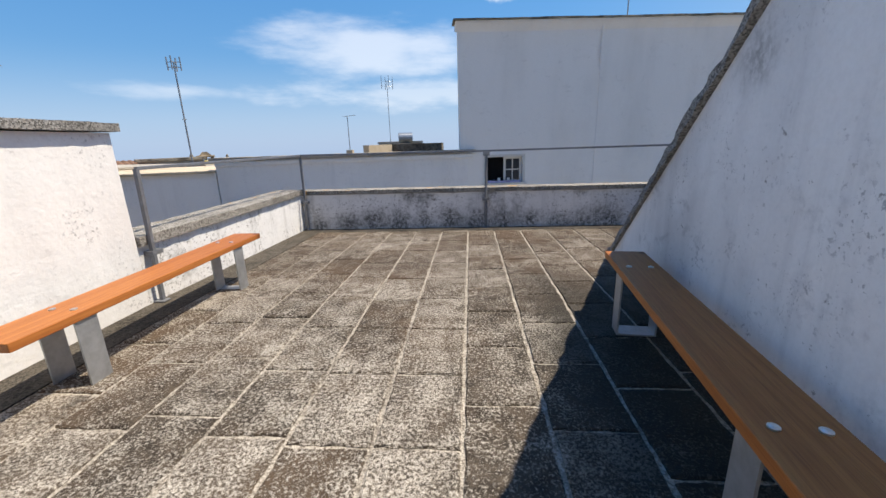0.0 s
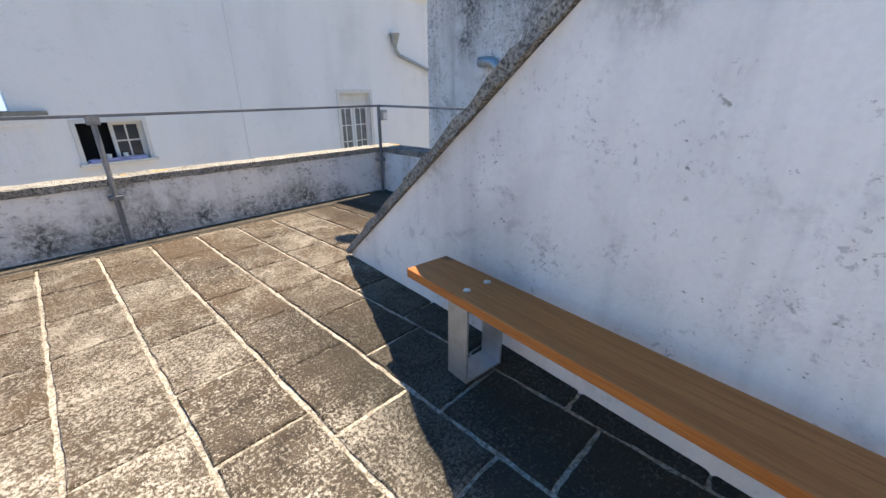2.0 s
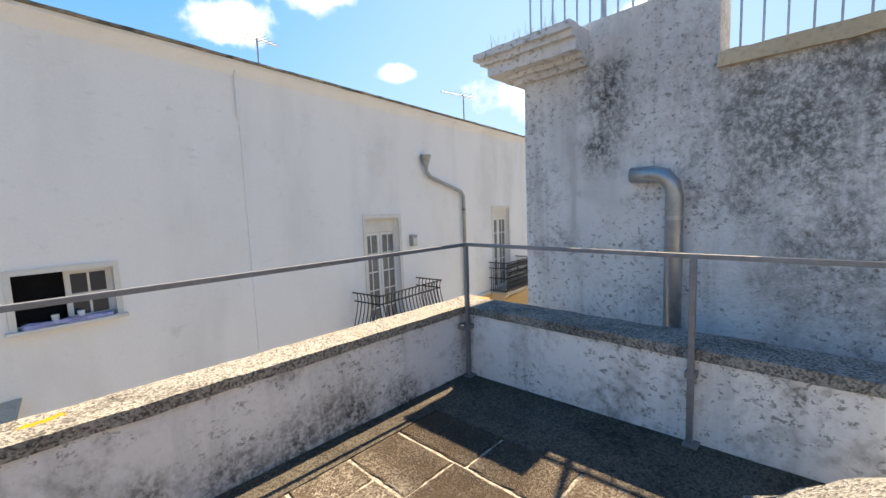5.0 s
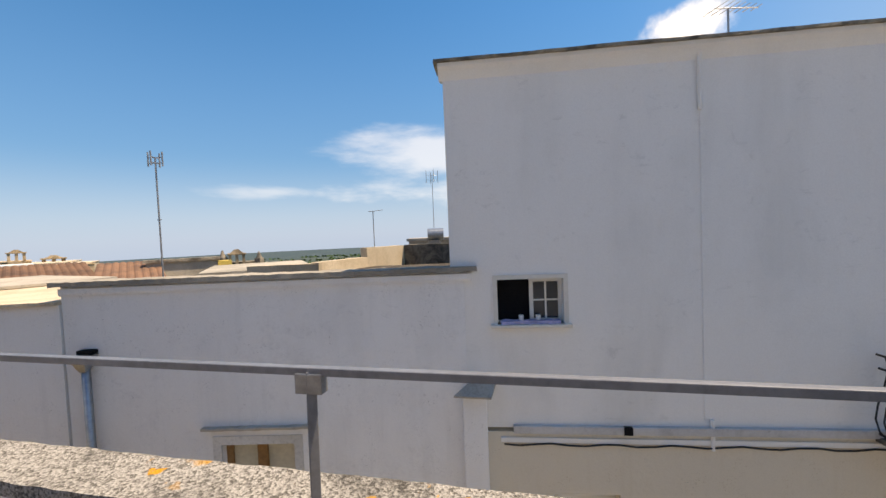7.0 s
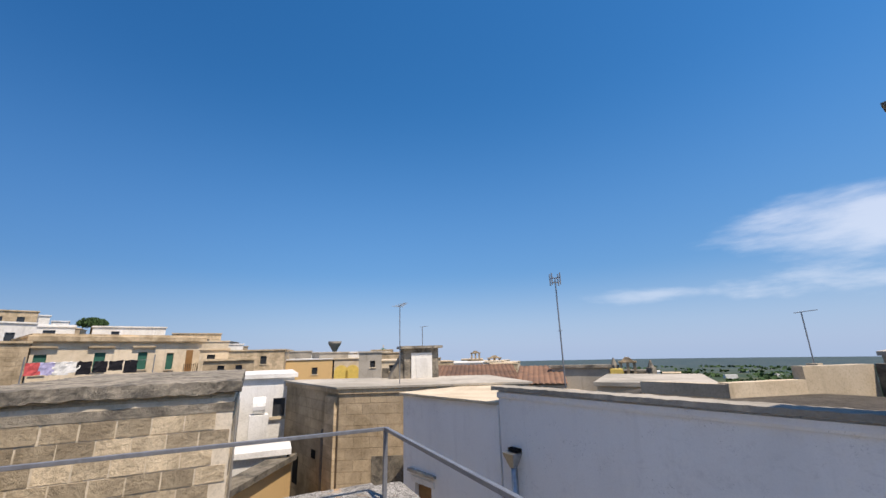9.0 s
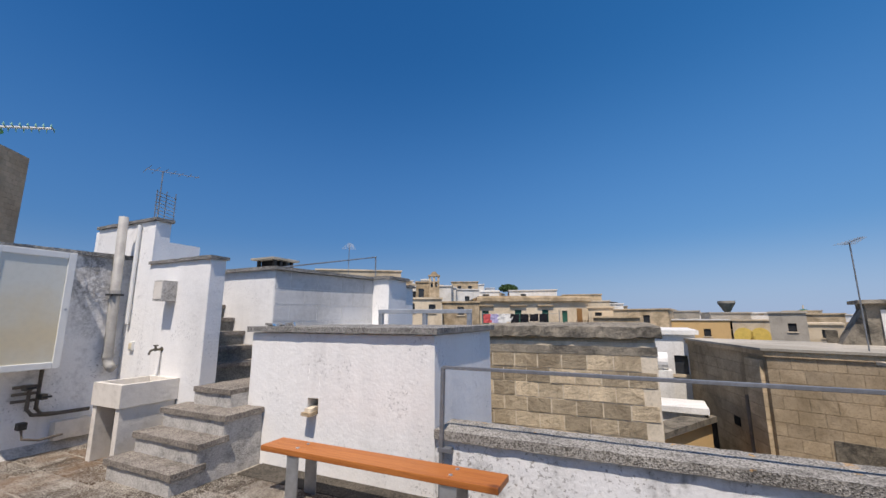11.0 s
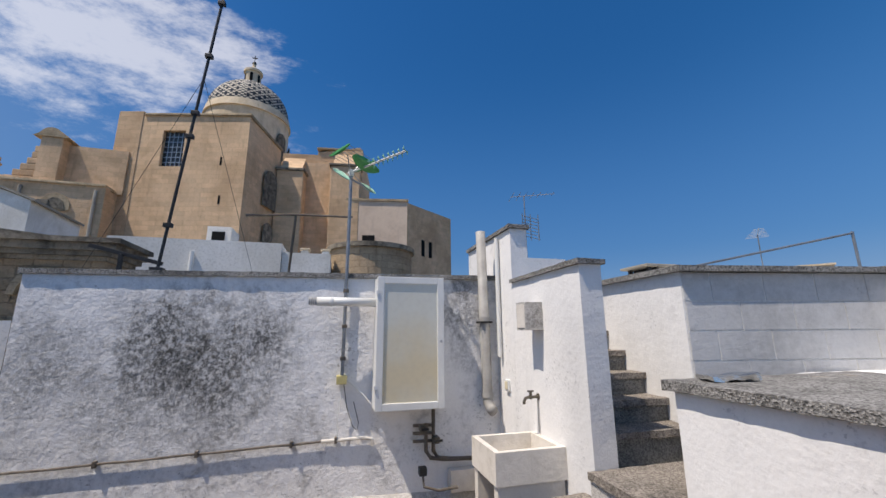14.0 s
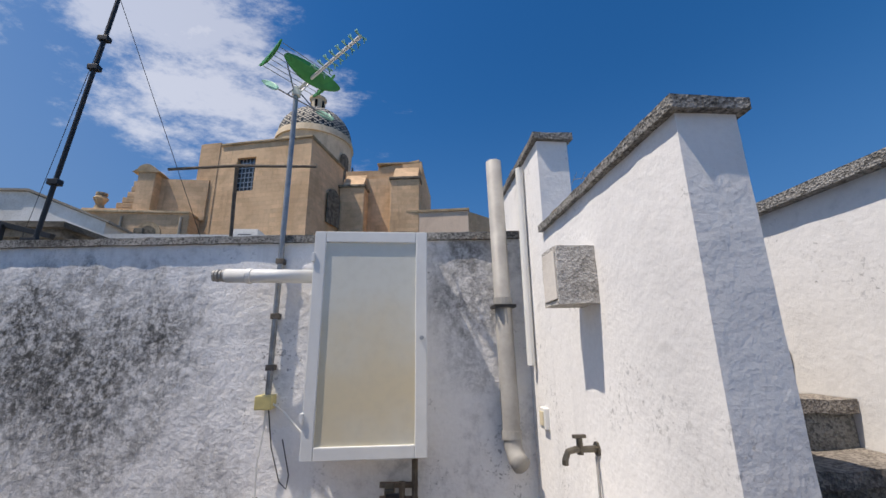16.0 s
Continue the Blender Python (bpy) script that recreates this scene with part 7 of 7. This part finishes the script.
aerial((-11.06, -4.15, 3.0), 1.35, (0, 0), 0.7, 0.9, "small aerial on the upper roof", "yagi", 0.014)
tl = thing("roof_pipe_rail", (-4.5, 0, 2.37), "thin pipe rail along the upper roof", "rail")
part("rail", tube(bmesh.new(), [(-3.6, -0.45, 2.42), (-6.4, 0.35, 3.0)], 0.014, 8), M_MAST, tl)
part("post", tube(bmesh.new(), [(-6.4, 0.35, 2.34), (-6.4, 0.35, 3.02)], 0.016, 8), M_MAST, tl)

# tall guyed mast behind the back wall
tm = thing("tall_mast", (2.05, -1.25, 2.45), "tall leaning steel mast with clamps and guy wires", "mast")
P0, P1 = Vector((1.955, -1.23, 2.45)), Vector((1.577, -1.20, 6.9))
part("pole", tube(bmesh.new(), [P0, P0.lerp(P1, 0.5), P1], 0.018, 10), M_DARKMETAL, tm)
for f in (0.12, 0.37, 0.44, 0.62, 0.8, 0.9):
    c = P0.lerp(P1, f)
    part("clamp", boxm(c.x - 0.045, c.x + 0.045, c.y - 0.03, c.y + 0.03, c.z - 0.02, c.z + 0.03, None, 0.006), M_DARKMETAL, tm)
for q in ((3.4, -2.6, 2.6), (1.2, -2.4, 2.6)):
    part("guy_wire", tube(bmesh.new(), [P0.lerp(P1, 0.55), q], 0.003, 5), M_DARKMETAL, tm)
part("base", boxm(P0.x - 0.06, P0.x + 0.06, P0.y - 0.06, P0.y + 0.06, 2.45, 2.50, None, 0.006), M_DARKMETAL, tm)
tb = thing("iron_bracket", (2.6, -1.3, 2.45), "dark angle-iron bracket on the wall top", "bracket")
part("arm", rail_bar((1.98, -1.40, 2.57), (2.72, -1.42, 2.76), 0.045, 0.045), M_DARKMETAL, tb)
part("leg", rail_bar((2.39, -1.39, 2.44), (2.39, -1.39, 2.67), 0.04, 0.04), M_DARKMETAL, tb)
tt = thing("pipe_trestle", (0.66, -1.72, 2.2), "rusty T-shaped pipe stand behind the wall", "stand")
part("post", tube(bmesh.new(), [(0.66, -1.72, 2.19), (0.575, -1.44, 3.29)], 0.017, 8), M_RUST, tt)
part("crossbar", tube(bmesh.new(), [(1.16, -1.42, 3.22), (0.575, -1.43, 3.275), (-0.14, -1.46, 3.30)], 0.014, 8), M_RUST, tt)
structure("roof_back", boxm(-1.9, 3.4, -4.6, -1.62, -6.0, 2.2), M_COPE, "flat cement roof behind the wall", "roof")

# roof rails and duct of the old building
rr = thing("roof_railing", (5.1, 4, 2.46), "grey railing along the old roof", "railing")
for i in range(34):
    y = 5.5 - 0.13 * i
    part("baluster", boxm(5.09, 5.105, y - 0.007, y + 0.007, 2.46, 3.3), M_STEEL, rr)
part("rail", boxm(5.08, 5.115, 1.0, 5.55, 3.3, 3.33), M_STEEL, rr)
r2 = thing("roof_railing", (5.4, 6.8, 2.8), "grey railing above the old cornice", "railing")
for i in range(10):
    y = 7.35 - 0.13 * i
    part("baluster", boxm(5.29, 5.305, y - 0.007, y + 0.007, 2.6, 3.9), M_STEEL, r2)
part("rail", boxm(5.28, 5.315, 6.1, 7.4, 3.9, 3.93), M_STEEL, r2)
du = thing("zinc_duct", (4.9, 5.85, 1), "fat zinc vent duct with a bend on the old wall", "duct")
smooth(part("pipe", tube(bmesh.new(), [(4.88, 6.17, 1.645), (4.87, 6.0, 1.645), (4.87, 5.92, 1.62), (4.87, 5.865, 1.55), (4.87, 5.85, 1.46), (4.87, 5.85, -1.5)], 0.064, 20), M_ZINC, du))
for z in (1.28, 0.4):
    part("clamp", cyl(bmesh.new(), (4.87, 5.85, z), (4.87, 5.85, z + 0.03), 0.071, 20), M_STEEL, du)
ds = thing("satellite_dish", (5.12, 6.5, 2.7), "satellite dish on a pole above the old cornice", "dish")
part("pole", tube(bmesh.new(), [(5.12, 6.5, 2.5), (5.12, 6.5, 5.25)], 0.025, 8), M_STEEL, ds)
part("dish", cyl(bmesh.new(), (5.10, 6.49, 5.3), (5.06, 6.48, 5.38), 0.12, 24, 0.19), M_STEEL, ds)

# lane, white terrace and laundry to the west
wt_ = thing("roof_tank", bearing(88.0, 15.8, -0.3), "white water tank on a lane terrace", "tank")
part("drum", cyl(bmesh.new(), bearing(88.6, 16.5, 0.05), bearing(87.2, 16.5, 0.05), 0.3, 16), M_TOWNWHITE, wt_)
part("stand", boxm(-0.3, 0.3, -0.3, 0.3, -6, -0.24, Matrix.Translation(bearing(87.9, 16.5))), M_TOWNWHITE, wt_)
TW("terrace_parapet", 90.3, 84.2, 14.2, -1.0, 1.2, M_TOWNWHITE, "white curved terrace parapet over the lane", (), M_TOWNWHITE, base=-6)
TW("lane_wall", 90.5, 83.6, 11.5, -1.25, 0.5, M_OCHRE, "ochre lane wall with hanging cables", (), M_DARKSTONE, base=-6, tilt=3)
ll = thing("laundry_line", bearing(106, 20, 1.4), "washing line hung with dark and pale clothes", "laundry")
for y_ in (110.0, 99.5):
    part("pole", tube(bmesh.new(), [bearing(y_, 20, -0.2), bearing(y_, 20, 1.95)], 0.02, 6), M_MAST, ll)
part("line", tube(bmesh.new(), [bearing(110 - 1.05 * i, 20, 1.78 - 0.06 * math.sin(math.pi * i / 10)) for i in range(11)], 0.006, 5), M_MAST, ll)
rng = random.Random(9)
for k, (y_, mt_) in enumerate(((109.3, M_REDCLOTH), (108.3, M_LILAC), (107.3, M_TOWNWHITE), (106.4, M_TOWNWHITE), (105.5, M_BLACKCLOTH), (104.2, M_BLACKCLOTH), (102.9, M_BLACKCLOTH), (101.6, M_BLACKCLOTH))):
    mm, ln = along(bearing(y_ + 0.55, 20), bearing(y_ - 0.6, 20))
    bm = rough_box(0, ln, -0.02, 0.02, 1.28 + 0.12 * rng.random(), 1.75, 0.08, 0.025, mm)
    part("cloth", bm, mt_, ll)
structure("roof_west", boxm(-24, -14, 0, 6, -6, 0.2), M_COPE, "flat roofs to the west", "roof")

# ---- floor slabs ----
rng = random.Random(21)
COLS = [(-1.72 + 0.394 * i) for i in range(15)]
slab_meshes = {}
edge_rng = random.Random(5)


def slab_mesh(w, l):
    key = (round(w, 2), round(l, 2))
    if key not in slab_meshes:
        bm = bmesh.new()
        # worn outline: each side wanders by a few millimetres
        w2, l2, n = w / 2, l / 2, 9
        rim = []
        for (ax, ay), (bx_, by_) in zip(((-w2, -l2), (w2, -l2), (w2, l2), (-w2, l2)), ((w2, -l2), (w2, l2), (-w2, l2), (-w2, -l2))):
            for k in range(n):
                f = k / n
                rim.append((ax + (bx_ - ax) * f, ay + (by_ - ay) * f))
        rings = []
        for inset, z in ((0.0, -0.03), (0.0, -0.008), (0.009, 0.0)):
            ring = []
            for x, y in rim:
                j = 1 - (inset + edge_rng.uniform(-0.004, 0.0075) * (z > -0.02)) / max(abs(x), abs(y))
                ring.append(bm.verts.new((x * j, y * j, z)))
            rings.append(ring)
        for a_, c_ in zip(rings, rings[1:]):
            for k in range(len(rim)):
                bm.faces.new((a_[k], a_[(k + 1) % len(rim)], c_[(k + 1) % len(rim)], c_[k]))
        bm.faces.new(rings[-1])
        me = bpy.data.meshes.new("slab")
        bm.to_mesh(me)
        bm.free()
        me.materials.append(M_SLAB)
        slab_meshes[key] = me
    return slab_meshes[key]


PHASE = {4: 0.30, 5: 0.30, 6: 0.05, 7: 0.42, 8: 0.19, 9: 0.36}
for i, x0 in enumerate(COLS):
    x1 = x0 + 0.394
    if x1 > 3.62:
        continue
    xc = (x0 + x1) / 2
    if xc > 3.4:
        continue
    lo = BACK(xc) + 0.08
    step_ = 0.55
    y = lo
    first = PHASE.get(i, rng.uniform(0, 0.5))
    edges = [lo]
    y = math.floor(lo / step_) * step_ + first
    while y < 7.06:
        if y > lo + 0.15 and 7.06 - y > 0.15:
            edges.append(y + rng.uniform(-0.02, 0.02))
        y += step_
    edges.append(7.06)
    for a, b in zip(edges, edges[1:]):
        w, l = 0.394 - 0.019, round(b - a - 0.015, 2)
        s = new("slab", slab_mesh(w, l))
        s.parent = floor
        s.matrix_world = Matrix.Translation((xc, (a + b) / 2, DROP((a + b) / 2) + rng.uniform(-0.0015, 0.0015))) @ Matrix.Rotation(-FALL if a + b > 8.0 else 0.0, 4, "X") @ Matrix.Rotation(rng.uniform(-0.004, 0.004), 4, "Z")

# ---- tufa blocks of the stone house ----
brick_meshes = []
for k in range(6):
    r = rough_box(-0.02, 0.045, -0.177, 0.177, -0.103, 0.103, 0.085, 0.003, Matrix.Translation((k * 3.1, 0, 0)))
    bmesh.ops.translate(r, vec=(-k * 3.1, 0, 0), verts=r.verts)
    me = bpy.data.meshes.new("brick")
    bmesh.ops.recalc_face_normals(r, faces=r.faces)
    r.to_mesh(me)
    r.free()
    me.materials.append(M_BRICK)
    brick_meshes.append(me)
for row in range(16):
    z = 0.905 - 0.224 * row
    off = 0.185 if row % 2 else 0.0
    y = BY1 - 0.19 + off - 0.185
    while y > BY0:
        o = new("brick", rng.choice(brick_meshes))
        o.parent = bb
        sc = min(1.0, (BY1 - y) / 0.175) if y + 0.172 > BY1 else rng.uniform(0.97, 1.02)
        o.matrix_world = Matrix.Translation((BX - 0.026 + rng.uniform(-0.005, 0.005), y, z)) @ Matrix.Diagonal((1, sc, 1, 1))
        y -= 0.37
    for k in range(5):
        x = BX - 0.29 - 0.505 * k - off
        o = new("brick", rng.choice(brick_meshes))
        o.parent = bb
        o.matrix_world = Matrix.Translation((x, BY1 - 0.026, z)) @ Matrix.Rotation(radians(90), 4, "Z")
